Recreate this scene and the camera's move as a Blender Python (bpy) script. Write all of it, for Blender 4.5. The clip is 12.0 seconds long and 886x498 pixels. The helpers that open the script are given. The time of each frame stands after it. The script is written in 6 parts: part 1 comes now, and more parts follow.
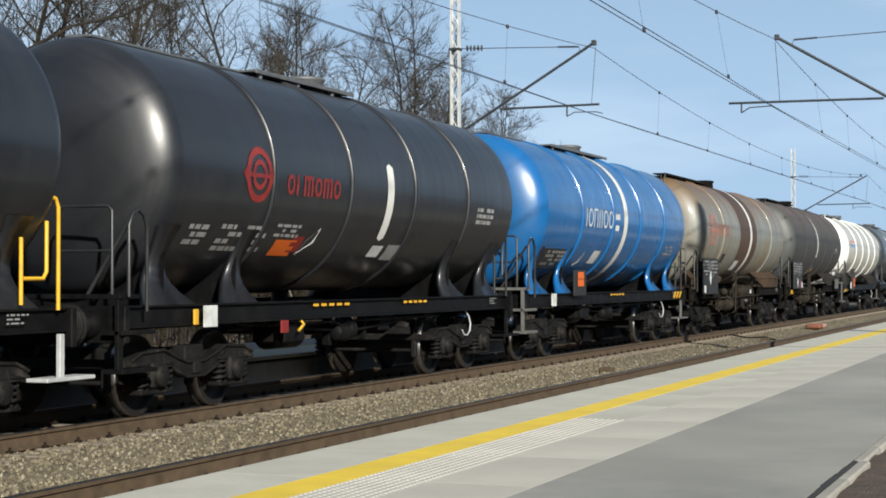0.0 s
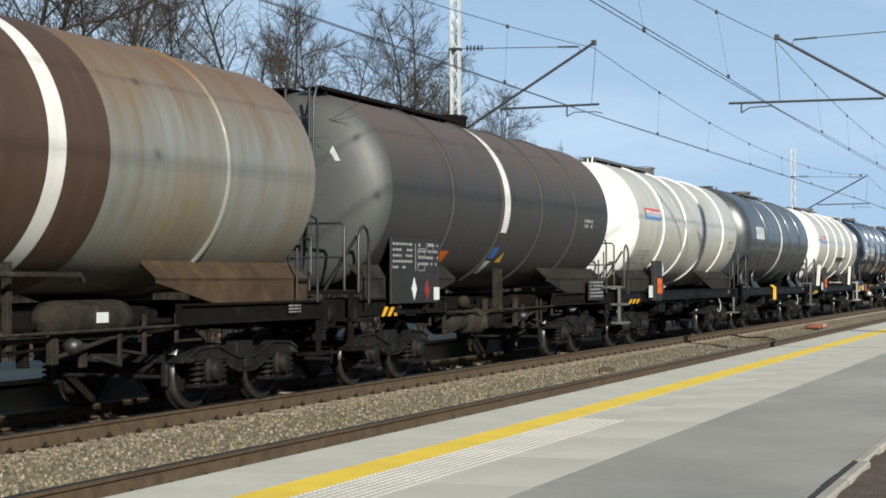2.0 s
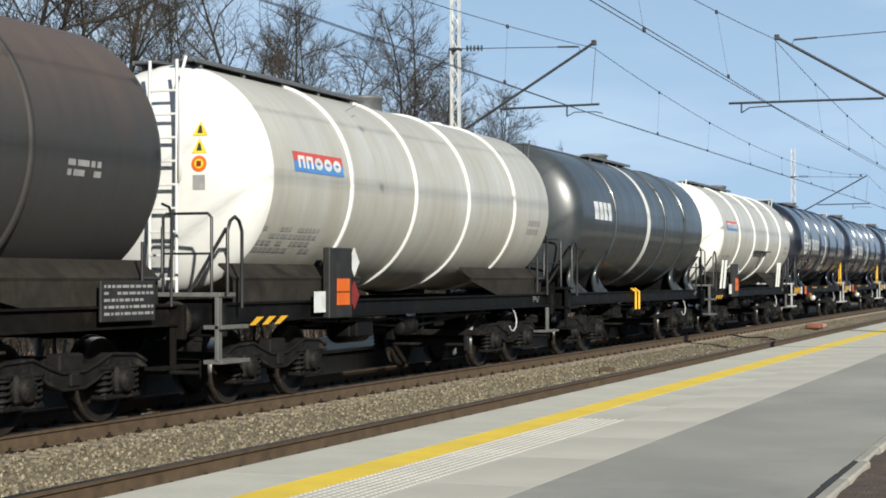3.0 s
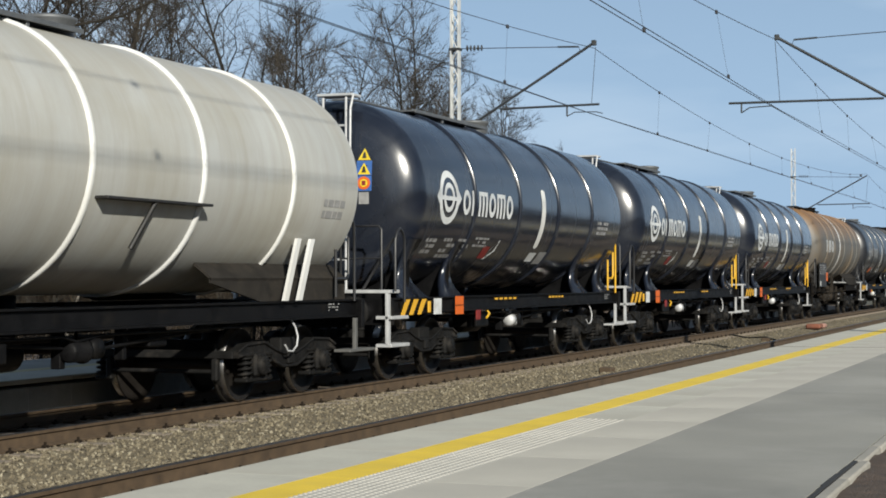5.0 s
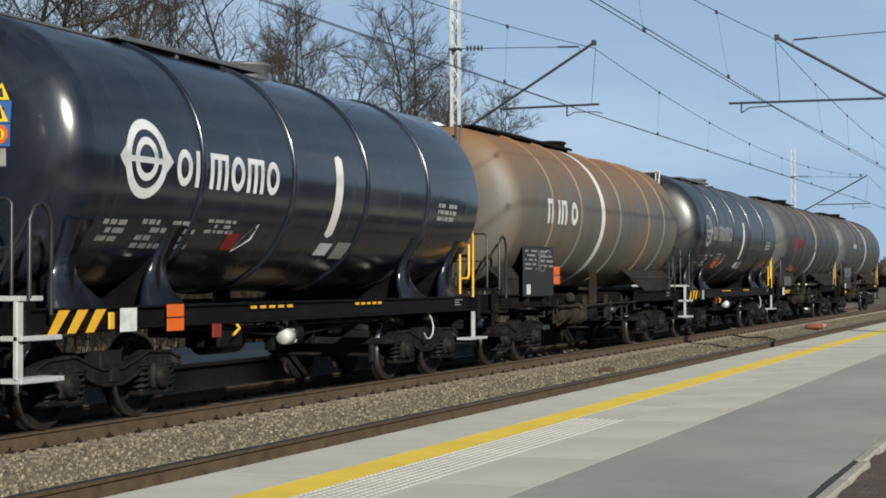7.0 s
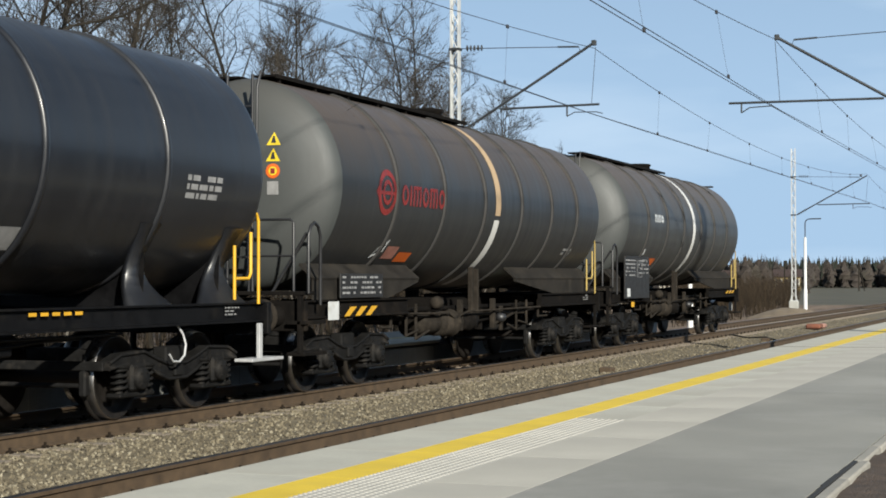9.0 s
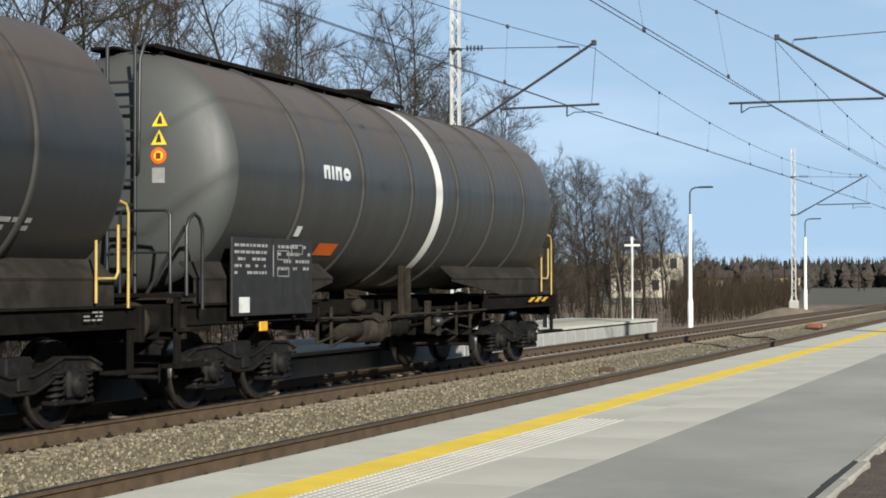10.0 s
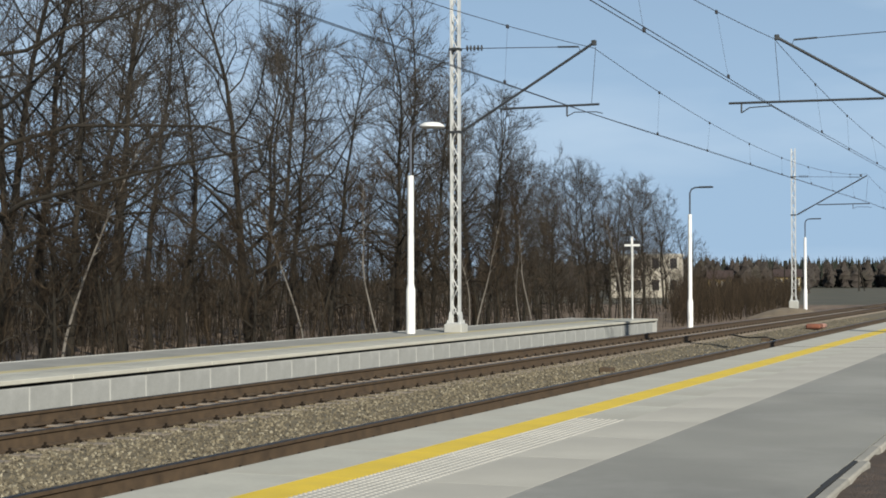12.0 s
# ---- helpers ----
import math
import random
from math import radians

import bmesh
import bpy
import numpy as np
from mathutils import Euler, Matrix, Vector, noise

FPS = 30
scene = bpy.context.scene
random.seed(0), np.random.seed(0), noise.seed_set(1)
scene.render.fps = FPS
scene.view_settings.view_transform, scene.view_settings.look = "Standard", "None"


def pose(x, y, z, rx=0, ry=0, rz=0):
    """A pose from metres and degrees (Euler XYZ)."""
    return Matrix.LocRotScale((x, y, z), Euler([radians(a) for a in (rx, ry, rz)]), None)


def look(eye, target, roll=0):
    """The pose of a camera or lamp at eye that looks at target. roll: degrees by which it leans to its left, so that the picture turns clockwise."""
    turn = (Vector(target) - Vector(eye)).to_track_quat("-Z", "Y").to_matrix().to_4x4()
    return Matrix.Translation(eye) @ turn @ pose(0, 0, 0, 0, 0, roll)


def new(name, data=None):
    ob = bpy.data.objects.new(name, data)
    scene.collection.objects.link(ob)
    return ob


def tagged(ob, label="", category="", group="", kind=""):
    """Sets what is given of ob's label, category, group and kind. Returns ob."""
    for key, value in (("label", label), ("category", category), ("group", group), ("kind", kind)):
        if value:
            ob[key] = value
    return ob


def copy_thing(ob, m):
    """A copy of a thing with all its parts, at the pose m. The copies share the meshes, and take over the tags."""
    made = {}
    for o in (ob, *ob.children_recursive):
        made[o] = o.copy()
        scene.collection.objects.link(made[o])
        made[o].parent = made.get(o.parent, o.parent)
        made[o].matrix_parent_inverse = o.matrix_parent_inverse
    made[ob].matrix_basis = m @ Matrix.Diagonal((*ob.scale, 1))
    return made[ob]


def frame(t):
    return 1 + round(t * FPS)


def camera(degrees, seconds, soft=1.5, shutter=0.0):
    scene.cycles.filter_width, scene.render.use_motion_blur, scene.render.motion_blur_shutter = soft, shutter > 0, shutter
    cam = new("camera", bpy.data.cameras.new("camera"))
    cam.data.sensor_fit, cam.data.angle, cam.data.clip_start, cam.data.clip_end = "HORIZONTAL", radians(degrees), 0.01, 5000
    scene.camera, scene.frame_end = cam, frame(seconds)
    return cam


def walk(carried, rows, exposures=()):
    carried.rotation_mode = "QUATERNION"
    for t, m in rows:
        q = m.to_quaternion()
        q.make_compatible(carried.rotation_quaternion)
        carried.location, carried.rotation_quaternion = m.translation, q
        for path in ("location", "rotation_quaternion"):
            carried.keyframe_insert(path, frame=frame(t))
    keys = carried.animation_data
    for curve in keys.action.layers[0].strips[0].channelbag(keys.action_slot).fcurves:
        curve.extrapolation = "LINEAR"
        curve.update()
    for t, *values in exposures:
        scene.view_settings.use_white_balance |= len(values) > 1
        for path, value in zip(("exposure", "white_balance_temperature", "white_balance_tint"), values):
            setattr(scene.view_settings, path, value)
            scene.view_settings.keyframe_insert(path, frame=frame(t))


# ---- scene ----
# World: the tracks run along y, x grows towards the near platform, z = 0 is the rail top.
cam = camera(29.9, 12.0, soft=1.8)
EYE = pose(0.0, 0.0, 1.542, 91.039, 0.086, 21.034)
walk(cam, [(0.0, EYE), (12.0, EYE)], exposures=[(t, s + 0.92, 6380, 8) for t, s in ((0.0, 0.0), (3.0, 0.0), (4.8, -0.2), (7.2, -0.23), (9.0, -0.03), (10.2, 0.05), (12.0, -0.23))])

# ---- light ----
SUN_DIR = Vector((0.606, -0.673, 0.423)).normalized()
world = bpy.data.worlds.new("world")
scene.world = world
world.use_nodes = True
wn = world.node_tree.nodes
sky = wn.new("ShaderNodeTexSky")
sky.sky_type = "NISHITA"
sky.sun_disc = False
sky.sun_elevation = math.asin(SUN_DIR.z)
sky.sun_rotation = math.atan2(SUN_DIR.x, SUN_DIR.y)
sky.air_density, sky.dust_density, sky.ozone_density = 1.0, 0.0, 0.8
sky.altitude = 1000
tc_w = wn.new("ShaderNodeTexCoord")
raise_ = wn.new("ShaderNodeVectorMath")
raise_.operation = "ADD"
raise_.inputs[1].default_value = (0, 0, 0.16)          # haze-free air: the pale band stays below the horizon
world.node_tree.links.new(tc_w.outputs["Generated"], raise_.inputs[0])
world.node_tree.links.new(raise_.outputs[0], sky.inputs["Vector"])
tint = wn.new("ShaderNodeMix")
tint.data_type, tint.blend_type = "RGBA", "MULTIPLY"
tint.inputs[0].default_value = 1.0
tint.inputs[7].default_value = (0.66, 0.66, 0.65, 1)
world.node_tree.links.new(sky.outputs[0], tint.inputs[6])
# thin veils of high cloud
veil_map = wn.new("ShaderNodeMapping")
veil_map.inputs["Scale"].default_value = (1.6, 1.6, 7.0)
veil_map.inputs["Rotation"].default_value = (0.25, 0.15, 0.4)
world.node_tree.links.new(tc_w.outputs["Generated"], veil_map.inputs[0])
veil_noise = wn.new("ShaderNodeTexNoise")
veil_noise.inputs["Scale"].default_value, veil_noise.inputs["Detail"].default_value, veil_noise.inputs["Roughness"].default_value = 2.3, 5.0, 0.5
world.node_tree.links.new(veil_map.outputs[0], veil_noise.inputs["Vector"])
veil_fac = wn.new("ShaderNodeMapRange")
veil_fac.inputs[1].default_value, veil_fac.inputs[2].default_value = 0.42, 0.72
veil_fac.inputs[3].default_value, veil_fac.inputs[4].default_value = 0.0, 0.65
world.node_tree.links.new(veil_noise.outputs["Fac"], veil_fac.inputs[0])
veil = wn.new("ShaderNodeMix")
veil.data_type = "RGBA"
veil.inputs[7].default_value = (4.2, 5.1, 6.1, 1)
world.node_tree.links.new(veil_fac.outputs[0], veil.inputs[0])
# even haze low over the horizon, all round
split_w = wn.new("ShaderNodeSeparateXYZ")
world.node_tree.links.new(tc_w.outputs["Generated"], split_w.inputs[0])
haze_fac = wn.new("ShaderNodeMapRange")
haze_fac.inputs[1].default_value, haze_fac.inputs[2].default_value = 0.1, 0.42
haze_fac.inputs[3].default_value, haze_fac.inputs[4].default_value = 0.94, 0.05
world.node_tree.links.new(split_w.outputs[2], haze_fac.inputs[0])
haze = wn.new("ShaderNodeMix")
haze.data_type = "RGBA"
haze.inputs[7].default_value = (2.7, 3.8, 5.15, 1)
world.node_tree.links.new(haze_fac.outputs[0], haze.inputs[0])
world.node_tree.links.new(tint.outputs[2], haze.inputs[6])
world.node_tree.links.new(haze.outputs[2], veil.inputs[6])
world.node_tree.links.new(veil.outputs[2], wn["Background"].inputs[0])
wn["Background"].inputs[1].default_value = 0.086
sun = new("sun", bpy.data.lights.new("sun", "SUN"))
sun.data.energy, sun.data.angle, sun.data.color = 5.0, radians(1.1), (1.0, 0.935, 0.815)
sun.matrix_world = look(SUN_DIR * 100, (0, 0, 0))

# ---- plan ----
XT, XN = -10.76, -6.375            # centre lines of the far and the near track
GAUGE = 0.7535                     # half the distance of the rail heads
EDGE, PZ = -4.94, 0.365            # near platform: edge and height
FEDGE, FREAR, FEND, FZ = -12.27, -14.95, 50.5, 0.305   # far platform: edge, back, end, height
SPEED = 18.2                       # train, metres a second towards -y
SPAN = 36.3                        # y of the first pair of masts
XM = -13.64                        # masts of the far track


# ---- materials ----
def nodes_of(name):
    m = bpy.data.materials.new(name)
    m.use_nodes = True
    nt = m.node_tree
    return m, nt, nt.nodes["Principled BSDF"]


def ramp(nt, fac, stops):
    r = nt.nodes.new("ShaderNodeValToRGB")
    el = r.color_ramp.elements
    while len(el) < len(stops):
        el.new(0.5)
    for e, (p, c) in zip(el, stops):
        e.position, e.color = p, (*c, 1) if len(c) == 3 else c
    nt.links.new(fac, r.inputs[0])
    return r.outputs[0]


def noise_of(nt, scale, detail=4.0, rough=0.55, stretch=None):
    tc = nt.nodes.new("ShaderNodeTexCoord")
    n = nt.nodes.new("ShaderNodeTexNoise")
    n.inputs["Scale"].default_value, n.inputs["Detail"].default_value, n.inputs["Roughness"].default_value = scale, detail, rough
    if stretch:
        mp = nt.nodes.new("ShaderNodeMapping")
        mp.inputs["Scale"].default_value = stretch
        nt.links.new(tc.outputs["Object"], mp.inputs[0])
        nt.links.new(mp.outputs[0], n.inputs["Vector"])
    else:
        nt.links.new(tc.outputs["Object"], n.inputs["Vector"])
    return n.outputs["Fac"]


def mixed(nt, a, b, fac, mode="MIX"):
    m = nt.nodes.new("ShaderNodeMix")
    m.data_type, m.blend_type = "RGBA", mode
    for sock, val in ((m.inputs[0], fac), (m.inputs[6], a), (m.inputs[7], b)):
        if hasattr(val, "is_linked"):
            nt.links.new(val, sock)
        else:
            sock.default_value = val if not isinstance(val, tuple) else (*val, 1)
    return m.outputs[2]


def bumped(nt, bsdf, height, strength, dist=0.01):
    b = nt.nodes.new("ShaderNodeBump")
    b.inputs["Strength"].default_value, b.inputs["Distance"].default_value = strength, dist
    nt.links.new(height, b.inputs["Height"])
    nt.links.new(b.outputs[0], bsdf.inputs["Normal"])


def surface(name, base, rough=0.6, metal=0.0, var=0.25, scale=3.0, fine=40.0, bump=0.15, stain=None, stain_amt=0.5, stretch=None, coat=0.0, rand=0.0, dist=0.01, spec=0.5, each=0.0):
    """A base colour varied at two scales, with an optional stain of another colour and fine relief."""
    m, nt, b = nodes_of(name)
    lo = tuple(c * (1 - var) for c in base)
    hi = tuple(min(1, c * (1 + var)) for c in base)
    big = noise_of(nt, scale, 5, 0.6, stretch)
    small = noise_of(nt, fine, 3, 0.6)
    col = ramp(nt, big, [(0.3, lo), (0.7, hi)])
    grain = ramp(nt, small, [(0.25, (1 - var * 0.6,) * 3), (0.75, (1 + 0,) * 3)])
    col = mixed(nt, col, grain, 1.0, "MULTIPLY")
    if stain:
        s = noise_of(nt, scale * 0.7, 8, 0.65, stretch)
        mask = ramp(nt, s, [(0.62 - 0.3 * stain_amt, (0, 0, 0)), (0.8 - 0.2 * stain_amt, (1, 1, 1))])
        col = mixed(nt, col, stain, mask)
    if rand:
        oi = nt.nodes.new("ShaderNodeObjectInfo")
        col = mixed(nt, col, ramp(nt, oi.outputs["Random"], [(0, (1 - rand,) * 3), (1, (1, 1, 1))]), 1.0, "MULTIPLY")
    if each:                # every stem or limb has its own tone
        geo = nt.nodes.new("ShaderNodeNewGeometry")
        col = mixed(nt, col, ramp(nt, geo.outputs["Random Per Island"], [(0, (1 - each,) * 3), (0.7, (1, 1, 1)), (1, (1 + each * 1.6,) * 3)]), 1.0, "MULTIPLY")
    nt.links.new(col, b.inputs["Base Color"])
    b.inputs["Metallic"].default_value = metal
    b.inputs["Specular IOR Level"].default_value = spec
    rr = ramp(nt, big, [(0.3, (max(0.02, rough - 0.08),) * 3), (0.7, (min(1, rough + 0.1),) * 3)])
    nt.links.new(rr, b.inputs["Roughness"])
    b.inputs["Coat Weight"].default_value = coat
    b.inputs["Coat Roughness"].default_value = 0.08
    if bump:
        bumped(nt, b, small, bump, dist)
    return m


MAT = {}


def mat(key, *a, **k):
    if key not in MAT:
        MAT[key] = surface(key, *a, **k)
    return MAT[key]


# ---- mesh code ----
class Mesh:
    """Collects vertices and faces of one part."""

    def __init__(self):
        self.v, self.f, self.s = [], [], []

    def add(self, verts, faces, smooth=False):
        o = len(self.v)
        self.v += [tuple(p) for p in verts]
        self.f += [tuple(i + o for i in f) for f in faces]
        self.s += [smooth] * len(faces)
        return self

    def box(self, x0, x1, y0, y1, z0, z1, c=0.006, m=None):
        c = min(c, abs(x1 - x0) * 0.3, abs(y1 - y0) * 0.3, abs(z1 - z0) * 0.3)
        X, Y, Z = (x0, x1), (y0, y1), (z0, z1)
        vs, idx = [], {}
        for i in (0, 1):
            for j in (0, 1):
                for k in (0, 1):
                    dx, dy, dz = (c, -c)[i], (c, -c)[j], (c, -c)[k]
                    for a, p in enumerate(((X[i], Y[j] + dy, Z[k] + dz), (X[i] + dx, Y[j], Z[k] + dz), (X[i] + dx, Y[j] + dy, Z[k]))):
                        idx[i, j, k, a] = len(vs)
                        vs.append(p)
        q = idx
        fs = []
        for i in (0, 1):
            fs.append([q[i, 0, 0, 0], q[i, 1, 0, 0], q[i, 1, 1, 0], q[i, 0, 1, 0]][::(-1, 1)[i]])
            fs.append([q[0, i, 0, 1], q[0, i, 1, 1], q[1, i, 1, 1], q[1, i, 0, 1]][::(-1, 1)[i]])
            fs.append([q[0, 0, i, 2], q[1, 0, i, 2], q[1, 1, i, 2], q[0, 1, i, 2]][::(-1, 1)[i]])
        for a in (0, 1):
            for b in (0, 1):
                fs.append([q[a, b, 0, 0], q[a, b, 1, 0], q[a, b, 1, 1], q[a, b, 0, 1]][::(1, -1)[a ^ b]])
                fs.append([q[a, 0, b, 0], q[a, 1, b, 0], q[a, 1, b, 2], q[a, 0, b, 2]][::(-1, 1)[a ^ b]])
                fs.append([q[0, a, b, 1], q[1, a, b, 1], q[1, a, b, 2], q[0, a, b, 2]][::(1, -1)[a ^ b]])
        for i in (0, 1):
            for j in (0, 1):
                for k in (0, 1):
                    fs.append([q[i, j, k, 0], q[i, j, k, 1], q[i, j, k, 2]][::(1, -1)[(i + j + k + 1) % 2]])
        if m:
            vs = [tuple(m @ Vector(p)) for p in vs]
        return self.add(vs, fs)

    def tube(self, path, r, n=8, smooth=True):
        """A round bar along a polyline; r a number or one radius a point."""
        P = [Vector(p) for p in path]
        R = r if isinstance(r, (list, tuple)) else [r] * len(P)
        vs, fs = [], []
        side = None
        for i, p in enumerate(P):
            d = (P[min(i + 1, len(P) - 1)] - P[max(i - 1, 0)]).normalized()
            if side is None:
                side = d.cross(Vector((0, 0, 1)) if abs(d.z) < 0.9 else Vector((1, 0, 0))).normalized()
            else:
                side = (side - d * side.dot(d)).normalized()
            up = d.cross(side)
            for k in range(n):
                a = 2 * math.pi * k / n
                vs.append(p + (side * math.cos(a) + up * math.sin(a)) * R[i])
        for i in range(len(P) - 1):
            for k in range(n):
                fs.append((i * n + k, i * n + (k + 1) % n, (i + 1) * n + (k + 1) % n, (i + 1) * n + k))
        self.add(vs, fs, smooth)
        o = len(P) - 1
        return self.add([vs[k] for k in range(n)] + [vs[o * n + k] for k in range(n)], [tuple(range(n))[::-1], tuple(range(n, 2 * n))])

    def lathe(self, prof, axis="y", at=(0, 0, 0), n=48, smooth=True):
        """Turns (along, radius) points about an axis through at."""
        vs, fs = [], []
        for a_, r in prof:
            for k in range(n):
                t = 2 * math.pi * k / n
                c, s = r * math.cos(t), r * math.sin(t)
                p = {"y": (c, a_, s), "x": (a_, c, s), "z": (c, s, a_)}[axis]
                vs.append((p[0] + at[0], p[1] + at[1], p[2] + at[2]))
        for i in range(len(prof) - 1):
            for k in range(n):
                fs.append((i * n + k, i * n + (k + 1) % n, (i + 1) * n + (k + 1) % n, (i + 1) * n + k)[::-1 if axis != "y" else 1])
        return self.add(vs, fs, smooth)

    def prism(self, outline, x0, x1):
        """An outline in (y, z), extruded along x."""
        n = len(outline)
        vs = [(x0, y, z) for y, z in outline] + [(x1, y, z) for y, z in outline]
        fs = [tuple(range(n))[::-1], tuple(range(n, 2 * n))] + [(i, (i + 1) % n, n + (i + 1) % n, n + i) for i in range(n)]
        return self.add(vs, fs)

    def beam(self, outline, y0, y1):
        """An outline in (x, z), extruded along y."""
        n = len(outline)
        vs = [(x, y, z) for y in (y0, y1) for x, z in outline]
        return self.add(vs, [tuple(range(n)), tuple(range(n, 2 * n))[::-1]] + [(i, (i + 1) % n, n + (i + 1) % n, n + i) for i in range(n)])

    def data(self, name):
        me = bpy.data.meshes.new(name)
        me.from_pydata(self.v, [], self.f)
        me.polygons.foreach_set("use_smooth", self.s)
        bm = bmesh.new()
        bm.from_mesh(me)
        bmesh.ops.recalc_face_normals(bm, faces=bm.faces)
        bm.to_mesh(me)
        bm.free()
        return me


def part(name, mesh, material, parent, label="", m=None):
    me = mesh.data(name) if isinstance(mesh, Mesh) else mesh
    if not me.materials:
        me.materials.append(material)
    ob = new(name, me)
    ob.parent = parent
    if m is not None:
        ob.matrix_basis = m
    return tagged(ob, label)


def thing(name, label, category, group="", kind="", at=None):
    ob = new(name)
    ob.empty_display_size = 0.3
    if at is not None:
        ob.matrix_basis = at
    return tagged(ob, label, category, group, kind)


def whole(name, mesh, material, label, category="", group="", kind="", at=None):
    ob = part(name, mesh, material, None, "", at)
    return tagged(ob, label, category, group, kind)


# ---- ground ----
M_BALLAST = surface("ballast_bed", (0.112, 0.092, 0.057), 0.95, var=0.4, scale=4, fine=28, bump=0.9, dist=0.03)
M_CLIP = surface("clip_rust", (0.014, 0.01, 0.007), 0.9, var=0.3, bump=0, spec=0.1)
M_RAIL = surface("rail_rust", (0.052, 0.0325, 0.016), 0.8, 0.0, var=0.35, scale=6, fine=50, bump=0.25)
M_HEAD = surface("rail_head", (0.1, 0.095, 0.095), 0.45, 1.0, var=0.15, scale=10, bump=0.0, stretch=(20, 0.3, 20))
M_CONC = surface("concrete", (0.305, 0.305, 0.286), 0.85, var=0.12, scale=1.3, fine=50, bump=0.1, stain=(0.234, 0.234, 0.215), stain_amt=0.35)
M_PANEL = surface("wall_concrete", (0.265, 0.27, 0.26), 0.85, var=0.2, scale=1.6, fine=30, bump=0.1, stain=(0.22, 0.224, 0.212), stain_amt=0.3, rand=0.06)
M_SLAB = surface("edge_slab", (0.36, 0.352, 0.305), 0.85, var=0.16, scale=0.9, fine=40, bump=0.12, stain=(0.312, 0.293, 0.247), stain_amt=0.4, rand=0.06)
M_PAVER = surface("paver", (0.351, 0.335, 0.293), 0.85, var=0.1, scale=0.8, fine=40, bump=0.12, stain=(0.325, 0.309, 0.267), stain_amt=0.3, rand=0.04)
M_ASPH = surface("worn_asphalt", (0.192, 0.19, 0.172), 0.9, var=0.16, scale=0.5, fine=90, bump=0.2, stain=(0.24, 0.237, 0.218), stain_amt=0.45)
M_YELLOW = surface("yellow_line", (0.546, 0.39, 0.0292), 0.7, var=0.12, scale=2, fine=60, bump=0.1, stain=(0.442, 0.325, 0.078), stain_amt=0.15)
M_FADED = surface("faded_yellow_line", (0.338, 0.293, 0.163), 0.8, var=0.12, scale=2, fine=60, bump=0.1)
M_SOIL = surface("soil", (0.0634, 0.0429, 0.0302), 0.95, var=0.5, scale=6, fine=50, bump=1.0, dist=0.03)
M_GRASS = surface("dry_grass", (0.045, 0.041, 0.021), 0.95, var=0.4, scale=0.15, fine=3, bump=0.4, stain=(0.065, 0.052, 0.033), stain_amt=0.5)
M_LITTER = surface("leaf_litter", (0.13, 0.09, 0.06), 0.95, var=0.45, scale=0.8, fine=12, bump=0.8, stain=(0.163, 0.122, 0.0813), stain_amt=0.4, dist=0.04)
M_SANDY = surface("sandy_earth", (0.15, 0.115, 0.075), 0.95, var=0.35, scale=2, fine=20, bump=0.5)
M_SLEEPER = surface("sleeper_concrete", (0.195, 0.163, 0.13), 0.9, var=0.2, scale=3, fine=40, bump=0.2, rand=0.15)
M_RUBBER = surface("dark_gap", (0.013, 0.013, 0.013), 0.8, var=0.1, bump=0)
M_GALV = surface("galvanised", (0.443, 0.45, 0.443), 0.5, 0.25, var=0.12, scale=5, fine=30, bump=0.05)
M_WHITE = surface("white_paint", (0.583, 0.583, 0.568), 0.45, var=0.06, scale=3, fine=30, bump=0.03)
M_WIRE = surface("wire", (0.0228, 0.0228, 0.026), 0.6, 0.3, var=0.2, bump=0)
M_ARM = surface("steel_arm", (0.0358, 0.039, 0.0423), 0.6, 0.4, var=0.2, bump=0.05)


def rust_along_rails(m):
    """Brown brake and rail dust on the ballast, in bands that follow the four rails."""
    nt = m.node_tree
    b = nt.nodes["Principled BSDF"]
    src = b.inputs["Base Color"].links[0].from_socket
    tc = nt.nodes.new("ShaderNodeTexCoord")
    sp = nt.nodes.new("ShaderNodeSeparateXYZ")
    nt.links.new(tc.outputs["Object"], sp.inputs[0])
    wob = nt.nodes.new("ShaderNodeMath")
    wob.operation = "MULTIPLY_ADD"
    wob.inputs[1].default_value = 0.5
    nt.links.new(noise_of(nt, 2.5, 4), wob.inputs[0])
    nt.links.new(sp.outputs[0], wob.inputs[2])
    mr = nt.nodes.new("ShaderNodeMapRange")
    mr.inputs[1].default_value, mr.inputs[2].default_value = -12.35, -4.75
    nt.links.new(wob.outputs[0], mr.inputs[0])
    clean, rust = (1, 1, 1), (0.74, 0.52, 0.34)

    def at(x):
        return (x + 12.35) / 7.6
    stops = []
    for c in (XT, XN):
        stops += [(at(c - 1.15), clean), (at(c - 0.75), rust), (at(c + 0.75), rust), (at(c + 1.2), clean)]
    nt.links.new(mixed(nt, src, ramp(nt, mr.outputs[0], stops), 1.0, "MULTIPLY"), b.inputs["Base Color"])


def sheet(x0, x1, y0, y1, z, nx=1, ny=1, rough=0.0, seed=1):
    """A ground sheet with optional unevenness."""
    ms = Mesh()
    vs = []
    for j in range(ny + 1):
        for i in range(nx + 1):
            x, y = x0 + (x1 - x0) * i / nx, y0 + (y1 - y0) * j / ny
            vs.append((x, y, z + (rough * noise.noise(Vector((x * 1.7, y * 1.7, seed))) if rough else 0)))
    fs = [(j * (nx + 1) + i, j * (nx + 1) + i + 1, (j + 1) * (nx + 1) + i + 1, (j + 1) * (nx + 1) + i) for j in range(ny) for i in range(nx)]
    return ms.add(vs, fs, True)


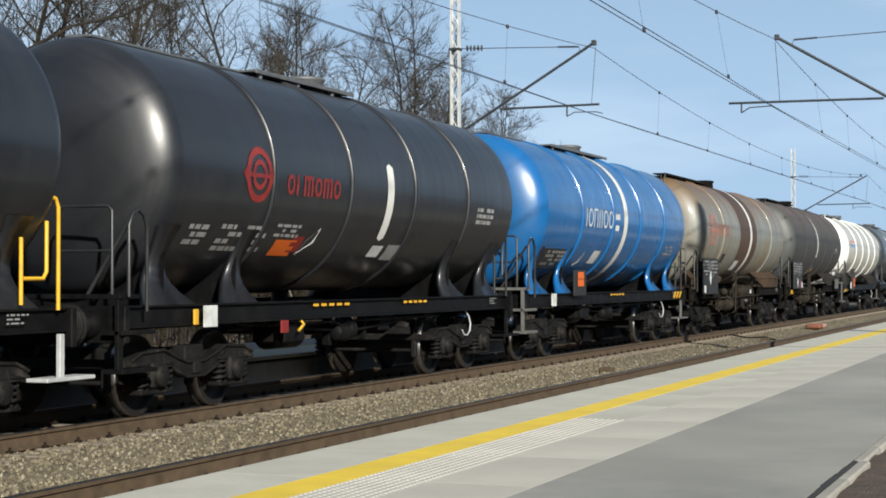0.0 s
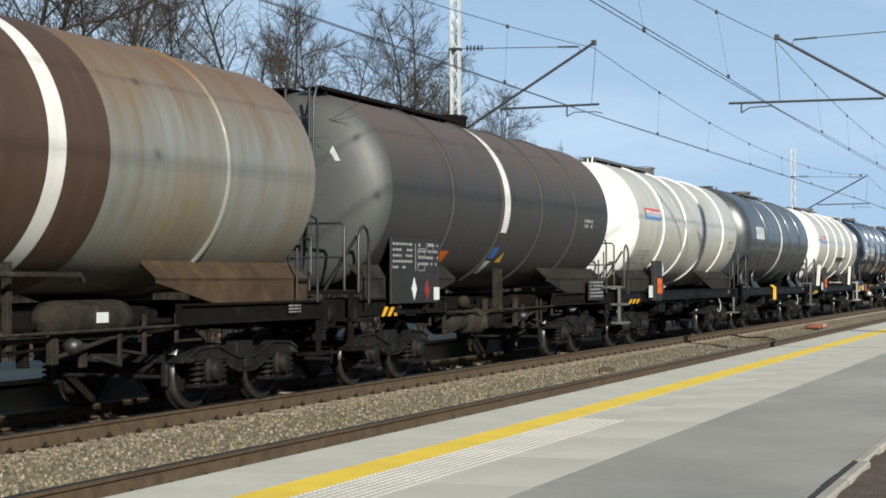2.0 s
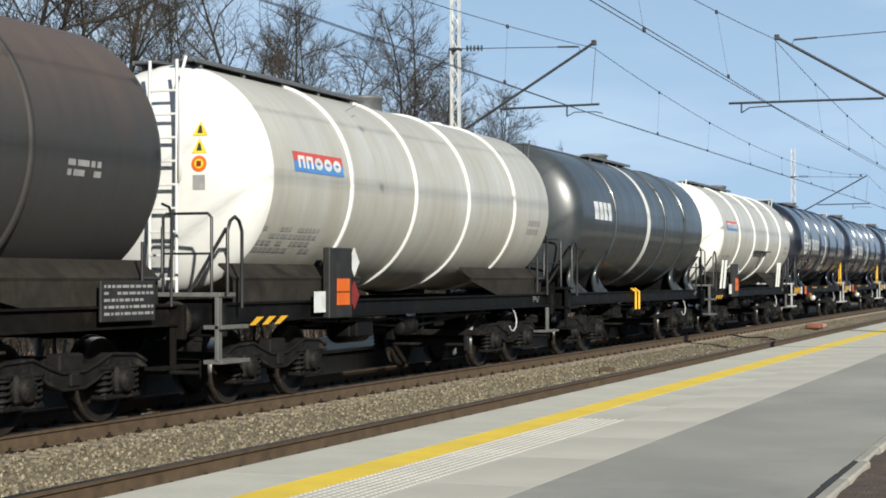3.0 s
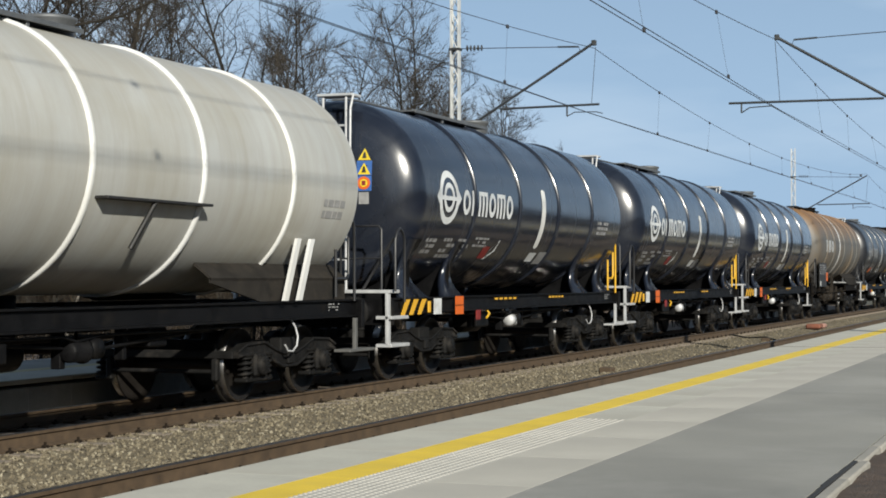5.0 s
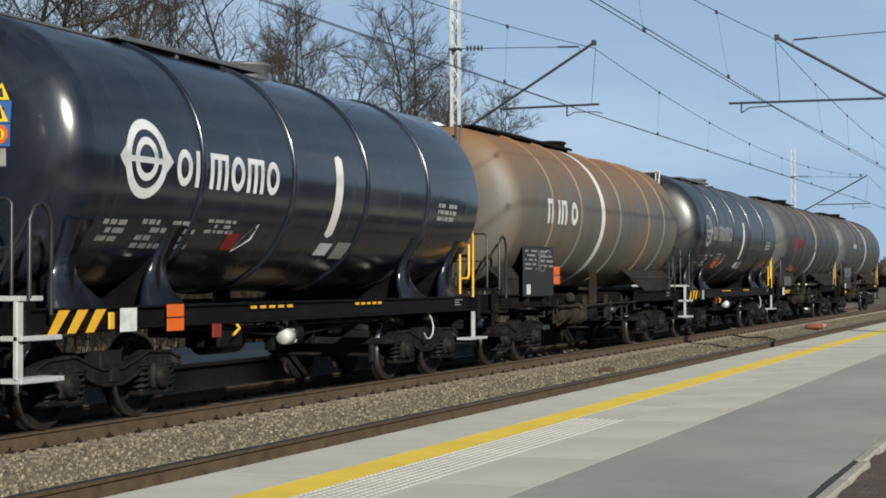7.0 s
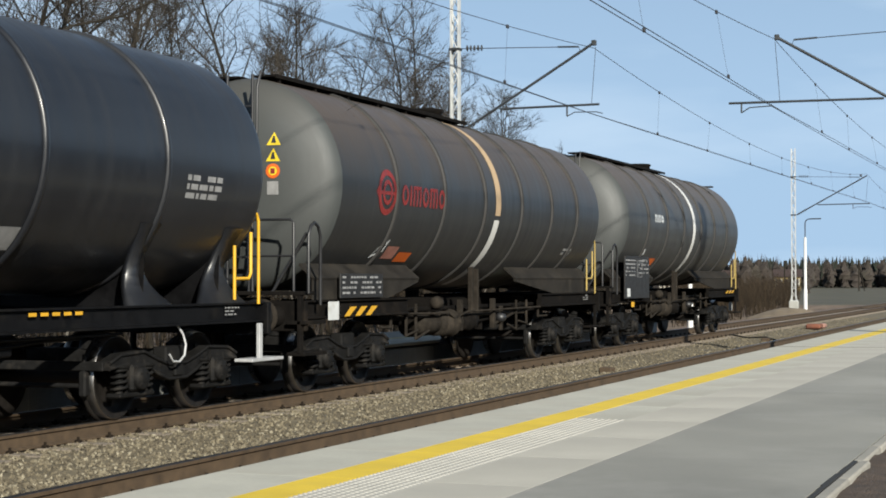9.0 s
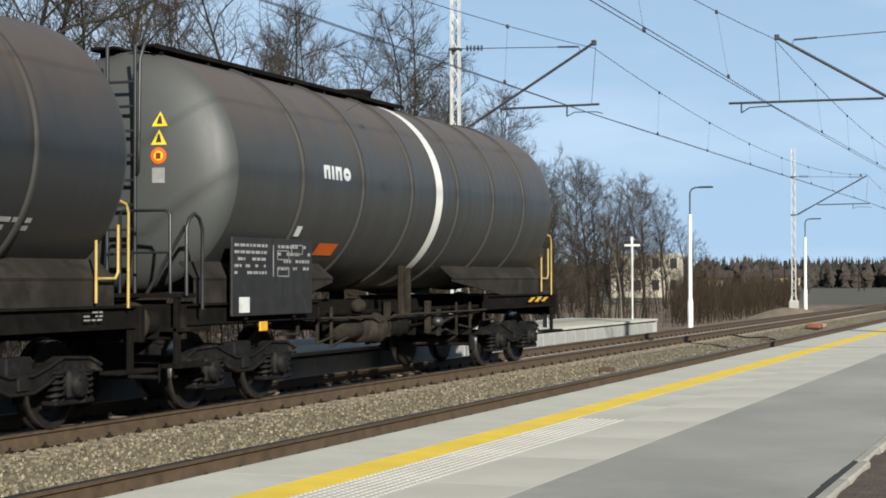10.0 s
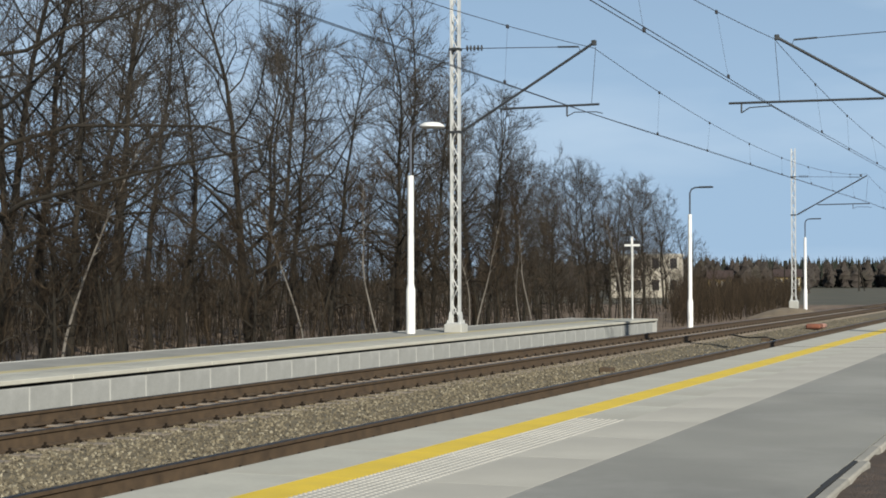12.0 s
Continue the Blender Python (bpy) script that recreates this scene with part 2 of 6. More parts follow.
def make_ground():
    rust_along_rails(M_BALLAST)
    whole("ground", sheet(-1800, 900, -300, 2600, -0.75), M_GRASS, "dry early spring grassland around the railway", "ground", kind="structure")
    whole("forest_floor", sheet(-60, -15.05, -10, 130, -0.5, 40, 110, 0.12), M_LITTER, "brown leaf litter under bare trees", "ground", kind="structure")
    # ballast bed as one swept cross-section
    prof = [(-12.6, -0.24), (-12.2, -0.2), (-9.0, -0.19), (-8.55, -0.24), (-7.9, -0.2), (-4.98, -0.2)]
    ms = Mesh()
    vs = [(x, y, z) for y in (-25, 220) for x, z in prof]
    n = len(prof)
    ms.add(vs, [(i, i + 1, n + i + 1, n + i) for i in range(n - 1)])
    whole("ballast_bed", ms, M_BALLAST, "grey-brown stone ballast bed of two tracks", "ballast", kind="structure")
    # unseen earth slope added to close the platform's land side against low sky light
    ms = Mesh()
    bank = [(6.0, 0.3), (7.0, 0.8), (8.5, 2.6), (10.0, 4.2), (11.5, 4.9), (16.0, 5.0), (16.0, -0.75)]
    ms.add([(x, y, z) for y in (-80, 90) for x, z in bank], [(i, i + 1, 8 + i, 7 + i) for i in range(6)])
    whole("bank", ms, M_LITTER, "unseen brown earth slope added to block low sky light", "ground", kind="structure")
    # embankment shoulder past the far platform
    ms = Mesh()
    ms.add([(-12.6, FEND, -0.24), (-15.4, FEND, -0.4), (-15.4, 220, -0.62), (-12.6, 220, -0.24)], [(0, 1, 2, 3)])
    whole("embankment", ms, M_LITTER, "low weedy embankment beside the track", "ground", kind="structure")
    # low earth mound round the foot of the next mast
    mound = Mesh()
    n, rings_ = 28, [(0.0, 0.06), (0.5, 0.04), (1.2, -0.12), (2.0, -0.35), (3.0, -0.62)]
    vs = [(XM - 0.2 + r_ * 0.9 * math.cos(2 * math.pi * k / n), SPAN + 48.9 + r_ * 2.2 * math.sin(2 * math.pi * k / n), z_ + 0.04 * noise.noise(Vector((r_ * 3, k * 0.7, 2)))) for r_, z_ in rings_ for k in range(n)]
    mound.add(vs, [(i * n + k, i * n + (k + 1) % n, (i + 1) * n + (k + 1) % n, (i + 1) * n + k) for i in range(len(rings_) - 1) for k in range(n)], True)
    whole("mound", mound, M_SANDY, "low sandy mound under the mast foot", "ground", kind="structure")
    # loose stones
    rng = np.random.default_rng(5)
    base = np.array([(1, 0, 0), (-1, 0, 0), (0, 1, 0), (0, -1, 0), (0, 0, 1), (0, 0, -1)], float)
    tri = np.array([(0, 2, 4), (2, 1, 4), (1, 3, 4), (3, 0, 4), (2, 0, 5), (1, 2, 5), (3, 1, 5), (0, 3, 5)])
    V, F = [], []
    k = 0
    for cnt, xa, xb, ya, yb in ((17000, -9.95, -7.15, 8, 32), (6000, -9.95, -7.15, 32, 75), (1500, -11.5, -10.0, 12, 60), (1200, -12.2, -11.55, 12, 50)):
        for _ in range(cnt):
            s = rng.uniform(0.012, 0.034)
            R = np.linalg.qr(rng.normal(size=(3, 3)))[0]
            p = (base * rng.uniform(0.7, 1.2, (6, 1)) * (s, s * 0.8, s * 0.65)) @ R.T
            x, y = rng.uniform(xa, xb), ya + (yb - ya) * rng.random() ** 1.25
            p += (x, y, np.interp(x, [q[0] for q in prof], [q[1] for q in prof]) + s * 0.25)
            V += p.tolist()
            F += (tri + k).tolist()
            k += 6
    me = bpy.data.meshes.new("ballast_stones")
    me.from_pydata(V, [], F)
    m, nt, b = nodes_of("stone_each")
    geo = nt.nodes.new("ShaderNodeNewGeometry")
    nt.links.new(ramp(nt, geo.outputs["Random Per Island"], [(0, (0.042, 0.034, 0.022)), (0.4, (0.092, 0.076, 0.049)), (0.85, (0.146, 0.124, 0.082)), (1, (0.215, 0.192, 0.14))]), b.inputs["Base Color"])
    b.inputs["Roughness"].default_value = 0.9
    rust_along_rails(m)
    me.materials.append(m)
    tagged(new("ballast_stones", me), "loose grey and tan crushed ballast stones", "ballast", kind="stuff")


def make_track(name, x):
    tr = thing(name, "railway track with rusty steel rails on concrete sleepers", "track", kind="structure")
    for s in (-1, 1):
        xr = x + s * GAUGE
        web = Mesh()
        out = [(-0.075, -0.172), (0.075, -0.172), (0.075, -0.16), (0.012, -0.145), (0.0085, -0.05), (0.033, -0.036), (0.036, -0.006), (-0.036, -0.006), (-0.033, -0.036), (-0.0085, -0.05), (-0.012, -0.145), (-0.075, -0.16)]
        n = len(out)
        web.add([(xr + a, y, b) for y in (-25, 220) for a, b in out], [(i, (i + 1) % n, n + (i + 1) % n, n + i) for i in range(n)])
        rail = part("rail", web, M_RAIL, tr)
        head = Mesh()
        o2 = [(-0.034, -0.006), (-0.03, -0.001), (-0.015, 0.0), (0.015, 0.0), (0.03, -0.001), (0.034, -0.006)]
        head.add([(xr + a, y, b) for y in (-25, 220) for a, b in o2], [(i, i + 1, 7 + i, 6 + i) for i in range(5)])
        part("running_surface", head, M_HEAD, rail, "polished steel running surface")
    return tr


def make_sleepers(tr, x):
    """Concrete sleepers with their rail clips, 0.6 m apart."""
    sl = Mesh()
    sl.prism([(-0.13, -0.39), (0.13, -0.39), (0.1, -0.178), (-0.1, -0.178)], -1.25, 1.25)
    me = sl.data("sleeper")
    cl = Mesh()
    for s in (-1, 1):
        for d in (-1, 1):
            xx = s * GAUGE + d * 0.11
            cl.box(xx - 0.03, xx + 0.03, -0.035, 0.035, -0.178, -0.148, 0.01)
            cl.tube([(xx, 0, -0.15), (xx, 0, -0.118)], 0.014, 6)
    ce = cl.data("rail_clip")
    for i in range(150):
        o = part("sleeper", me, M_SLEEPER, tr, "", pose(x, 6 + i * 0.6, 0))
        part("rail_clip", ce, M_CLIP, o, "rusty rail clips")


def make_near_platform():
    p = thing("platform_near", "modern low concrete station platform with yellow safety line", "platform", kind="structure")
    body = Mesh().box(-4.9, -1.4, -12, 400, -0.7, PZ - 0.085, 0.004)
    part("platform_core", body, M_CONC, p)
    asph = Mesh().box(-2.9, -1.395, -12, 400, PZ - 0.08, PZ - 0.0005, 0.0003)
    part("asphalt_strip", asph, M_ASPH, p, "grey worn asphalt surface")
    slab = Mesh().box(EDGE, -4.297, 0.002, 1.498, PZ - 0.085, PZ, 0.0008).data("edge_slab")
    line = Mesh().box(-4.294, -4.006, 0.003, 1.497, PZ - 0.085, PZ + 0.001, 0.002).data("yellow_line")
    pav = Mesh().box(-3.544, -2.901, 0.002, 1.498, PZ - 0.085, PZ, 0.0008).data("paving_slab")
    tac0 = Mesh().box(-4.0, -3.545, 0.006, 1.494, PZ - 0.085, PZ, 0.0008).data("paving_slab_b")
    tac = Mesh().box(-4.0, -3.545, 0.006, 1.494, PZ - 0.085, PZ, 0.002)
    for i in range(8):
        for j in range(25):
            x, y = -3.975 + i * 0.057, 0.03 + j * 0.06
            tac.lathe([(PZ + 0.007, 0.0001), (PZ + 0.007, 0.013), (PZ, 0.02)], "z", (x, y, 0), 6)
    tac = tac.data("tactile_slab")
    for i in range(-3, 62):
        m = pose(0, i * 1.5 - 0.02, 0)
        part("edge_slab", slab, M_SLAB, p, "", m)
        part("yellow_line", line, M_YELLOW, p, "", m)
        part("paving_slab", pav, M_PAVER, p, "", m)
        if i * 1.5 < 13:
            part("tactile_slab", tac, M_WHITE_TILE, p, "whitish slab with raised studs", m)
        else:
            part("paving_slab", tac0, M_SLAB, p, "", m)
    far = Mesh().box(EDGE, -2.905, 93, 400, PZ - 0.085, PZ, 0.005)
    part("paving_far", far, M_SLAB, p)
    joint = Mesh()
    joint.box(-4.93, -1.4, 28.98, 29.03, PZ - 0.05, PZ + 0.003, 0.001)
    part("expansion_joint", joint, M_JOINT, p, "dark expansion joint across the paving")
    kerb = Mesh().box(-1.34, -1.262, 0.004, 0.996, -0.4, PZ + 0.006, 0.012).data("kerb")
    for i in range(2, 40):
        part("kerb", kerb, M_KERB, p, "", pose(-0.008 if i < 10 else -0.045, i * 1.0 + 0.95, 0, 0, 0, 0.0 if i < 10 else 0.3))
    gap = Mesh()
    rng = random.Random(4)
    y = 8.4
    while y < 11.2:
        w = rng.uniform(0.006, 0.02)
        gap.box(-1.372 - w, -1.352, y, y + 0.2, PZ - 0.03, PZ + 0.0035, 0.001)
        y += 0.2
    part("open_joint", gap, M_RUBBER, p, "ragged open joint along the kerb")
    soil = sheet(-1.36, 6.0, -6, 60, PZ - 0.03, 60, 260, 0.05, 3)
    whole("soil_bed", soil, M_SOIL, "dark brown bark-strewn soil beside the platform", "ground", kind="structure")


M_JOINT = surface("joint_grey", (0.104, 0.101, 0.091), 0.9, var=0.1, bump=0)
M_MORTAR = surface("pale_mortar", (0.325, 0.325, 0.305), 0.9, var=0.1, bump=0)
M_KERB = surface("kerb_concrete", (0.234, 0.224, 0.198), 0.9, var=0.15, scale=3, fine=40, bump=0.2, rand=0.1)
M_WHITE_TILE = surface("tactile_white", (0.309, 0.299, 0.271), 0.8, var=0.1, scale=2, fine=50, bump=0.1, stain=(0.284, 0.284, 0.265), stain_amt=0.3)


def make_far_platform():
    p = thing("platform_far", "low concrete platform across the tracks with panel wall", "platform", kind="structure")
    part("platform_core", Mesh().box(FREAR + 0.1, FEDGE - 0.16, -12, FEND - 0.1, -0.8, FZ - 0.08, 0.004), M_CONC, p)
    panel = Mesh().box(FEDGE - 0.15, FEDGE - 0.03, 0.006, 0.919, -0.75, FZ - 0.105, 0.012).data("wall_panel")
    slab = Mesh().box(-13.3, FEDGE, 0.004, 1.846, FZ - 0.06, FZ, 0.006).data("edge_slab_far")
    line = Mesh().box(-13.62, -13.304, 0.003, 1.847, FZ - 0.06, FZ + 0.001, 0.004).data("yellow_line_far")
    back = Mesh().box(FREAR, -13.624, 0.003, 1.847, FZ - 0.06, FZ, 0.004).data("paving_far_platform")
    for i in range(60):
        y = -5.57 + i * 0.925
        part("wall_panel", panel, M_PANEL, p, "", pose(0, y, 0))
        if i % 2 == 0:
            m = pose(0, y, 0)
            part("edge_slab", slab, M_SLAB, p, "", m)
            part("yellow_line", line, M_FADED, p, "", m)
            part("paving_slab", back, M_ASPH, p, "grey worn surface behind the line", m)
    part("end_slab", Mesh().box(FREAR, FEDGE, 49.935, FEND, FZ - 0.06, FZ, 0.006), M_SLAB, p)
    part("mortar", Mesh().box(FEDGE - 0.14, FEDGE - 0.038, -6, FEND - 0.1, -0.7, FZ - 0.115, 0.002), M_MORTAR, p, "pale mortar joints")
    # the overhang's shadow, built as a near-black strip set back under the slabs
    part("joint_strip", Mesh().box(FEDGE - 0.3, FEDGE - 0.13, -6, FEND - 0.1, FZ - 0.105, FZ - 0.062, 0.002), M_RUBBER, p, "dark recessed strip standing in for the shadow under the edge slabs")
    part("end_wall", Mesh().box(FREAR, FEDGE - 0.03, FEND - 0.09, FEND, -0.75, FZ - 0.07, 0.01), M_PANEL, p)
    part("back_kerb", Mesh().box(FREAR - 0.09, FREAR - 0.004, -6, FEND, -0.6, FZ + 0.01, 0.01), M_CONC, p)


make_ground()
track_far = make_track("track_far", XT)
track_near = make_track("track_near", XN)
make_near_platform()
make_far_platform()


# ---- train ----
# frames and wheels: darker than real paint, to deepen the shade under the tanks
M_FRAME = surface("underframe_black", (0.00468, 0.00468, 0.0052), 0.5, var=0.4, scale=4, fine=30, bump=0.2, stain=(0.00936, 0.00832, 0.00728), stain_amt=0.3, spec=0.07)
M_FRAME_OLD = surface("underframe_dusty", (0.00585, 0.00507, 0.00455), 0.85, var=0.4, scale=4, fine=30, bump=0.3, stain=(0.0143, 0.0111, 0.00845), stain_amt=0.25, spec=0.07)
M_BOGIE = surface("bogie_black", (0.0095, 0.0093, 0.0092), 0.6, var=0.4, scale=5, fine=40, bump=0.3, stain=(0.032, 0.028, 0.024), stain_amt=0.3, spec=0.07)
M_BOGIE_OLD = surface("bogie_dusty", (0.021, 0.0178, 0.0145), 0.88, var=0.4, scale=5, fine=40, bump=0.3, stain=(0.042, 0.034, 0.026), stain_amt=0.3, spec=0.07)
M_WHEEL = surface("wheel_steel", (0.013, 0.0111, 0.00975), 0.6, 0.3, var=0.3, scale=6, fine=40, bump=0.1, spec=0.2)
M_TREAD = surface("wheel_tread", (0.293, 0.286, 0.28), 0.28, 1.0, var=0.1, bump=0)
M_YEL = surface("rail_yellow", (0.52, 0.293, 0.013), 0.5, var=0.1, scale=5, bump=0.05, stain=(0.26, 0.163, 0.039), stain_amt=0.1)
M_YELOLD = surface("rail_yellow_faded", (0.325, 0.234, 0.065), 0.6, var=0.2, scale=5, bump=0.05)
M_ORANGE = surface("plate_orange", (0.44, 0.082, 0.004), 0.5, var=0.08, scale=6, bump=0)
M_DWHITE = surface("decal_white", (0.45, 0.465, 0.47), 0.45, var=0.1, scale=4, bump=0, stain=(0.26, 0.247, 0.215), stain_amt=0.2)
M_DGREY = surface("decal_faded", (0.195, 0.195, 0.195), 0.5, var=0.2, scale=9, bump=0)
M_DRED = surface("decal_red", (0.143, 0.0104, 0.00845), 0.5, var=0.15, scale=6, bump=0)
M_EMRED = surface("emblem_dark_red", (0.156, 0.0117, 0.00975), 0.5, var=0.2, scale=6, bump=0)
M_DFRED = surface("decal_faded_red", (0.234, 0.0975, 0.0715), 0.7, var=0.25, scale=6, bump=0)
M_DBLUE = surface("decal_blue", (0.026, 0.0845, 0.26), 0.5, var=0.1, scale=6, bump=0)
M_STEP = surface("step_grey", (0.358, 0.364, 0.37), 0.5, 0.2, var=0.12, scale=6, bump=0.05)
M_BLACKRAIL = surface("black_rail", (0.013, 0.013, 0.0143), 0.45, var=0.2, bump=0)
M_BOARD = surface("board_black", (0.00845, 0.00813, 0.00813), 0.6, var=0.3, scale=6, fine=40, bump=0.05, stain=(0.0228, 0.0195, 0.0163), stain_amt=0.25)
M_DYEL = surface("decal_yellow", (0.46, 0.25, 0.013), 0.5, var=0.1, bump=0)
M_SIGNYEL = surface("sign_yellow", (0.5, 0.37, 0.015), 0.5, var=0.06, bump=0)
M_LOGORED = surface("logo_faded_red", (0.36, 0.05, 0.04), 0.5, var=0.12, scale=6, bump=0)
M_LOGOBLUE = surface("logo_faded_blue", (0.05, 0.16, 0.38), 0.5, var=0.12, scale=6, bump=0)
M_STEPOLD = surface("step_grimy_grey", (0.085, 0.085, 0.082), 0.6, 0.1, var=0.2, scale=6, bump=0.05)
M_CRADLE = surface("cradle_dusty", (0.019, 0.0172, 0.0152), 0.85, var=0.35, scale=3, fine=30, bump=0.2, stain=(0.033, 0.028, 0.022), stain_amt=0.35, spec=0.1)
M_CRADLE_RUST = surface("cradle_rusty", (0.05, 0.033, 0.021), 0.85, var=0.35, scale=3, fine=30, bump=0.2, stain=(0.026, 0.019, 0.014), stain_amt=0.35, spec=0.1)
M_GREYD = surface("galv_walkway", (0.11, 0.115, 0.12), 0.55, 0.5, var=0.2, scale=6, bump=0.1)

WHEEL_R = 0.46
CACHE = {}


def cached(key, make):
    if key not in CACHE:
        CACHE[key] = make().data(key)
    return CACHE[key]


def wheelset_mesh():
    ms = Mesh()
    ms.tube([(-1.0, 0, 0), (1.0, 0, 0)], 0.08, 12)
    for s in (-1, 1):
        c = s * GAUGE
        prof = [(c - s * 0.07, 0.1), (c - s * 0.07, 0.38), (c - s * 0.075, 0.49), (c - s * 0.045, 0.49), (c - s * 0.04, 0.463)]
        ms.lathe(prof, "x", (0, 0, 0), 36)
        prof = [(c + s * 0.068, 0.45), (c + s * 0.065, 0.39), (c + s * 0.03, 0.37), (c + s * 0.02, 0.2), (c + s * 0.06, 0.15), (c + s * 0.09, 0.13), (c + s * 0.09, 0.0)]
        ms.lathe(prof, "x", (0, 0, 0), 36)
        # balance marks that show the turning
        ms.tube([(c + s * 0.03, 0.27, 0.1), (c + s * 0.05, 0.27, 0.1)], 0.03, 8)
        ms.tube([(c + s * 0.03, -0.25, -0.13), (c + s * 0.05, -0.25, -0.13)], 0.03, 8)
    return ms


def tread_mesh():
    ms = Mesh()
    for s in (-1, 1):
        c = s * GAUGE
        ms.lathe([(c - s * 0.04, 0.463), (c + s * 0.06, 0.458), (c + s * 0.068, 0.45)], "x", (0, 0, 0), 36)
    return ms


def wheelset_data():
    """Axle and wheels; the running surface is a second, polished material."""
    if "wheelset" not in CACHE:
        a, b = wheelset_mesh(), tread_mesh()
        n = len(a.f)
        a.add(b.v, b.f, True)
        me = a.data("wheelset")
        me.materials.append(M_WHEEL)
        me.materials.append(M_TREAD)
        for p in me.polygons[n:]:
            p.material_index = 1
        CACHE["wheelset"] = me
    return CACHE["wheelset"]


def side_frame_mesh():
    """One cast side frame, dipping between the two axle boxes, in the bogie's space."""
    ms = Mesh()
    top = [(-1.42, 0.66), (-1.2, 0.74), (-0.72, 0.76), (-0.42, 0.66), (-0.2, 0.6), (0.2, 0.6), (0.42, 0.66), (0.72, 0.76), (1.2, 0.74), (1.42, 0.66)]
    bot = [(1.42, 0.57), (1.15, 0.6), (0.68, 0.6), (0.45, 0.48), (0.2, 0.4), (-0.2, 0.4), (-0.45, 0.48), (-0.68, 0.6), (-1.15, 0.6), (-1.42, 0.57)]
    n = len(top)
    vs = [(x, y, z) for x in (-0.06, 0.06) for y, z in top + bot[::-1]]
    fs = []
    for o in (0, 2 * n):
        for i in range(n - 1):
            fs.append((o + i, o + i + 1, o + n + i + 1, o + n + i))
    for i in range(n - 1):
        fs.append((i, i + 1, 2 * n + i + 1, 2 * n + i))
        fs.append((n + i, n + i + 1, 3 * n + i + 1, 3 * n + i))
    fs += [(0, n, 3 * n, 2 * n), (n - 1, 2 * n - 1, 4 * n - 1, 3 * n - 1)]
    ms.add(vs, fs)
    # flange lips and side bearer
    ms.tube([(0.065, y, z - 0.015) for y, z in top], 0.022, 6)
    ms.tube([(0.065, y, z + 0.015) for y, z in bot], 0.022, 6)
    ms.box(-0.13, 0.05, -0.22, 0.22, 0.58, 0.78, 0.02)
    ms.box(0.05, 0.1, -0.09, 0.09, 0.44, 0.58, 0.015)
    return ms


def axle_box_mesh():
    ms = Mesh()
    ms.box(-0.1, 0.12, -0.15, 0.15, -0.14, 0.16, 0.03)
    ms.lathe([(0.12, 0.125), (0.17, 0.125), (0.185, 0.105), (0.185, 0.0001)], "x", (0, 0, 0), 18)
    ms.box(-0.09, 0.1, -0.36, 0.36, -0.2, -0.15, 0.015)
    ms.prism([(-0.17, -0.1), (0.17, -0.1), (0.2, 0.1), (0.13, 0.24), (-0.13, 0.24), (-0.2, 0.1)], -0.08, 0.09)
    for k in range(4):
        t = math.pi / 2 * k + 0.78
        ms.tube([(0.18, 0.085 * math.cos(t), 0.085 * math.sin(t)), (0.197, 0.085 * math.cos(t), 0.085 * math.sin(t))], 0.014, 6)
    return ms


def spring_mesh():
    ms = Mesh()
    turns, n = 4.5, 54
    ms.tube([(0.085 * math.cos(2 * math.pi * turns * i / n), 0.085 * math.sin(2 * math.pi * turns * i / n), 0.29 * i / n) for i in range(n + 1)], 0.0185, 6)
    ms.tube([(0, 0, 0), (0, 0, 0.29)], 0.05, 8)
    ms.lathe([(0.27, 0.0001), (0.27, 0.115), (0.3, 0.115)], "z", (0, 0, 0), 12)
    return ms


def bogie(parent, y, material, wheels):
    """A two-axle freight bogie; its first axle stands at y."""
    frame_ = Mesh()
    frame_.box(-1.0, 1.0, -0.2, 0.2, 0.5, 0.74, 0.02)
    frame_.lathe([(0.74, 0.22), (0.86, 0.2), (0.86, 0.0001)], "z", (0, 0, 0), 16)
    bg = part("bogie", cached("bogie", lambda: frame_), material, parent, "", pose(0, y + 0.9, 0))
    for e in (-1.4, 1.4):
        part("end_beam", cached("end_beam", lambda: Mesh().box(-1.0, 1.0, -0.05, 0.05, 0.56, 0.66, 0.01)), material, bg, "", pose(0, e, 0))
    for s in (-1, 1):
        part("side_frame", cached("side_frame", side_frame_mesh), material, bg, "", pose(1.0, 0, 0) if s > 0 else pose(-1.0, 0, 0, 0, 0, 180))
        for d in (-0.9, 0.9):
            part("axle_box", cached("axle_box", axle_box_mesh), material, bg, "", pose(1.0, d, WHEEL_R) if s > 0 else pose(-1.0, d, WHEEL_R, 0, 0, 180))
            for e in (-0.26, 0.26):
                part("coil_spring", cached("coil_spring", spring_mesh), material, bg, "", pose(s * 1.02, d + e, WHEEL_R - 0.15))
    def brake_beam():
        brake = Mesh()
        for s in (-1, 1):
            brake.box(s * GAUGE - 0.045, s * GAUGE + 0.045, -0.05, 0.05, 0.28, 0.56, 0.02)
            brake.tube([(s * GAUGE, 0, 0.5), (s * GAUGE, 0, 0.74)], 0.02, 6)
        return brake.tube([(-0.8, 0, 0.4), (0.8, 0, 0.4)], 0.03, 6)
    for d in (-0.9, 0.9):
        for e in (-0.53, 0.53):
            part("brake_beam", cached("brake_beam", brake_beam), material, bg, "", pose(0, d + e, 0))
    for d in (-0.9, 0.9):
        ws = part("wheelset", wheelset_data(), M_WHEEL, bg, "", pose(0, d, WHEEL_R))
        wheels.append((ws, d))
    return bg


def wrap(spec, y, a):
    """A point on the tank's skin: y along it, a degrees above the horizontal on the side facing the platform."""
    r, zc = spec["r"] + 0.005, spec["zc"]
    t = radians(a)
    return (r * math.cos(t), y, zc + r * math.sin(t))


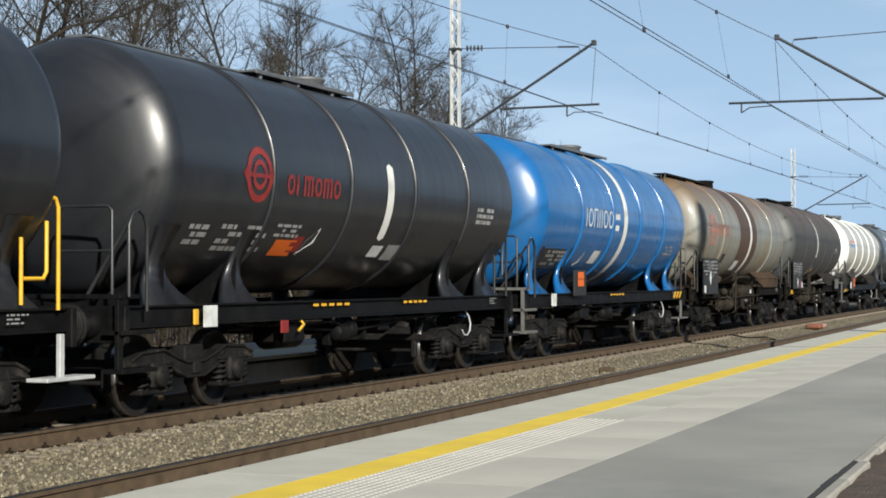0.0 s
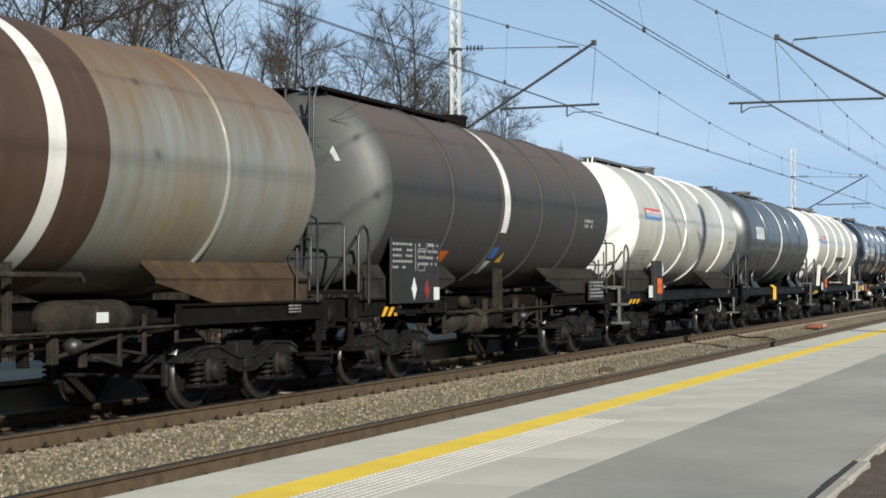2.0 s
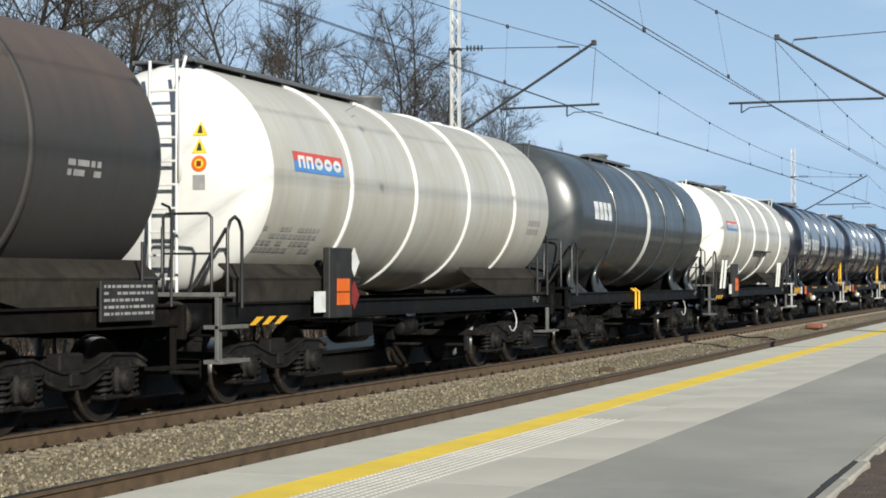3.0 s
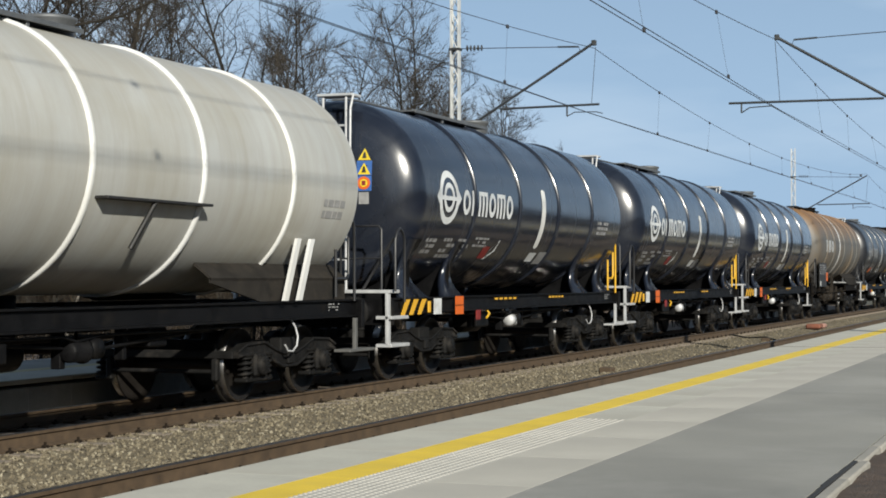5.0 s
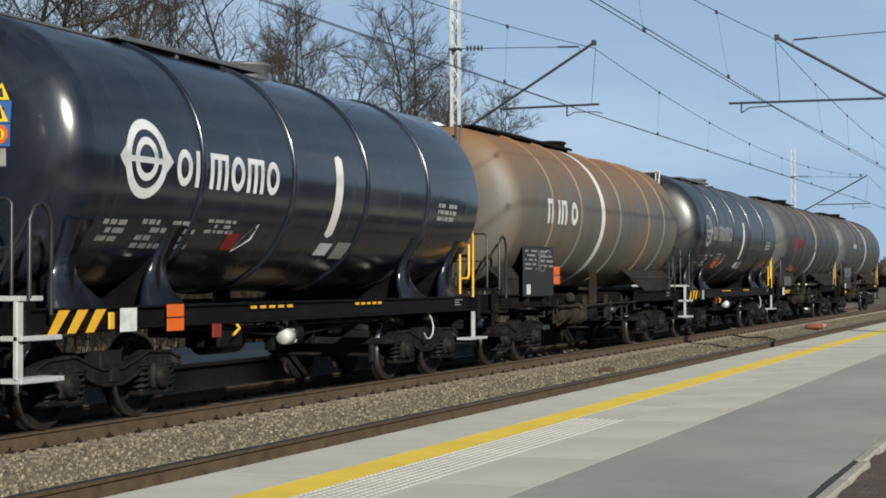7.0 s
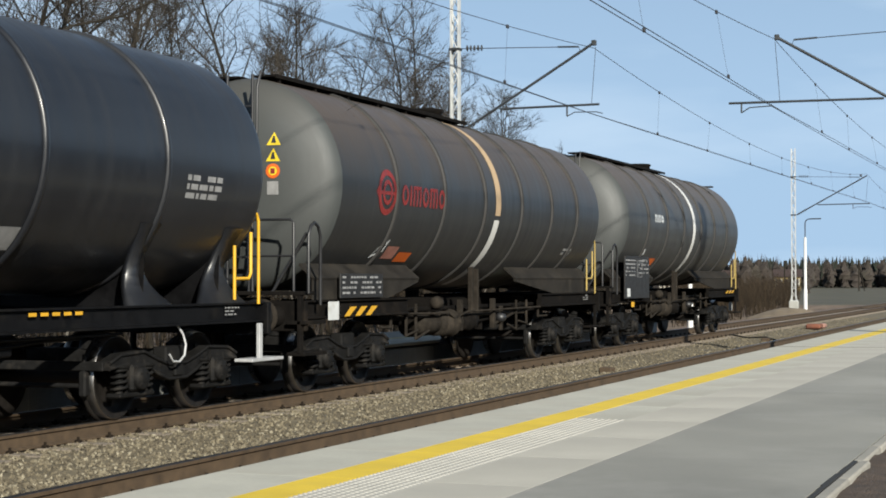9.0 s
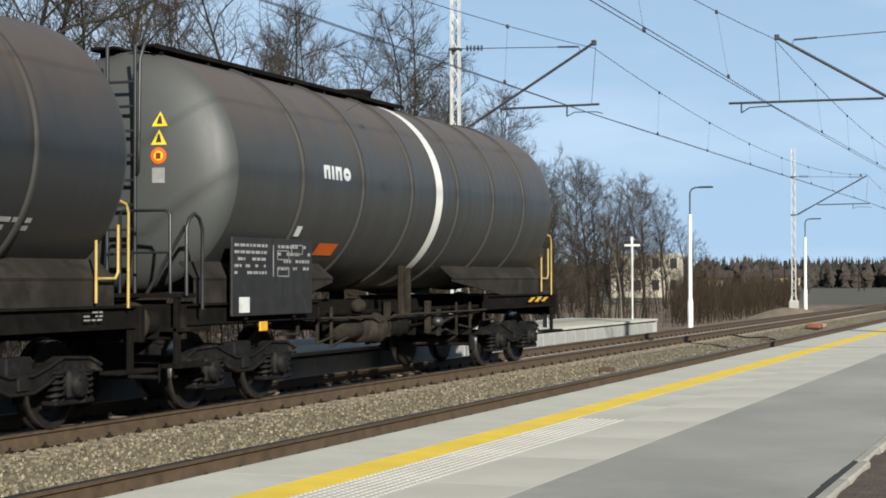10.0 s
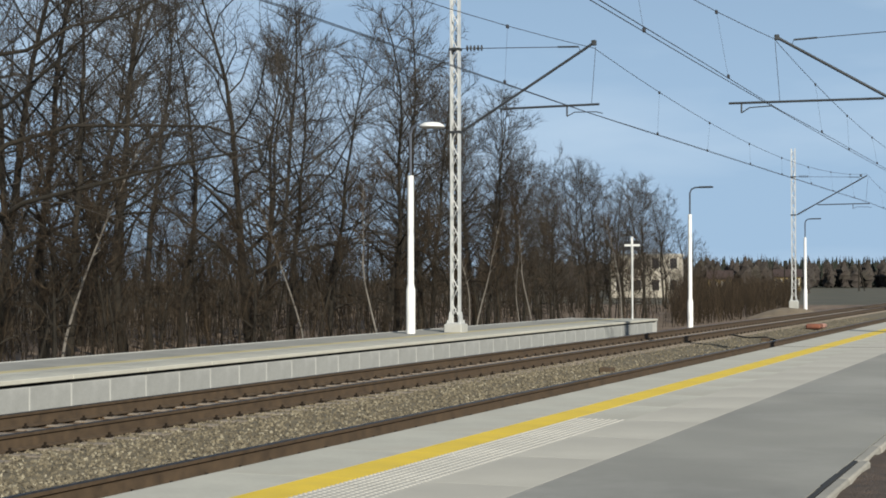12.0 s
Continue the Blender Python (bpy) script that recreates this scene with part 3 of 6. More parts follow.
def patch(spec, y0, y1, a0, a1, ms=None):
    """A thin painted panel that follows the tank's curve."""
    ms = ms or Mesh()
    n = max(1, int(abs(a1 - a0) / 4))
    vs, fs = [], []
    for i in range(n + 1):
        a = a0 + (a1 - a0) * i / n
        vs += [wrap(spec, y0, a), wrap(spec, y1, a)]
    fs = [(2 * i, 2 * i + 1, 2 * i + 3, 2 * i + 2) for i in range(n)]
    return ms.add(vs, fs, True)


def zangle(spec, z):
    return math.degrees(math.asin(max(-1, min(1, (z - spec["zc"]) / spec["r"]))))


def zpatch(spec, y0, y1, z0, z1, ms=None):
    return patch(spec, y0, y1, zangle(spec, z0), zangle(spec, z1), ms)


def ring(spec, yc, zc, r0, r1, n=40, ms=None):
    ms = ms or Mesh()
    vs, fs = [], []
    for i in range(n):
        t = 2 * math.pi * i / n
        for r in (r0, r1):
            vs.append(wrap(spec, yc + r * math.cos(t), zangle(spec, zc) + math.degrees(r * math.sin(t) / spec["r"])))
    fs = [(2 * i, 2 * i + 1, (2 * i + 3) % (2 * n), (2 * i + 2) % (2 * n)) for i in range(n)]
    return ms.add(vs, fs, True)


def poly_decal(spec, pts, ms=None):
    ms = ms or Mesh()
    return ms.add([wrap(spec, y, zangle(spec, z)) for y, z in pts], [tuple(range(len(pts)))])


def bars(spec, y0, y1, z0, z1, rows, seed, ms=None, fill=0.75):
    """Unreadable small writing as plain bars."""
    ms = ms or Mesh()
    rng = random.Random(seed)
    hz = (z1 - z0) / rows
    for i in range(rows):
        y = y0
        while y < y1 - 0.04:
            w = min(rng.uniform(0.06, 0.22), y1 - y)
            if rng.random() < fill:
                zpatch(spec, y, y + w, z1 - (i + 0.75) * hz, z1 - (i + 0.12) * hz, ms)
            y += w + 0.035
    return ms


def flat_bars(x, y0, y1, z0, z1, rows, seed, fill=0.8):
    ms = Mesh()
    rng = random.Random(seed)
    hz = (z1 - z0) / rows
    for i in range(rows):
        y = y0
        while y < y1 - 0.03:
            w = min(rng.uniform(0.03, 0.13), y1 - y)
            if rng.random() < fill:
                ms.box(x, x + 0.003, y, y + w, z1 - (i + 0.62) * hz, z1 - (i + 0.2) * hz, 0.0005)
            y += w + 0.03
    return ms


DOME_POW = 0.76


def tank_profile(spec):
    y0, y1, r = spec["t0"], spec["t1"], spec["r"]
    k = spec.get("dome", 0.5)
    pts = []
    for i in range(17):
        t = math.pi / 2 * i / 16
        pts.append((y0 - k * math.cos(t), max(0.001, r * math.sin(t) ** DOME_POW)))
    back = [(y1 + (y0 - a), b) for a, b in reversed(pts)]
    mid = [(y0 + (y1 - y0) * i / 8, r) for i in range(1, 8)]
    return pts + mid + back


def tank_wagon(spec, wheels):
    P, L0, L1 = spec["P"], -1.02, spec["P"] + 1.8 + 1.02        # headstocks; buffers reach 0.43 further
    r, zc = spec["r"], spec["zc"]
    skin, old = spec["skin"], spec.get("old", False)
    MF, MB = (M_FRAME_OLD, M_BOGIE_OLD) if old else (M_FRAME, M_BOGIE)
    w = thing("tank_wagon", spec["label"], "rail wagon", "tank wagons of the passing train")
    prof = tank_profile(spec)
    # the sun on the ends is put into their colour, as a paler skin
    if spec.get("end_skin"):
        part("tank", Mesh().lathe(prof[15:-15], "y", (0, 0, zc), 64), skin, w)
        part("tank_end", Mesh().lathe(prof[:16], "y", (0, 0, zc), 64), spec["end_skin"], w, "dished tank end coloured paler for the sun on it")
        part("tank_end", Mesh().lathe(prof[-16:], "y", (0, 0, zc), 64), spec["end_skin"], w, "dished tank end coloured paler for the sun on it")
    else:
        part("tank", Mesh().lathe(prof, "y", (0, 0, zc), 64), skin, w)
    for y in spec["ribs"]:
        ms = Mesh().lathe([(y - 0.045, r - 0.01), (y - 0.04, r + 0.02), (y - 0.02, r + 0.034), (y + 0.02, r + 0.034), (y + 0.04, r + 0.02), (y + 0.045, r - 0.01)], "y", (0, 0, zc), 64)
        part("rib", ms, spec.get("rib_skin", skin), w)
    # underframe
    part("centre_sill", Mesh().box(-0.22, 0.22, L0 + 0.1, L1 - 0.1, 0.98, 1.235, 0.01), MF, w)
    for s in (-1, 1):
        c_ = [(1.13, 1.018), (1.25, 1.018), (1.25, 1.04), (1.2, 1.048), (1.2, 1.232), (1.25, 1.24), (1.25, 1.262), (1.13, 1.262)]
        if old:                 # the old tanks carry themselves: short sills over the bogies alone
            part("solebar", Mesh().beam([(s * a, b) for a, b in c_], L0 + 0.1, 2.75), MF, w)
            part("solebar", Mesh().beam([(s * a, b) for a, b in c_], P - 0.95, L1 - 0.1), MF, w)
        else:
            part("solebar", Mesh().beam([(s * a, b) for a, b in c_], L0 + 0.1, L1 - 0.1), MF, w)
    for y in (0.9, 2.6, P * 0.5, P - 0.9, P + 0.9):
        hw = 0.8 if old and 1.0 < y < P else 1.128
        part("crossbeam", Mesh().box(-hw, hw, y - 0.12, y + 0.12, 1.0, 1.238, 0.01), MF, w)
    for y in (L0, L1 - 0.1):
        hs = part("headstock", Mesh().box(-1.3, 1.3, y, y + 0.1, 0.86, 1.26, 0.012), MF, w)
        sgn = -1 if y == L0 else 1
        for s in (-1, 1):
            yb = L0 if sgn < 0 else L1
            bf = Mesh().lathe([(0, 0.14), (sgn * 0.1, 0.13), (sgn * 0.12, 0.095), (sgn * 0.3, 0.095), (sgn * 0.3, 0.075), (sgn * 0.4, 0.075)], "y", (s * 0.875, yb, 1.06), 20)
            b = part("buffer", bf, MF, w)
            part("buffer_head", Mesh().lathe([(sgn * 0.39, 0.0001), (sgn * 0.39, 0.21), (sgn * 0.41, 0.235), (sgn * 0.43, 0.2), (sgn * 0.435, 0.0001)], "y", (s * 0.875, yb, 1.06), 24), MB, b)
        hook = Mesh()
        yb = L0 if sgn < 0 else L1
        hook.tube([(0, yb, 1.02), (0, yb + sgn * 0.25, 1.02), (0, yb + sgn * 0.36, 0.97), (0, yb + sgn * 0.42, 0.9)], 0.045, 8)
        hook.tube([(0.35, yb, 0.95), (0.35, yb + sgn * 0.15, 0.85), (0.32, yb + sgn * 0.3, 0.6), (0.2, yb + sgn * 0.42, 0.6)], 0.025, 6)
        part("coupling", hook, MF, w)
    # saddles that carry the tank over the bogies
    for yc in (0.9, P + 0.9):
        saddle(w, spec, yc, MF)
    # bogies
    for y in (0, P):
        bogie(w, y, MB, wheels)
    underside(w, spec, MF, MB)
    end_platform(w, spec, L0, L1, MF)
    top_walkway(w, spec)
    spec["decals"](w, spec)
    return w


def saddle(w, spec, yc, MF):
    """Curved plates that flare down from the tank to the underframe."""
    r, zc = spec["r"], spec["zc"]
    skin = spec["skin"] if spec.get("saddle", "flare") == "flare" else MF
    if spec.get("saddle", "flare") == "flare":
        for d in (-0.95, 0.95):
            for s in (-1, 1):
                ms = Mesh()
                vs, n = [], 9
                for i in range(n):
                    t = i / (n - 1)
                    a = radians(-28 - 24 * (1 - (1 - t) ** 2) * 0.9)
                    z = zc + (r + 0.012) * math.sin(a)
                    z = z * (1 - t ** 2.2) + 1.262 * t ** 2.2
                    x = (r + 0.012) * math.cos(a) * (1 - t ** 3) + 1.23 * t ** 3
                    wd = 0.07 + 0.14 * (1 - t) ** 3 + (0.46 if (d < 0) == (yc < 3) else 0.36) * t ** 2.6
                    off = d + (0.12 if d > 0 else -0.12) * (t ** 2) * -1
                    vs += [(s * x, yc + off - wd, z), (s * x, yc + off + wd, z)]
                inner = [(x * 0.93 - 0, y, z - 0.015) for x, y, z in vs]
                fs = [(2 * i, 2 * i + 1, 2 * i + 3, 2 * i + 2) for i in range(n - 1)]
                m_ = 2 * n
                fs += [(m_ + a, m_ + b, m_ + c, m_ + d_) for a, b, c, d_ in fs]
                fs += [(2 * i, 2 * i + 2, m_ + 2 * i + 2, m_ + 2 * i) for i in range(n - 1)] + [(2 * i + 1, 2 * i + 3, m_ + 2 * i + 3, m_ + 2 * i + 1) for i in range(n - 1)]
                ms.add(vs + inner, fs, True)
                part("saddle", ms, skin, w)
        # cross web under the tank
        for d in (-0.85, 0.85):
            web = Mesh()
            pts = []
            for i in range(13):
                a = radians(-142 + 104 * i / 12)
                pts.append(((r - 0.01) * math.cos(a), zc + (r - 0.01) * math.sin(a)))
            n = len(pts)
            vs = [(x, yc + d, z) for x, z in pts] + [(x * 0.98, yc + d, 1.24) for x, z in pts]
            web.add(vs, [(i, i + 1, n + i + 1, n + i) for i in range(n - 1)])
            part("saddle_web", web, MF, w)
    else:
        # a long cradle whose lower edge rises towards the middle of the wagon
        inward = 1 if yc < 3 else -1
        for s in (-1, 1):
            ms = Mesh()
            reach = spec.get("reach", 2.35) if inward < 0 else 2.3
            ye, yi, yi2 = yc - inward * 1.45, yc + inward * 1.1, yc + inward * reach
            zt = 1.56
            pts = [(ye, 1.266), (ye, zt), (yi2, zt), (yi2, zt - 0.06), (yi, 1.266)]
            ms.prism(pts, 1.17, 1.2) if s > 0 else ms.prism(pts, -1.2, -1.17)
            # sloping top plate from the tank's flank to the outer lip
            a = radians(-48)
            xa, za = r * math.cos(a), zc + r * math.sin(a)
            vs = [(s * xa, ye, za), (s * xa, yi2, za), (s * 1.215, yi2, zt), (s * 1.215, ye, zt)]
            ms.add(vs + [(x_ * 0.99, y_, z_ - 0.03) for x_, y_, z_ in vs], [(0, 1, 2, 3), (4, 5, 6, 7), (0, 3, 7, 4), (1, 2, 6, 5), (2, 3, 7, 6)])
            part("cradle", ms, spec.get("cradle_skin", M_CRADLE), w)


def underside(w, spec, MF, MB):
    P = spec["P"]
    yc = P * 0.5 + 0.9
    ms = Mesh()
    ms.lathe([(-0.5, 0.0001), (-0.48, 0.14), (-0.42, 0.18), (0.42, 0.18), (0.48, 0.14), (0.5, 0.0001)], "y", (0.55, yc - 1.3, 0.78), 18)
    part("air_reservoir", ms, MF, w)
    bc = Mesh().lathe([(-0.3, 0.0001), (-0.3, 0.09), (-0.27, 0.115), (-0.05, 0.115), (-0.04, 0.135), (0.0, 0.135), (0.01, 0.085), (0.2, 0.085), (0.21, 0.1), (0.27, 0.1), (0.28, 0.05), (0.3, 0.0001)], "y", (1.05, yc - 0.3, 0.8), 18)
    if spec.get("bright"):
        bc = Mesh().lathe([(-0.24, 0.0001), (-0.24, 0.09), (-0.2, 0.11), (-0.06, 0.11), (-0.05, 0.06), (0.0, 0.06), (0.01, 0.1), (0.15, 0.1), (0.16, 0.065), (0.25, 0.055), (0.25, 0.0001)], "y", (1.08, yc - 0.3, 0.8), 20)
        bc.tube([(1.08, yc - 0.42, 0.9), (1.08, yc - 0.42, 1.0)], 0.02, 6)
        bc.tube([(1.12, yc - 0.22, 0.9), (1.12, yc - 0.16, 0.96), (1.0, yc - 0.1, 1.0)], 0.014, 6)
    part("brake_cylinder", bc, MF if not spec.get("bright") else M_STEP, w, "pale metal brake cylinder" if spec.get("bright") else "")
    rig = Mesh()
    rig.tube([(0.75, 2.2, 0.92), (0.75, P - 0.6, 0.92)], 0.035, 6)
    rig.tube([(-0.75, 2.2, 0.92), (-0.75, P - 0.6, 0.92)], 0.035, 6)
    rig.tube([(1.0, 2.0, 1.0), (1.0, yc, 0.8), (1.0, P - 0.3, 1.0)], 0.022, 6)
    rig.box(0.85, 0.97, yc - 0.6, yc - 0.5, 0.62, 1.02, 0.01)
    rig.box(0.85, 0.97, yc + 0.6, yc + 0.68, 0.66, 1.02, 0.01)
    rig.box(0.7, 1.05, yc - 2.4, yc - 1.95, 0.72, 1.0, 0.02)
    rig.box(0.7, 1.0, yc + 1.1, yc + 1.5, 0.78, 1.0, 0.02)
    part("brake_gear", rig, MF, w)
    if spec.get("old"):
        tk = Mesh().lathe([(-0.42, 0.0001), (-0.4, 0.12), (-0.35, 0.15), (0.35, 0.15), (0.4, 0.12), (0.42, 0.0001)], "y", (0.98, yc - 2.0, 0.82), 16)
        part("air_reservoir", tk, MB, w)
        part("distributor", Mesh().box(0.85, 1.1, yc - 1.35, yc - 1.05, 0.66, 1.0, 0.03).tube([(0.97, yc - 1.2, 0.66), (0.97, yc - 1.2, 0.58)], 0.05, 8), MB, w)
        for k, yy in enumerate((yc - 0.75, yc + 0.9)):
            hg = Mesh().box(1.04, 1.12, yy - 0.06, yy + 0.06, 0.68, 1.2, 0.01)
            hg.tube([(1.08, yy, 0.74), (1.08, yy + (1.6 if k else -1.4), 1.0)], 0.028, 6)
            part("hanger", hg, MB, w)
        part("brake_rod", Mesh().tube([(1.06, yc - 3.2, 0.95), (1.06, yc + 2.8, 0.93)], 0.03, 8), MB, w)
        part("brake_lever", Mesh().box(0.98, 1.03, yc + 1.5, yc + 1.62, 0.62, 1.06, 0.01), MB, w)
        part("tank_bracket", Mesh().box(0.98, 1.06, yc - 0.1, yc + 0.0, 0.84, 1.75, 0.01).tube([(1.03, yc - 0.06, 1.05), (1.0, yc + 0.5, 0.92)], 0.03, 6), MB, w)
        part("brake_cylinder", Mesh().lathe([(-0.36, 0.0001), (-0.36, 0.16), (-0.33, 0.2), (0.3, 0.2), (0.32, 0.23), (0.36, 0.23), (0.37, 0.1), (0.62, 0.09), (0.66, 0.13), (0.74, 0.13), (0.75, 0.0001)], "y", (0.98, yc - 1.35, 0.82), 20), MB, w)
        part("gear_beam", Mesh().box(0.9, 0.99, 2.5, P - 0.7, 1.04, 1.1, 0.01), MF, w)
        part("hand_valve", Mesh().lathe([(-0.12, 0.0001), (-0.12, 0.08), (0.0, 0.11), (0.12, 0.08), (0.12, 0.0001)], "y", (1.06, yc - 1.75, 1.16), 12), MB, w)
        # pull rods, levers and pipe runs hanging below the sill
        for k, (yy, dz) in enumerate(((2.3, 0.1), (2.9, 0.24), (P - 1.6, 0.2), (P - 0.9, 0.08), (yc + 2.1, 0.3), (yc - 2.8, 0.3))):
            lv = Mesh().box(1.1, 1.13, yy - 0.035, yy + 0.035, 0.9 - dz, 1.16, 0.008)
            lv.tube([(1.12, yy, 0.92 - dz), (1.12, yy + (0.55 if k % 2 else -0.5), 0.88 - dz * 0.5)], 0.02, 6)
            part("hanger", lv, MB, w)
        part("brake_pipe", Mesh().tube([(1.17, 2.4, 1.02), (1.17, yc - 1.5, 0.99), (1.15, yc - 1.2, 0.9), (1.17, yc - 0.6, 1.0), (1.17, P - 0.3, 1.02)], 0.02, 6), MB, w)
        part("release_valve", Mesh().lathe([(-0.09, 0.0001), (-0.09, 0.07), (0.0, 0.09), (0.09, 0.06), (0.09, 0.0001)], "x", (1.12, yc + 1.2, 0.86), 12), M_BLACKRAIL, w)
        part("tank_bracket", Mesh().box(0.98, 1.06, yc + 0.18, yc + 0.26, 0.84, 1.72, 0.01), MB, w)
    else:
        part("equipment_box", Mesh().box(0.8, 1.12, yc - 2.3, yc - 1.7, 0.72, 0.98, 0.02), MF, w)
        part("brake_pipe", Mesh().tube([(1.14, 2.6, 0.96), (1.14, yc - 0.8, 0.96), (1.1, yc - 0.5, 0.9), (1.14, yc - 0.1, 0.96), (1.14, P - 0.4, 0.96)], 0.018, 6), MF, w)
        part("hose", Mesh().tube([(1.16, P + 0.72, 1.04), (1.2, P + 0.8, 0.92), (1.22, P + 0.83, 0.8), (1.22, P + 0.8, 0.68), (1.21, P + 0.7, 0.61), (1.2, P + 0.58, 0.62), (1.19, P + 0.52, 0.7)], 0.014, 6), M_STEP, w, "pale brake hose")
    out = Mesh()
    out.tube([(0, yc - 0.2, spec["zc"] - spec["r"] + 0.02), (0, yc - 0.2, 0.85)], 0.12, 12)
    out.tube([(-1.1, yc - 0.2, 0.82), (1.1, yc - 0.2, 0.82)], 0.075, 10)
    out.lathe([(1.1, 0.11), (1.18, 0.11), (1.18, 0.0001)], "x", (0, yc - 0.2, 0.82), 14)
    out.tube([(0.9, yc - 0.2, 0.85), (0.9, yc - 0.2, 1.0), (1.05, yc - 0.35, 1.05)], 0.02, 6)
    part("outlet_pipe", out, MF, w)


def end_platform(w, spec, L0, L1, MF):
    """Open brakeman's end with deck, rails, ladder and steps at the leading end."""
    r, zc = spec["r"], spec["zc"]
    rail_m = spec.get("rail_skin", M_BLACKRAIL)
    deck = Mesh().box(-1.3, 1.3, L0 - 0.1, L0 + 0.3, 1.335, 1.385, 0.005)
    part("deck", deck, spec.get("step_skin", MF), w, "")
    for x in (-1.36, 1.36):
        hr = Mesh()
        hr.tube([(x, L0 - 0.02, 1.36), (x, L0 - 0.02, 2.12), (x, L0 + 0.05, 2.24), (x, L0 + 0.16, 2.29), (x, L0 + 0.27, 2.24), (x, L0 + 0.34, 2.12), (x, L0 + 0.34, 1.2)], 0.022, 8)
        part("handrail", hr, rail_m, w)
    hr = Mesh()
    hr.tube([(-1.25, L0 + 0.03, 2.3), (-0.5, L0 + 0.03, 2.3), (-0.46, L0 + 0.03, 1.38)], 0.018, 6)
    part("end_rail", hr, rail_m, w)
    hr = Mesh()
    hr.tube([(1.12, L0 + 0.03, 1.38), (1.12, L0 + 0.03, 2.28), (1.07, L0 + 0.03, 2.33), (0.5, L0 + 0.03, 2.33), (0.46, L0 + 0.03, 2.28), (0.46, L0 + 0.03, 1.38)], 0.019, 6)
    hr.tube([(1.12, L0 + 0.03, 1.85), (0.46, L0 + 0.03, 1.85)], 0.016, 6)
    hr.tube([(0.8, L0 + 0.06, 1.38), (1.3, L0 + 0.06, 2.15)], 0.022, 6)
    part("end_rail", hr, rail_m, w)
    # ladder up the tank's end, with hooped top
    lad = Mesh()
    yl = spec["t0"] - spec.get("dome", 0.5) - 0.12
    for x in (0.02, 0.4):
        lad.tube([(x, yl, 1.38), (x, yl, zc + r - 0.02)], 0.022, 6)
    z = 1.55
    while z < zc + r - 0.2:
        lad.box(0.02, 0.4, yl - 0.02, yl + 0.02, z - 0.015, z + 0.015, 0.004)
        z += 0.29
    if spec.get("ladder", True):
        ld = part("ladder", lad, spec.get("ladder_skin", rail_m), w)
        if spec.get("bright"):
            part("ladder_head", Mesh().box(-0.08, 0.5, yl - 0.02, yl + 0.34, zc + r + 0.0, zc + r + 0.04, 0.006), spec.get("ladder_skin", rail_m), ld)
        sr = Mesh().tube([(0.5, yl + 0.05, zc + r + 0.02), (0.5, yl - 0.06, zc + r - 0.2), (0.5, yl - 0.08, zc + 0.2), (0.48, yl - 0.06, zc - 0.05), (0.42, yl, zc - 0.08)], 0.02, 8)
        part("side_rail", sr, spec.get("ladder_skin", rail_m), ld)
    # foot steps under the deck corner on both sides
    for s in (-1, 1):
        st = Mesh()
        x = s * 1.28
        st.box(min(x, x - s * 0.05), max(x, x - s * 0.05), L0 - 0.1, L0, 0.57, 1.335, 0.006)
        st.box(min(x + s * 0.05, x - s * 0.2), max(x + s * 0.05, x - s * 0.2), L0 - 0.1, L0 + 0.62, 0.54, 0.59, 0.006)
        st.box(min(x + s * 0.05, x - s * 0.2), max(x + s * 0.05, x - s * 0.2), L0 - 0.1, L0 + 0.58, 0.95, 1.0, 0.006)
        part("foot_step", st, spec.get("step_skin", MF), w)
    # rear end: step and grab rail
    for s in (-1, 1):
        st = Mesh()
        x = s * 1.27
        st.box(min(x, x - s * 0.05), max(x, x - s * 0.05), L1 - 0.26, L1 - 0.18, 0.56, 1.0, 0.006)
        st.box(min(x + s * 0.05, x - s * 0.2), max(x + s * 0.05, x - s * 0.2), L1 - 0.55, L1 + 0.3, 0.53, 0.57, 0.006)
        part("rear_step", st, spec.get("step_skin", MF), w)
        gr = Mesh()
        yel = spec.get("yellow", False)
        tk_ = 0.017 if spec.get("old") else 0.022
        gr.tube([(x, L1 - 0.3, 1.24), (x, L1 - 0.3, 2.26), (x, L1 - 0.35, 2.35), (x, L1 - 0.5, 2.38)], tk_, 6)
        gr.tube([(x, L1 - 0.5, 2.12), (x, L1 - 0.5, 1.62), (x, L1 - 0.56, 1.55), (x, L1 - 0.9, 1.55)], tk_, 6)
        gr.tube([(x, L1 - 0.92, 1.3), (x, L1 - 0.92, 1.95)], tk_, 6)
        part("grab_rail", gr, (M_YELOLD if spec.get("old") else M_YEL) if yel else rail_m, w, "yellow grab rail" if yel else "")


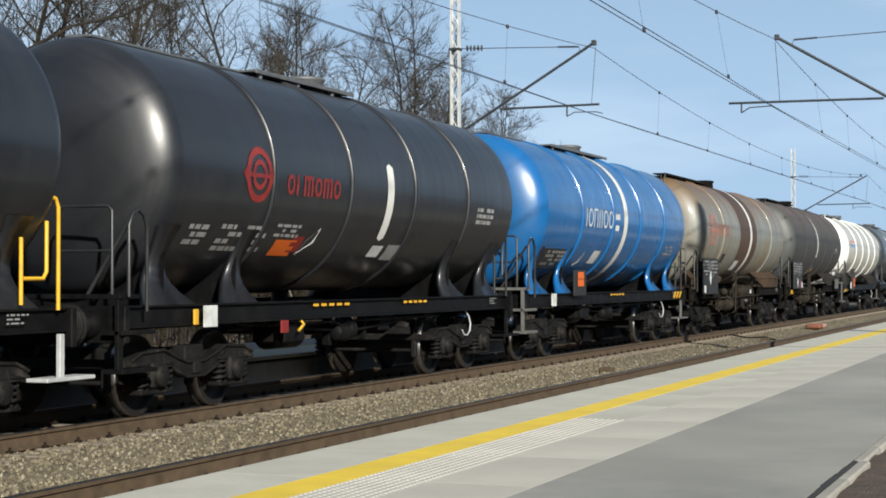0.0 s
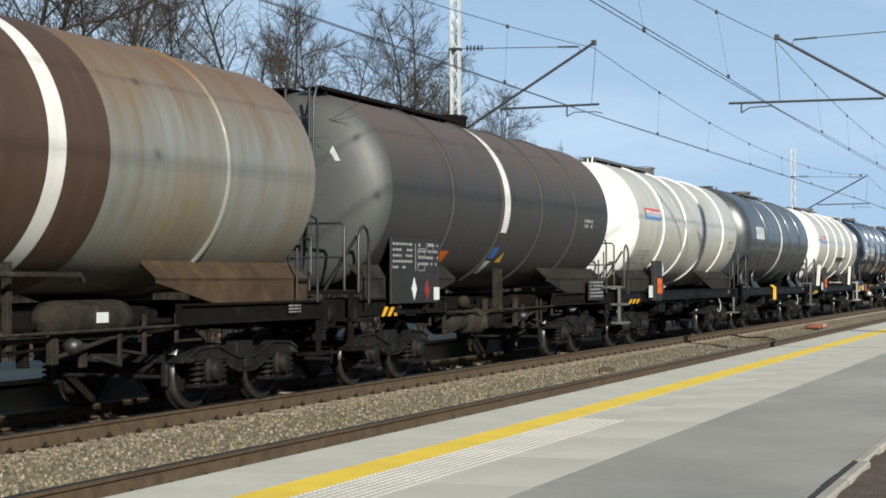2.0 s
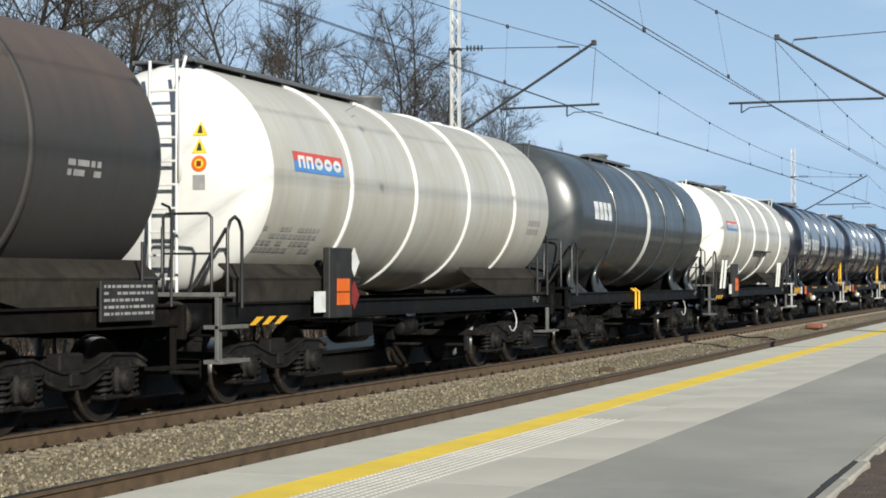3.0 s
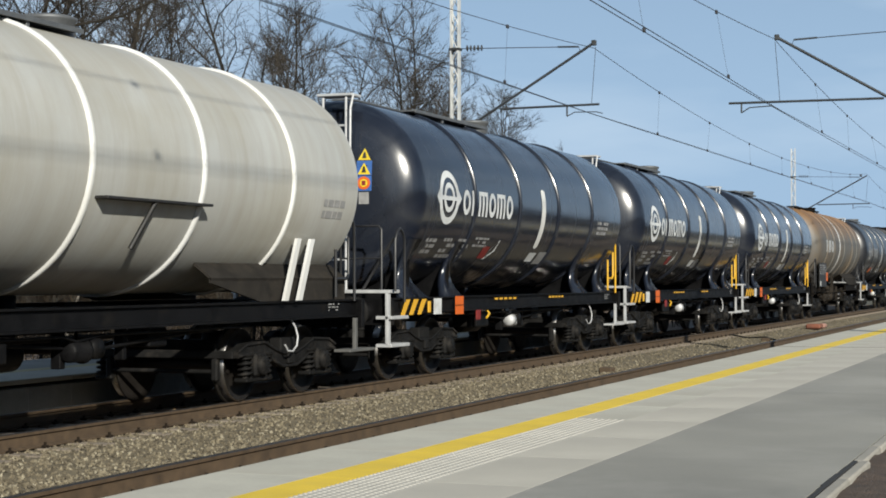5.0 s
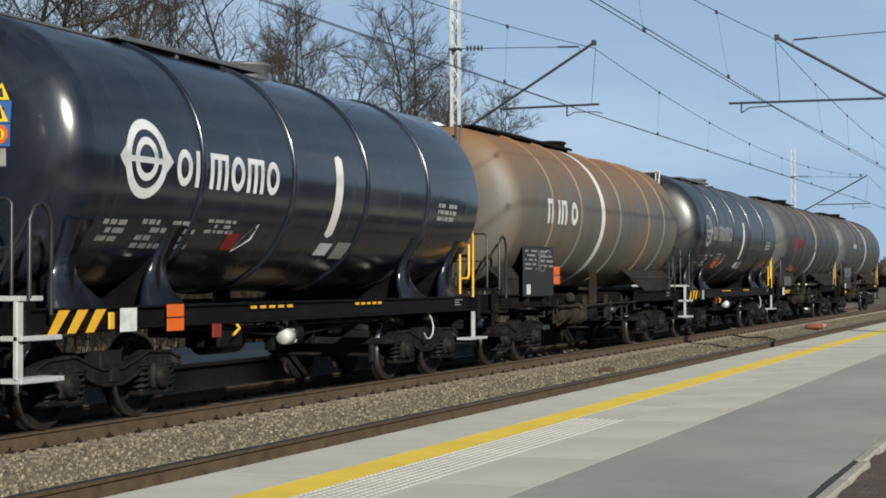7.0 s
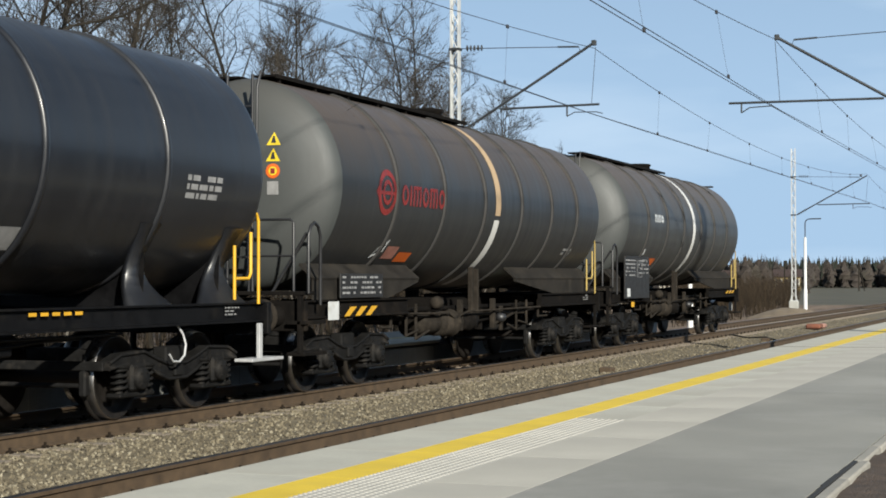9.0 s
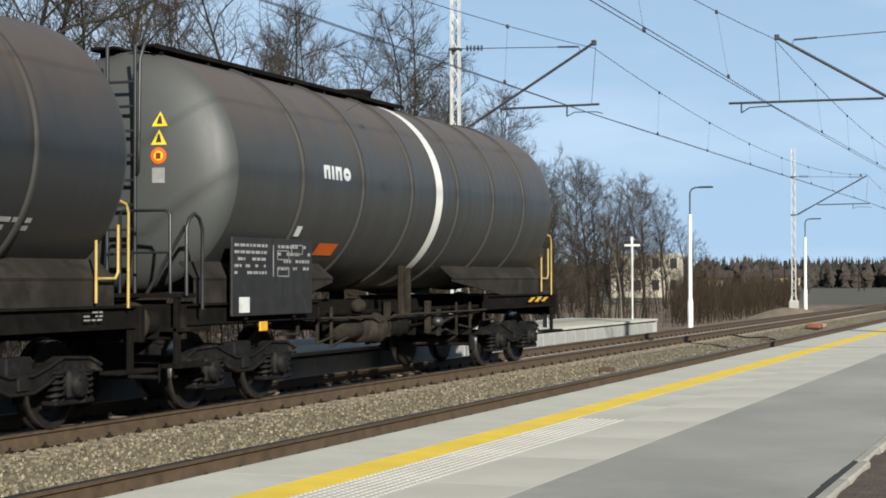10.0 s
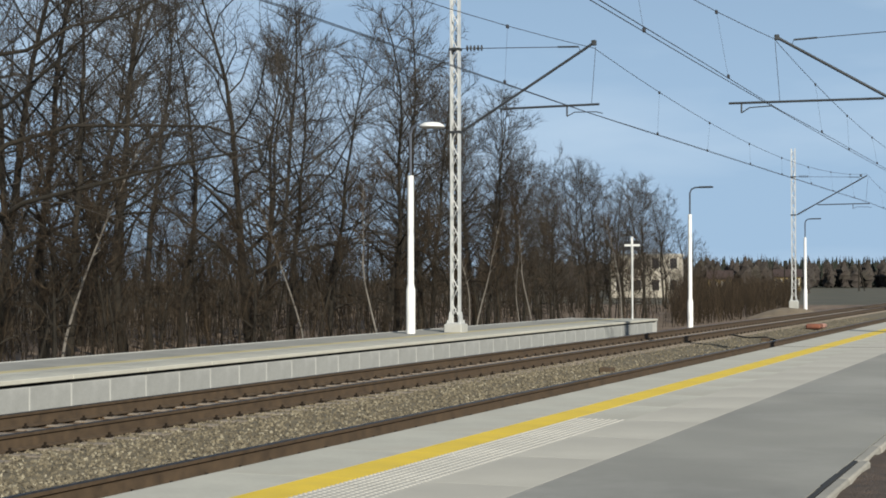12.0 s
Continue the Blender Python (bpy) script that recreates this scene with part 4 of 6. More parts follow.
def top_walkway(w, spec):
    r, zc = spec["r"], spec["zc"]
    a, b = spec.get("walk", (spec["t0"] + 0.2, (spec["t0"] + spec["t1"]) / 2 + 1.6))
    ms = Mesh()
    z = zc + r + 0.012
    for x in (-0.36, -0.19, 0.19, 0.36):
        ms.box(x - 0.08, x + 0.08, a, b, z, z + 0.03, 0.004)
    for x in (-0.45, 0.45):
        ms.box(x - 0.012, x + 0.012, a, b, z - 0.02, z + 0.035, 0.003)
    y = a + 0.2
    while y < b:
        for x in (-0.4, 0.4):
            ms.box(x - 0.03, x + 0.03, y - 0.03, y + 0.03, zc + math.sqrt(r * r - x * x) - 0.02, z, 0.004)
        y += 1.15
    part("walkway", ms, spec.get("walk_skin", M_GREYD), w)
    if a > spec["t0"] + 1.0:        # narrow plank from the ladder to the platform
        part("foot_plank", Mesh().box(-0.17, 0.17, spec["t0"] + 0.1, a, zc + r + 0.015, zc + r + 0.045, 0.004), spec.get("walk_skin", M_GREYD), w)
    hy = (spec["t0"] + spec["t1"]) / 2 + 0.35
    dome = Mesh().lathe([(zc + r - 0.05, 0.3), (zc + r + 0.14, 0.3), (zc + r + 0.16, 0.33), (zc + r + 0.19, 0.33), (zc + r + 0.21, 0.28), (zc + r + 0.22, 0.0001)], "z", (0, hy, 0), 24)
    part("manhole", dome, spec.get("walk_skin", M_GREYD), w)


def plate(w, y0, y1, z0, z1, material, label="", x=1.3, name="plate"):
    return part(name, Mesh().box(x, x + 0.012, y0, y1, z0, z1, 0.002), material, w, label)


def hazard(w, y0, y1, z0, z1, x=1.262):
    """Black and yellow slanted warning marks on the solebar."""
    ms = Mesh()
    n = 3
    s = (y1 - y0) / n
    for i in range(n):
        y = y0 + i * s
        ms.prism([(y, z0), (y + s * 0.45, z0), (y + s * 1.15, z1), (y + s * 0.6, z1)], x, x + 0.006)
    part("hazard_mark", ms, M_DYEL, w, "yellow slanted warning marks")


def dashes(w, y0, y1, z, n, x=1.252):
    ms = Mesh()
    s = (y1 - y0) / n
    for i in range(n):
        ms.box(x, x + 0.004, y0 + i * s, y0 + (i + 0.65) * s, z - 0.018, z + 0.018, 0.001)
    tagged(part("dash_mark", ms, M_DYEL, w, "row of small yellow marks"), kind="stuff")


# ---- paint of the tanks ----
def tank_paint(name, base, rough=0.35, streak=None, streak_amt=0.5, top=None, top_z=3.6, coat=0.0, var=0.12, patchy=None, patch_amt=0.4, metal=0.0):
    """Painted steel: cloudy base, dirt runs down the sides, dust settled on the top, an optional second faded patch."""
    m, nt, b = nodes_of(name)
    big = noise_of(nt, 0.7, 6, 0.6)
    col = ramp(nt, big, [(0.3, tuple(c * (1 - var) for c in base)), (0.7, tuple(min(1, c * (1 + var)) for c in base))])
    if patchy:
        mask = ramp(nt, noise_of(nt, 0.45, 7, 0.65, (0.6, 1.2, 0.9)), [(0.55 - 0.25 * patch_amt, (0, 0, 0)), (0.75 - 0.1 * patch_amt, (1, 1, 1))])
        col = mixed(nt, col, patchy, mask)
    runs = noise_of(nt, 1.0, 6, 0.7, (0.3, 2.6, 0.3))
    if streak:
        mask = ramp(nt, runs, [(0.5 - 0.2 * streak_amt, (0, 0, 0)), (0.95 - 0.25 * streak_amt, (0.85,) * 3)])
        col = mixed(nt, col, streak, mask)
    if top:
        tc = nt.nodes.new("ShaderNodeTexCoord")
        sp = nt.nodes.new("ShaderNodeSeparateXYZ")
        nt.links.new(tc.outputs["Object"], sp.inputs[0])
        ad = nt.nodes.new("ShaderNodeMath")
        ad.operation = "MULTIPLY_ADD"
        ad.inputs[1].default_value = 0.9
        nt.links.new(runs, ad.inputs[0])
        nt.links.new(sp.outputs[2], ad.inputs[2])
        mr = nt.nodes.new("ShaderNodeMapRange")
        mr.inputs[1].default_value, mr.inputs[2].default_value = top_z, top_z + 1.0
        nt.links.new(ad.outputs[0], mr.inputs[0])
        col = mixed(nt, col, top, mr.outputs[0])
    nt.links.new(col, b.inputs["Base Color"])
    fine = noise_of(nt, 30, 3)
    nt.links.new(ramp(nt, runs, [(0.3, (max(0.05, rough - 0.07),) * 3), (0.75, (min(1, rough + 0.12),) * 3)]), b.inputs["Roughness"])
    b.inputs["Metallic"].default_value = metal
    b.inputs["Coat Weight"].default_value = coat
    b.inputs["Coat Roughness"].default_value = 0.12
    bumped(nt, b, noise_of(nt, 2.2, 3), 0.06, 0.02)
    return m


S_BLACK = tank_paint("glossy_anthracite", (0.007, 0.0092, 0.0155), 0.22, streak=(0.024, 0.027, 0.034), streak_amt=0.1, coat=0.35)
S_BLACK_DULL = tank_paint("dull_anthracite", (0.0078, 0.0088, 0.0115), 0.38, streak=(0.016, 0.0165, 0.018), streak_amt=0.35, top=(0.034, 0.033, 0.031), top_z=4.4, coat=0.12)
S_BLUE = tank_paint("blue_paint", (0.0045, 0.073, 0.22), 0.3, streak=(0.012, 0.06, 0.135), streak_amt=0.3, top=(0.022, 0.1, 0.205), top_z=4.4, coat=0.25)
S_BROWN = tank_paint("rust_stained_grey", (0.134, 0.146, 0.136), 0.5, streak=(0.092, 0.056, 0.028), streak_amt=0.5, top=(0.1, 0.058, 0.025), top_z=3.55, patchy=(0.135, 0.1, 0.056), patch_amt=0.32, coat=0.1)
S_DARKBR = tank_paint("brown_dusted_grey", (0.024, 0.0238, 0.0238), 0.62, streak=(0.0165, 0.0155, 0.015), streak_amt=0.5, top=(0.06, 0.0445, 0.038), top_z=3.45)
S_WHITE = tank_paint("dirty_white", (0.3, 0.302, 0.288), 0.42, streak=(0.218, 0.204, 0.164), streak_amt=0.5, top=(0.306, 0.291, 0.251), top_z=4.0, coat=0.1, var=0.1, patchy=(0.255, 0.244, 0.204), patch_amt=0.3)
# white of ribs and ladders; on tank ends it stands for sunlight
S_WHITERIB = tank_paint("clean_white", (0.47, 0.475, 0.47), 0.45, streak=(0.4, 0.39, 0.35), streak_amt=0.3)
S_SLATE = tank_paint("slate_grey", (0.0195, 0.0247, 0.0286), 0.36, streak=(0.0325, 0.0364, 0.039), streak_amt=0.35, top=(0.0455, 0.0488, 0.0488), top_z=4.2, coat=0.2)
S_RUSTY = tank_paint("orange_rust", (0.0637, 0.0624, 0.0572), 0.58, streak=(0.065, 0.0481, 0.0338), streak_amt=0.35, top=(0.135, 0.072, 0.028), top_z=3.55, patchy=(0.11, 0.077, 0.042), patch_amt=0.35)
S_GREY = tank_paint("weathered_grey", (0.0269, 0.0284, 0.0284), 0.5, streak=(0.0182, 0.0175, 0.0167), streak_amt=0.5, top=(0.066, 0.052, 0.041), top_z=3.5, coat=0.05)
S_GREY2 = tank_paint("weathered_dark_grey", (0.0148, 0.016, 0.0172), 0.47, streak=(0.0123, 0.0117, 0.0117), streak_amt=0.5, top=(0.056, 0.043, 0.033), top_z=3.4, coat=0.05)
# weathered end, coloured paler than the grey sides to look sunlit
S_GREYLITEND = tank_paint("weathered_pale_grey_end", (0.038, 0.042, 0.0415), 0.58, streak=(0.027, 0.028, 0.027), streak_amt=0.4, top=(0.045, 0.042, 0.036), top_z=4.0)
S_RIB = tank_paint("grimy_rib", (0.013, 0.0123, 0.0117), 0.7, streak=(0.0228, 0.0195, 0.0169), streak_amt=0.4)
S_RUSTSTRIPE = tank_paint("stripe_rust_stained", (0.325, 0.234, 0.143), 0.6, streak=(0.234, 0.156, 0.0845), streak_amt=0.4)
S_BAND = tank_paint("brown_band", (0.04, 0.0205, 0.011), 0.6, streak=(0.058, 0.036, 0.023), streak_amt=0.35)
S_STRIPE = tank_paint("stripe_white", (0.46, 0.465, 0.455), 0.5, streak=(0.39, 0.36, 0.31), streak_amt=0.3)


def stripe(w, spec, y, width, a0, a1):
    """The white band painted round the tank, open below."""
    part("stripe", patch(spec, y - width / 2, y + width / 2, a0, a1), S_STRIPE, w, "white painted stripe")


def emblem(w, spec, yc, zc, R, material, label):
    ms = Mesh()
    ring(spec, yc, zc, R * 0.74, R, 40, ms)
    ring(spec, yc, zc, R * 0.36, R * 0.55, 32, ms)
    zpatch(spec, yc - R * 1.05, yc + R * 1.15, zc - R * 0.1, zc + R * 0.05, ms)
    poly_decal(spec, [(yc - R * 1.25, zc), (yc - R * 0.98, zc - R * 0.28), (yc - R * 0.98, zc + R * 0.28)], ms)
    poly_decal(spec, [(yc + R * 1.28, zc), (yc + R * 0.98, zc + R * 0.28), (yc + R * 0.98, zc - R * 0.28)], ms)
    part("emblem", ms, material, w, label)


def word_blocks(w, spec, y0, y1, z0, z1, shapes, material, label, thick=0.25):
    """A company name as plain shapes of its size and colour: o a ring, i a bar, h and w two and three joined bars."""
    wide = {"o": 1.0, "i": 0.32, "h": 0.82, "w": 1.25, " ": 0.28}
    gap = 0.2
    unit = (y1 - y0) / (sum(wide[c] for c in shapes) + gap * (len(shapes) - 1))
    st = unit * thick
    y = y0
    for c in shapes:
        e = y + wide[c] * unit
        ms = Mesh()
        if c == "o":
            n = 24
            ym, zm, ry, rz = (y + e) / 2, (z0 + z1) / 2, (e - y) / 2, (z1 - z0) / 2
            vs = []
            for k in range(n):
                t = 2 * math.pi * k / n
                for q in (0.0, st):
                    vs.append(wrap(spec, ym + (ry - q) * math.cos(t), zangle(spec, zm + (rz - q) * math.sin(t))))
            ms.add(vs, [(2 * k, 2 * k + 1, (2 * k + 3) % (2 * n), (2 * k + 2) % (2 * n)) for k in range(n)], True)
        elif c != " ":
            n = {"i": 1, "h": 2, "w": 3}[c]
            for k in range(n):
                a = y + (e - y - st) * (k / (n - 1) if n > 1 else 0.5)
                zpatch(spec, a, a + st, z0, z1, ms)
                if k:
                    b = a - (e - y - st) / (n - 1) + st
                    zpatch(spec, b, a, z1 - st * 0.8, z1, ms)
        if c != " ":
            part("name_shape", ms, material, w, label)
        y = e + gap * unit


def warning_signs(w, spec, ground=True):
    """Stickers on the leading tank end."""
    zc = spec["zc"]
    x = 0.63

    def on_end(px, pz):
        # depth of the dished end at that place
        q = min(0.999, math.hypot(px, pz - zc) / spec["r"])
        t = math.asin(q ** (1 / DOME_POW))
        return spec["t0"] - spec.get("dome", 0.5) * math.cos(t) - 0.008
    for zz, kind in ((zc + 0.58, 0), (zc + 0.36, 0), (zc + 0.15, 1)):
        if kind == 0:
            pts = [(x - 0.1, zz - 0.08), (x + 0.1, zz - 0.08), (x, zz + 0.1)]
            ms = Mesh().add([(a, on_end(a, b), b) for a, b in pts], [(0, 1, 2)])
            sign = part("warning_triangle", ms, M_SIGNYEL, w, "yellow warning triangle")
            pts = [(x - 0.035, zz - 0.05), (x + 0.035, zz - 0.05), (x + 0.012, zz + 0.045), (x - 0.012, zz + 0.045)]
            part("sign_mark", Mesh().add([(a, on_end(a, b) - 0.004, b) for a, b in pts], [(0, 1, 2, 3)]), M_BOARD, sign, "plain dark mark")
        else:
            n = 20
            ms = Mesh()
            vs = []
            for i in range(n):
                t = 2 * math.pi * i / n
                for rr in (0.06, 0.1):
                    a, b = x + rr * math.cos(t), zz + rr * math.sin(t)
                    vs.append((a, on_end(a, b), b))
            ms.add(vs, [(2 * i, 2 * i + 1, (2 * i + 3) % (2 * n), (2 * i + 2) % (2 * n)) for i in range(n)])
            sign = part("warning_ring", ms, M_ORANGE, w, "orange ring sticker")
            n_ = 16
            disc = [(x + 0.06 * math.cos(2 * math.pi * i / n_), zz + 0.06 * math.sin(2 * math.pi * i / n_)) for i in range(n_)]
            part("ring_field", Mesh().add([(a, on_end(a, b) - 0.001, b) for a, b in disc], [tuple(range(n_))]), M_SIGNYEL, sign, "yellow field of the ring")
            pts = [(x - 0.03, zz - 0.035), (x + 0.03, zz - 0.035), (x + 0.03, zz + 0.035), (x - 0.03, zz + 0.035)]
            part("sign_mark", Mesh().add([(a, on_end(a, b) - 0.006, b) for a, b in pts], [(0, 1, 2, 3)]), M_DRED, sign, "plain dark red mark")
            for z_lo in (zz - 0.12, zz + 0.115) if ground else ():
                pts = [(x - 0.12, z_lo), (x + 0.12, z_lo), (x + 0.12, z_lo + 0.225), (x - 0.12, z_lo + 0.225)]
                part("sticker_ground", Mesh().add([(a, on_end(a, b) + 0.004, b) for a, b in pts], [(0, 1, 2, 3)]), M_DBLUE, w, "blue sticker ground")
            pts = [(x - 0.08, zz - 0.32), (x + 0.08, zz - 0.32), (x + 0.08, zz - 0.14), (x - 0.08, zz - 0.14)]
            part("end_label", Mesh().add([(a, on_end(a, b), b) for a, b in pts], [(0, 1, 2, 3)]), spec.get("end_label", M_DGREY), w, "small rectangular label")


def info_block(w, spec, y0, seed, material=None):
    """Small unreadable tank writing low on the side."""
    tagged(part("tank_writing", bars(spec, y0, y0 + 0.5, spec["zc"] - 0.92, spec["zc"] - 0.66, 3, seed), material or M_DGREY, w, "small pale writing"), kind="stuff")
    tagged(part("tank_writing", bars(spec, y0 + 0.75, y0 + 1.95, spec["zc"] - 0.98, spec["zc"] - 0.64, 4, seed + 1), material or M_DGREY, w, "small pale writing"), kind="stuff")


def board(w, y0, y1, z0, z1, seed, diamond=True, red=False, x=1.32):
    """A black information board on brackets, with bars, a white plate and a diamond."""
    b = part("info_board", Mesh().box(x, x + 0.03, y0, y1, z0, z1, 0.006), M_BOARD, w, "black board with white writing")
    W, H = y1 - y0, z1 - z0
    tagged(part("board_writing", flat_bars(x + 0.031, y0 + 0.06, y0 + W * 0.42, z0 + H * 0.5, z1 - 0.06, 5, seed), M_DGREY, b), kind="stuff")
    tagged(part("board_writing", flat_bars(x + 0.031, y0 + W * 0.55, y1 - 0.06, z0 + H * 0.55, z1 - 0.06, 4, seed + 3), M_DGREY, b), kind="stuff")
    wp = 0.88 if red else 0.08
    part("white_plate", Mesh().box(x + 0.031, x + 0.036, y0 + W * wp, y0 + W * (wp + 0.12), z0 + 0.04, z0 + H * 0.24, 0.002), M_DWHITE, b)
    # ruled line and small framed fields
    part("board_line", Mesh().box(x + 0.031, x + 0.034, y0 + W * 0.485, y0 + W * 0.495, z0 + H * 0.5, z1 - 0.08, 0.001), M_DGREY, b)
    for fy, fz in ((0.54, 0.72), (0.54, 0.5), (0.72, 0.8)):
        fr = Mesh()
        ya, yb, za, zb = y0 + W * fy, y0 + W * (fy + 0.15), z0 + H * fz, z0 + H * (fz + 0.13)
        for q in ((ya, yb, za, za + 0.012), (ya, yb, zb - 0.012, zb), (ya, ya + 0.012, za, zb), (yb - 0.012, yb, za, zb)):
            fr.box(x + 0.031, x + 0.034, *q, 0.001)
        part("board_field", fr, M_DGREY, b)
    if diamond:
        yc, zc_, d = (y0 + W * 0.46, z0 + H * 0.22, 0.17) if red else (y0 + W * 0.5, z0 + H * 0.45, 0.2)
        part("diamond_sign", Mesh().prism([(yc - d * 0.6, zc_), (yc, zc_ - d), (yc + d * 0.6, zc_), (yc, zc_ + d)], x + 0.031, x + 0.036), M_DWHITE, b, "white diamond hazard sign")
    if red:
        yc, zc_, d = y0 + W * 0.73, z0 + H * 0.2, 0.16
        part("diamond_sign", Mesh().prism([(yc - d * 0.7, zc_), (yc, zc_ - d), (yc + d * 0.7, zc_), (yc, zc_ + d)], x + 0.031, x + 0.036), M_DRED, b, "red diamond hazard sign")
    ms = Mesh()
    for y in (y0 + W * 0.2, y0 + W * 0.8):
        ms.box(x - 0.1, x, y - 0.03, y + 0.03, 1.05, z0 + H * 0.8, 0.006)
    part("bracket", ms, M_FRAME_OLD, b)


def common_marks(w, spec, seed):
    P = spec["P"]
    tagged(part("frame_writing", flat_bars(1.253, P + 1.7, P + 2.05, 1.1, 1.22, 3, seed), M_DGREY, w), kind="stuff")


def decals_anthracite(w, spec):
    """The newer anthracite wagons with white round emblem."""
    P = spec["P"]
    em = spec.get("em", M_DWHITE)
    lab = spec.get("em_label", "white")
    ey, eR, t0_, t1_, tz0, tz1 = spec.get("logo_at", (0.92, 0.43, 1.55, 4.05, -0.27, 0.14))
    emblem(w, spec, ey, spec["zc"] - 0.02 - 0.2 * (0.43 - eR), eR, em, lab + " round emblem")
    word_blocks(w, spec, t0_, t1_, spec["zc"] + tz0, spec["zc"] + tz1, "oi wowo", em, lab + " plain shape of the company name")
    st = Mesh()
    a0, a1, n = zangle(spec, 2.1), zangle(spec, 3.2), 26
    vs = []
    for i in range(n + 1):
        u = i / n
        hw = 0.115 * math.sqrt(max(0.0, 1 - max(0.0, abs(2 * u - 1) - 0.9) ** 2 / 0.01)) + 0.002
        a = a0 + (a1 - a0) * u
        vs += [wrap(spec, 5.85 - hw, a), wrap(spec, 5.85 + hw, a)]
    st.add(vs, [(2 * i, 2 * i + 1, 2 * i + 3, 2 * i + 2) for i in range(n)], True)
    part("stripe", st, S_STRIPE, w, "short white painted stripe with rounded ends")
    info_block(w, spec, 0.35, 3)
    tagged(part("tank_writing", bars(spec, 2.5, 3.2, spec["zc"] - 0.78, spec["zc"] - 0.6, 3, 11), M_DGREY, w), kind="stuff")
    part("white_label", zpatch(spec, 5.75, 6.15, spec["zc"] - 0.98, spec["zc"] - 0.82), M_DWHITE, w)
    part("grey_label", zpatch(spec, 6.3, 6.75, spec["zc"] - 1.02, spec["zc"] - 0.8), M_DGREY, w)
    tagged(part("rear_writing", bars(spec, 9.55, 10.35, spec["zc"] - 0.42, spec["zc"] - 0.12, 3, 21), M_DGREY, w), kind="stuff")
    poly_decal_part = poly_decal(spec, [(3.42, spec["zc"] - 0.98), (3.75, spec["zc"] - 0.82), (3.78, spec["zc"] - 0.62), (3.5, spec["zc"] - 0.8)])
    part("diamond_label", poly_decal_part, M_DWHITE, w)
    part("red_label", zpatch(spec, 3.1, 3.42, spec["zc"] - 0.95, spec["zc"] - 0.75), M_DRED, w)
    if spec.get("signs", True):
        hazard(w, -0.6, 0.4, 1.0, 1.235)
        warning_signs(w, spec)
    part("hook_yellow", Mesh().box(1.262, 1.29, 0.48, 0.58, 1.02, 1.2, 0.02), M_DYEL, w, "yellow lifting hook")
    plate(w, 0.66, 0.98, 0.99, 1.24, M_DWHITE, "white data plate")
    if spec.get("oplate", True):
        plate(w, 1.62, 1.98, 0.97, 1.11, M_ORANGE, "orange hazard plate")
        plate(w, 1.62, 1.98, 1.125, 1.265, M_ORANGE, "orange hazard plate")
    else:
        part("orange_label", zpatch(spec, 2.65, 3.25, spec["zc"] - 1.0, spec["zc"] - 0.8), M_ORANGE, w, "orange label")
    dashes(w, 3.7, 4.95, 1.2, 5)
    dashes(w, 6.85, 7.85, 1.2, 5)
    valve = Mesh().tube([(1.2, 3.4, 1.02), (1.26, 3.4, 0.95), (1.26, 3.25, 0.88)], 0.02, 6)
    part("valve_lever", valve, M_YEL, w, "yellow valve lever")
    part("red_tag", Mesh().box(1.24, 1.262, 2.75, 2.95, 0.86, 1.02, 0.004), M_DRED, w)
    common_marks(w, spec, 31)


def decals_blue(w, spec):
    zc = spec["zc"]
    stripe(w, spec, 5.5, 0.3, -75, 100)
    word_blocks(w, spec, 2.38, 4.46, zc - 0.25, zc + 0.13, "iohiioo", M_DWHITE, "white plain shape of the company name", 0.14)
    part("blue_dots", zpatch(spec, 4.65, 5.0, zc - 0.04, zc + 0.08, zpatch(spec, 4.68, 4.97, zc - 0.28, zc - 0.16)), M_DWHITE, w, "two white bars")
    part("dark_panel", zpatch(spec, -0.1, 1.9, zc - 1.1, zc - 0.72), M_BOARD, w, "dark writing panel")
    spec2 = dict(spec, r=spec["r"] + 0.003)
    tagged(part("tank_writing", bars(spec2, 0.5, 1.8, zc - 1.05, zc - 0.75, 4, 41), M_DGREY, w), kind="stuff")
    part("grey_label", zpatch(spec, 3.6, 4.1, zc - 0.98, zc - 0.72), M_DWHITE, w)
    poly = poly_decal(spec, [(2.7, zc - 1.05), (2.95, zc - 0.95), (3.0, zc - 0.75), (2.75, zc - 0.88)])
    part("diamond_label", poly, M_DWHITE, w)
    tagged(part("rear_writing", bars(spec, 9.6, 10.4, zc - 0.75, zc - 0.5, 3, 43), M_DGREY, w), kind="stuff")
    plate(w, 0.55, 0.85, 1.02, 1.26, M_DWHITE, "white data plate")
    b = part("board", Mesh().box(1.3, 1.33, 2.0, 2.85, 1.2, 1.72, 0.006), M_BOARD, w, "small dark board")
    part("orange_plate", Mesh().box(1.331, 1.345, 2.24, 2.63, 1.39, 1.53, 0.003), M_ORANGE, b, "orange hazard plate")
    part("orange_plate", Mesh().box(1.331, 1.345, 2.24, 2.63, 1.545, 1.68, 0.003), M_ORANGE, b, "orange hazard plate")
    hazard(w, spec["P"] + 1.7, spec["P"] + 2.6, 1.06, 1.22)
    dashes(w, 5.0, 6.2, 1.2, 5)
    common_marks(w, spec, 44)


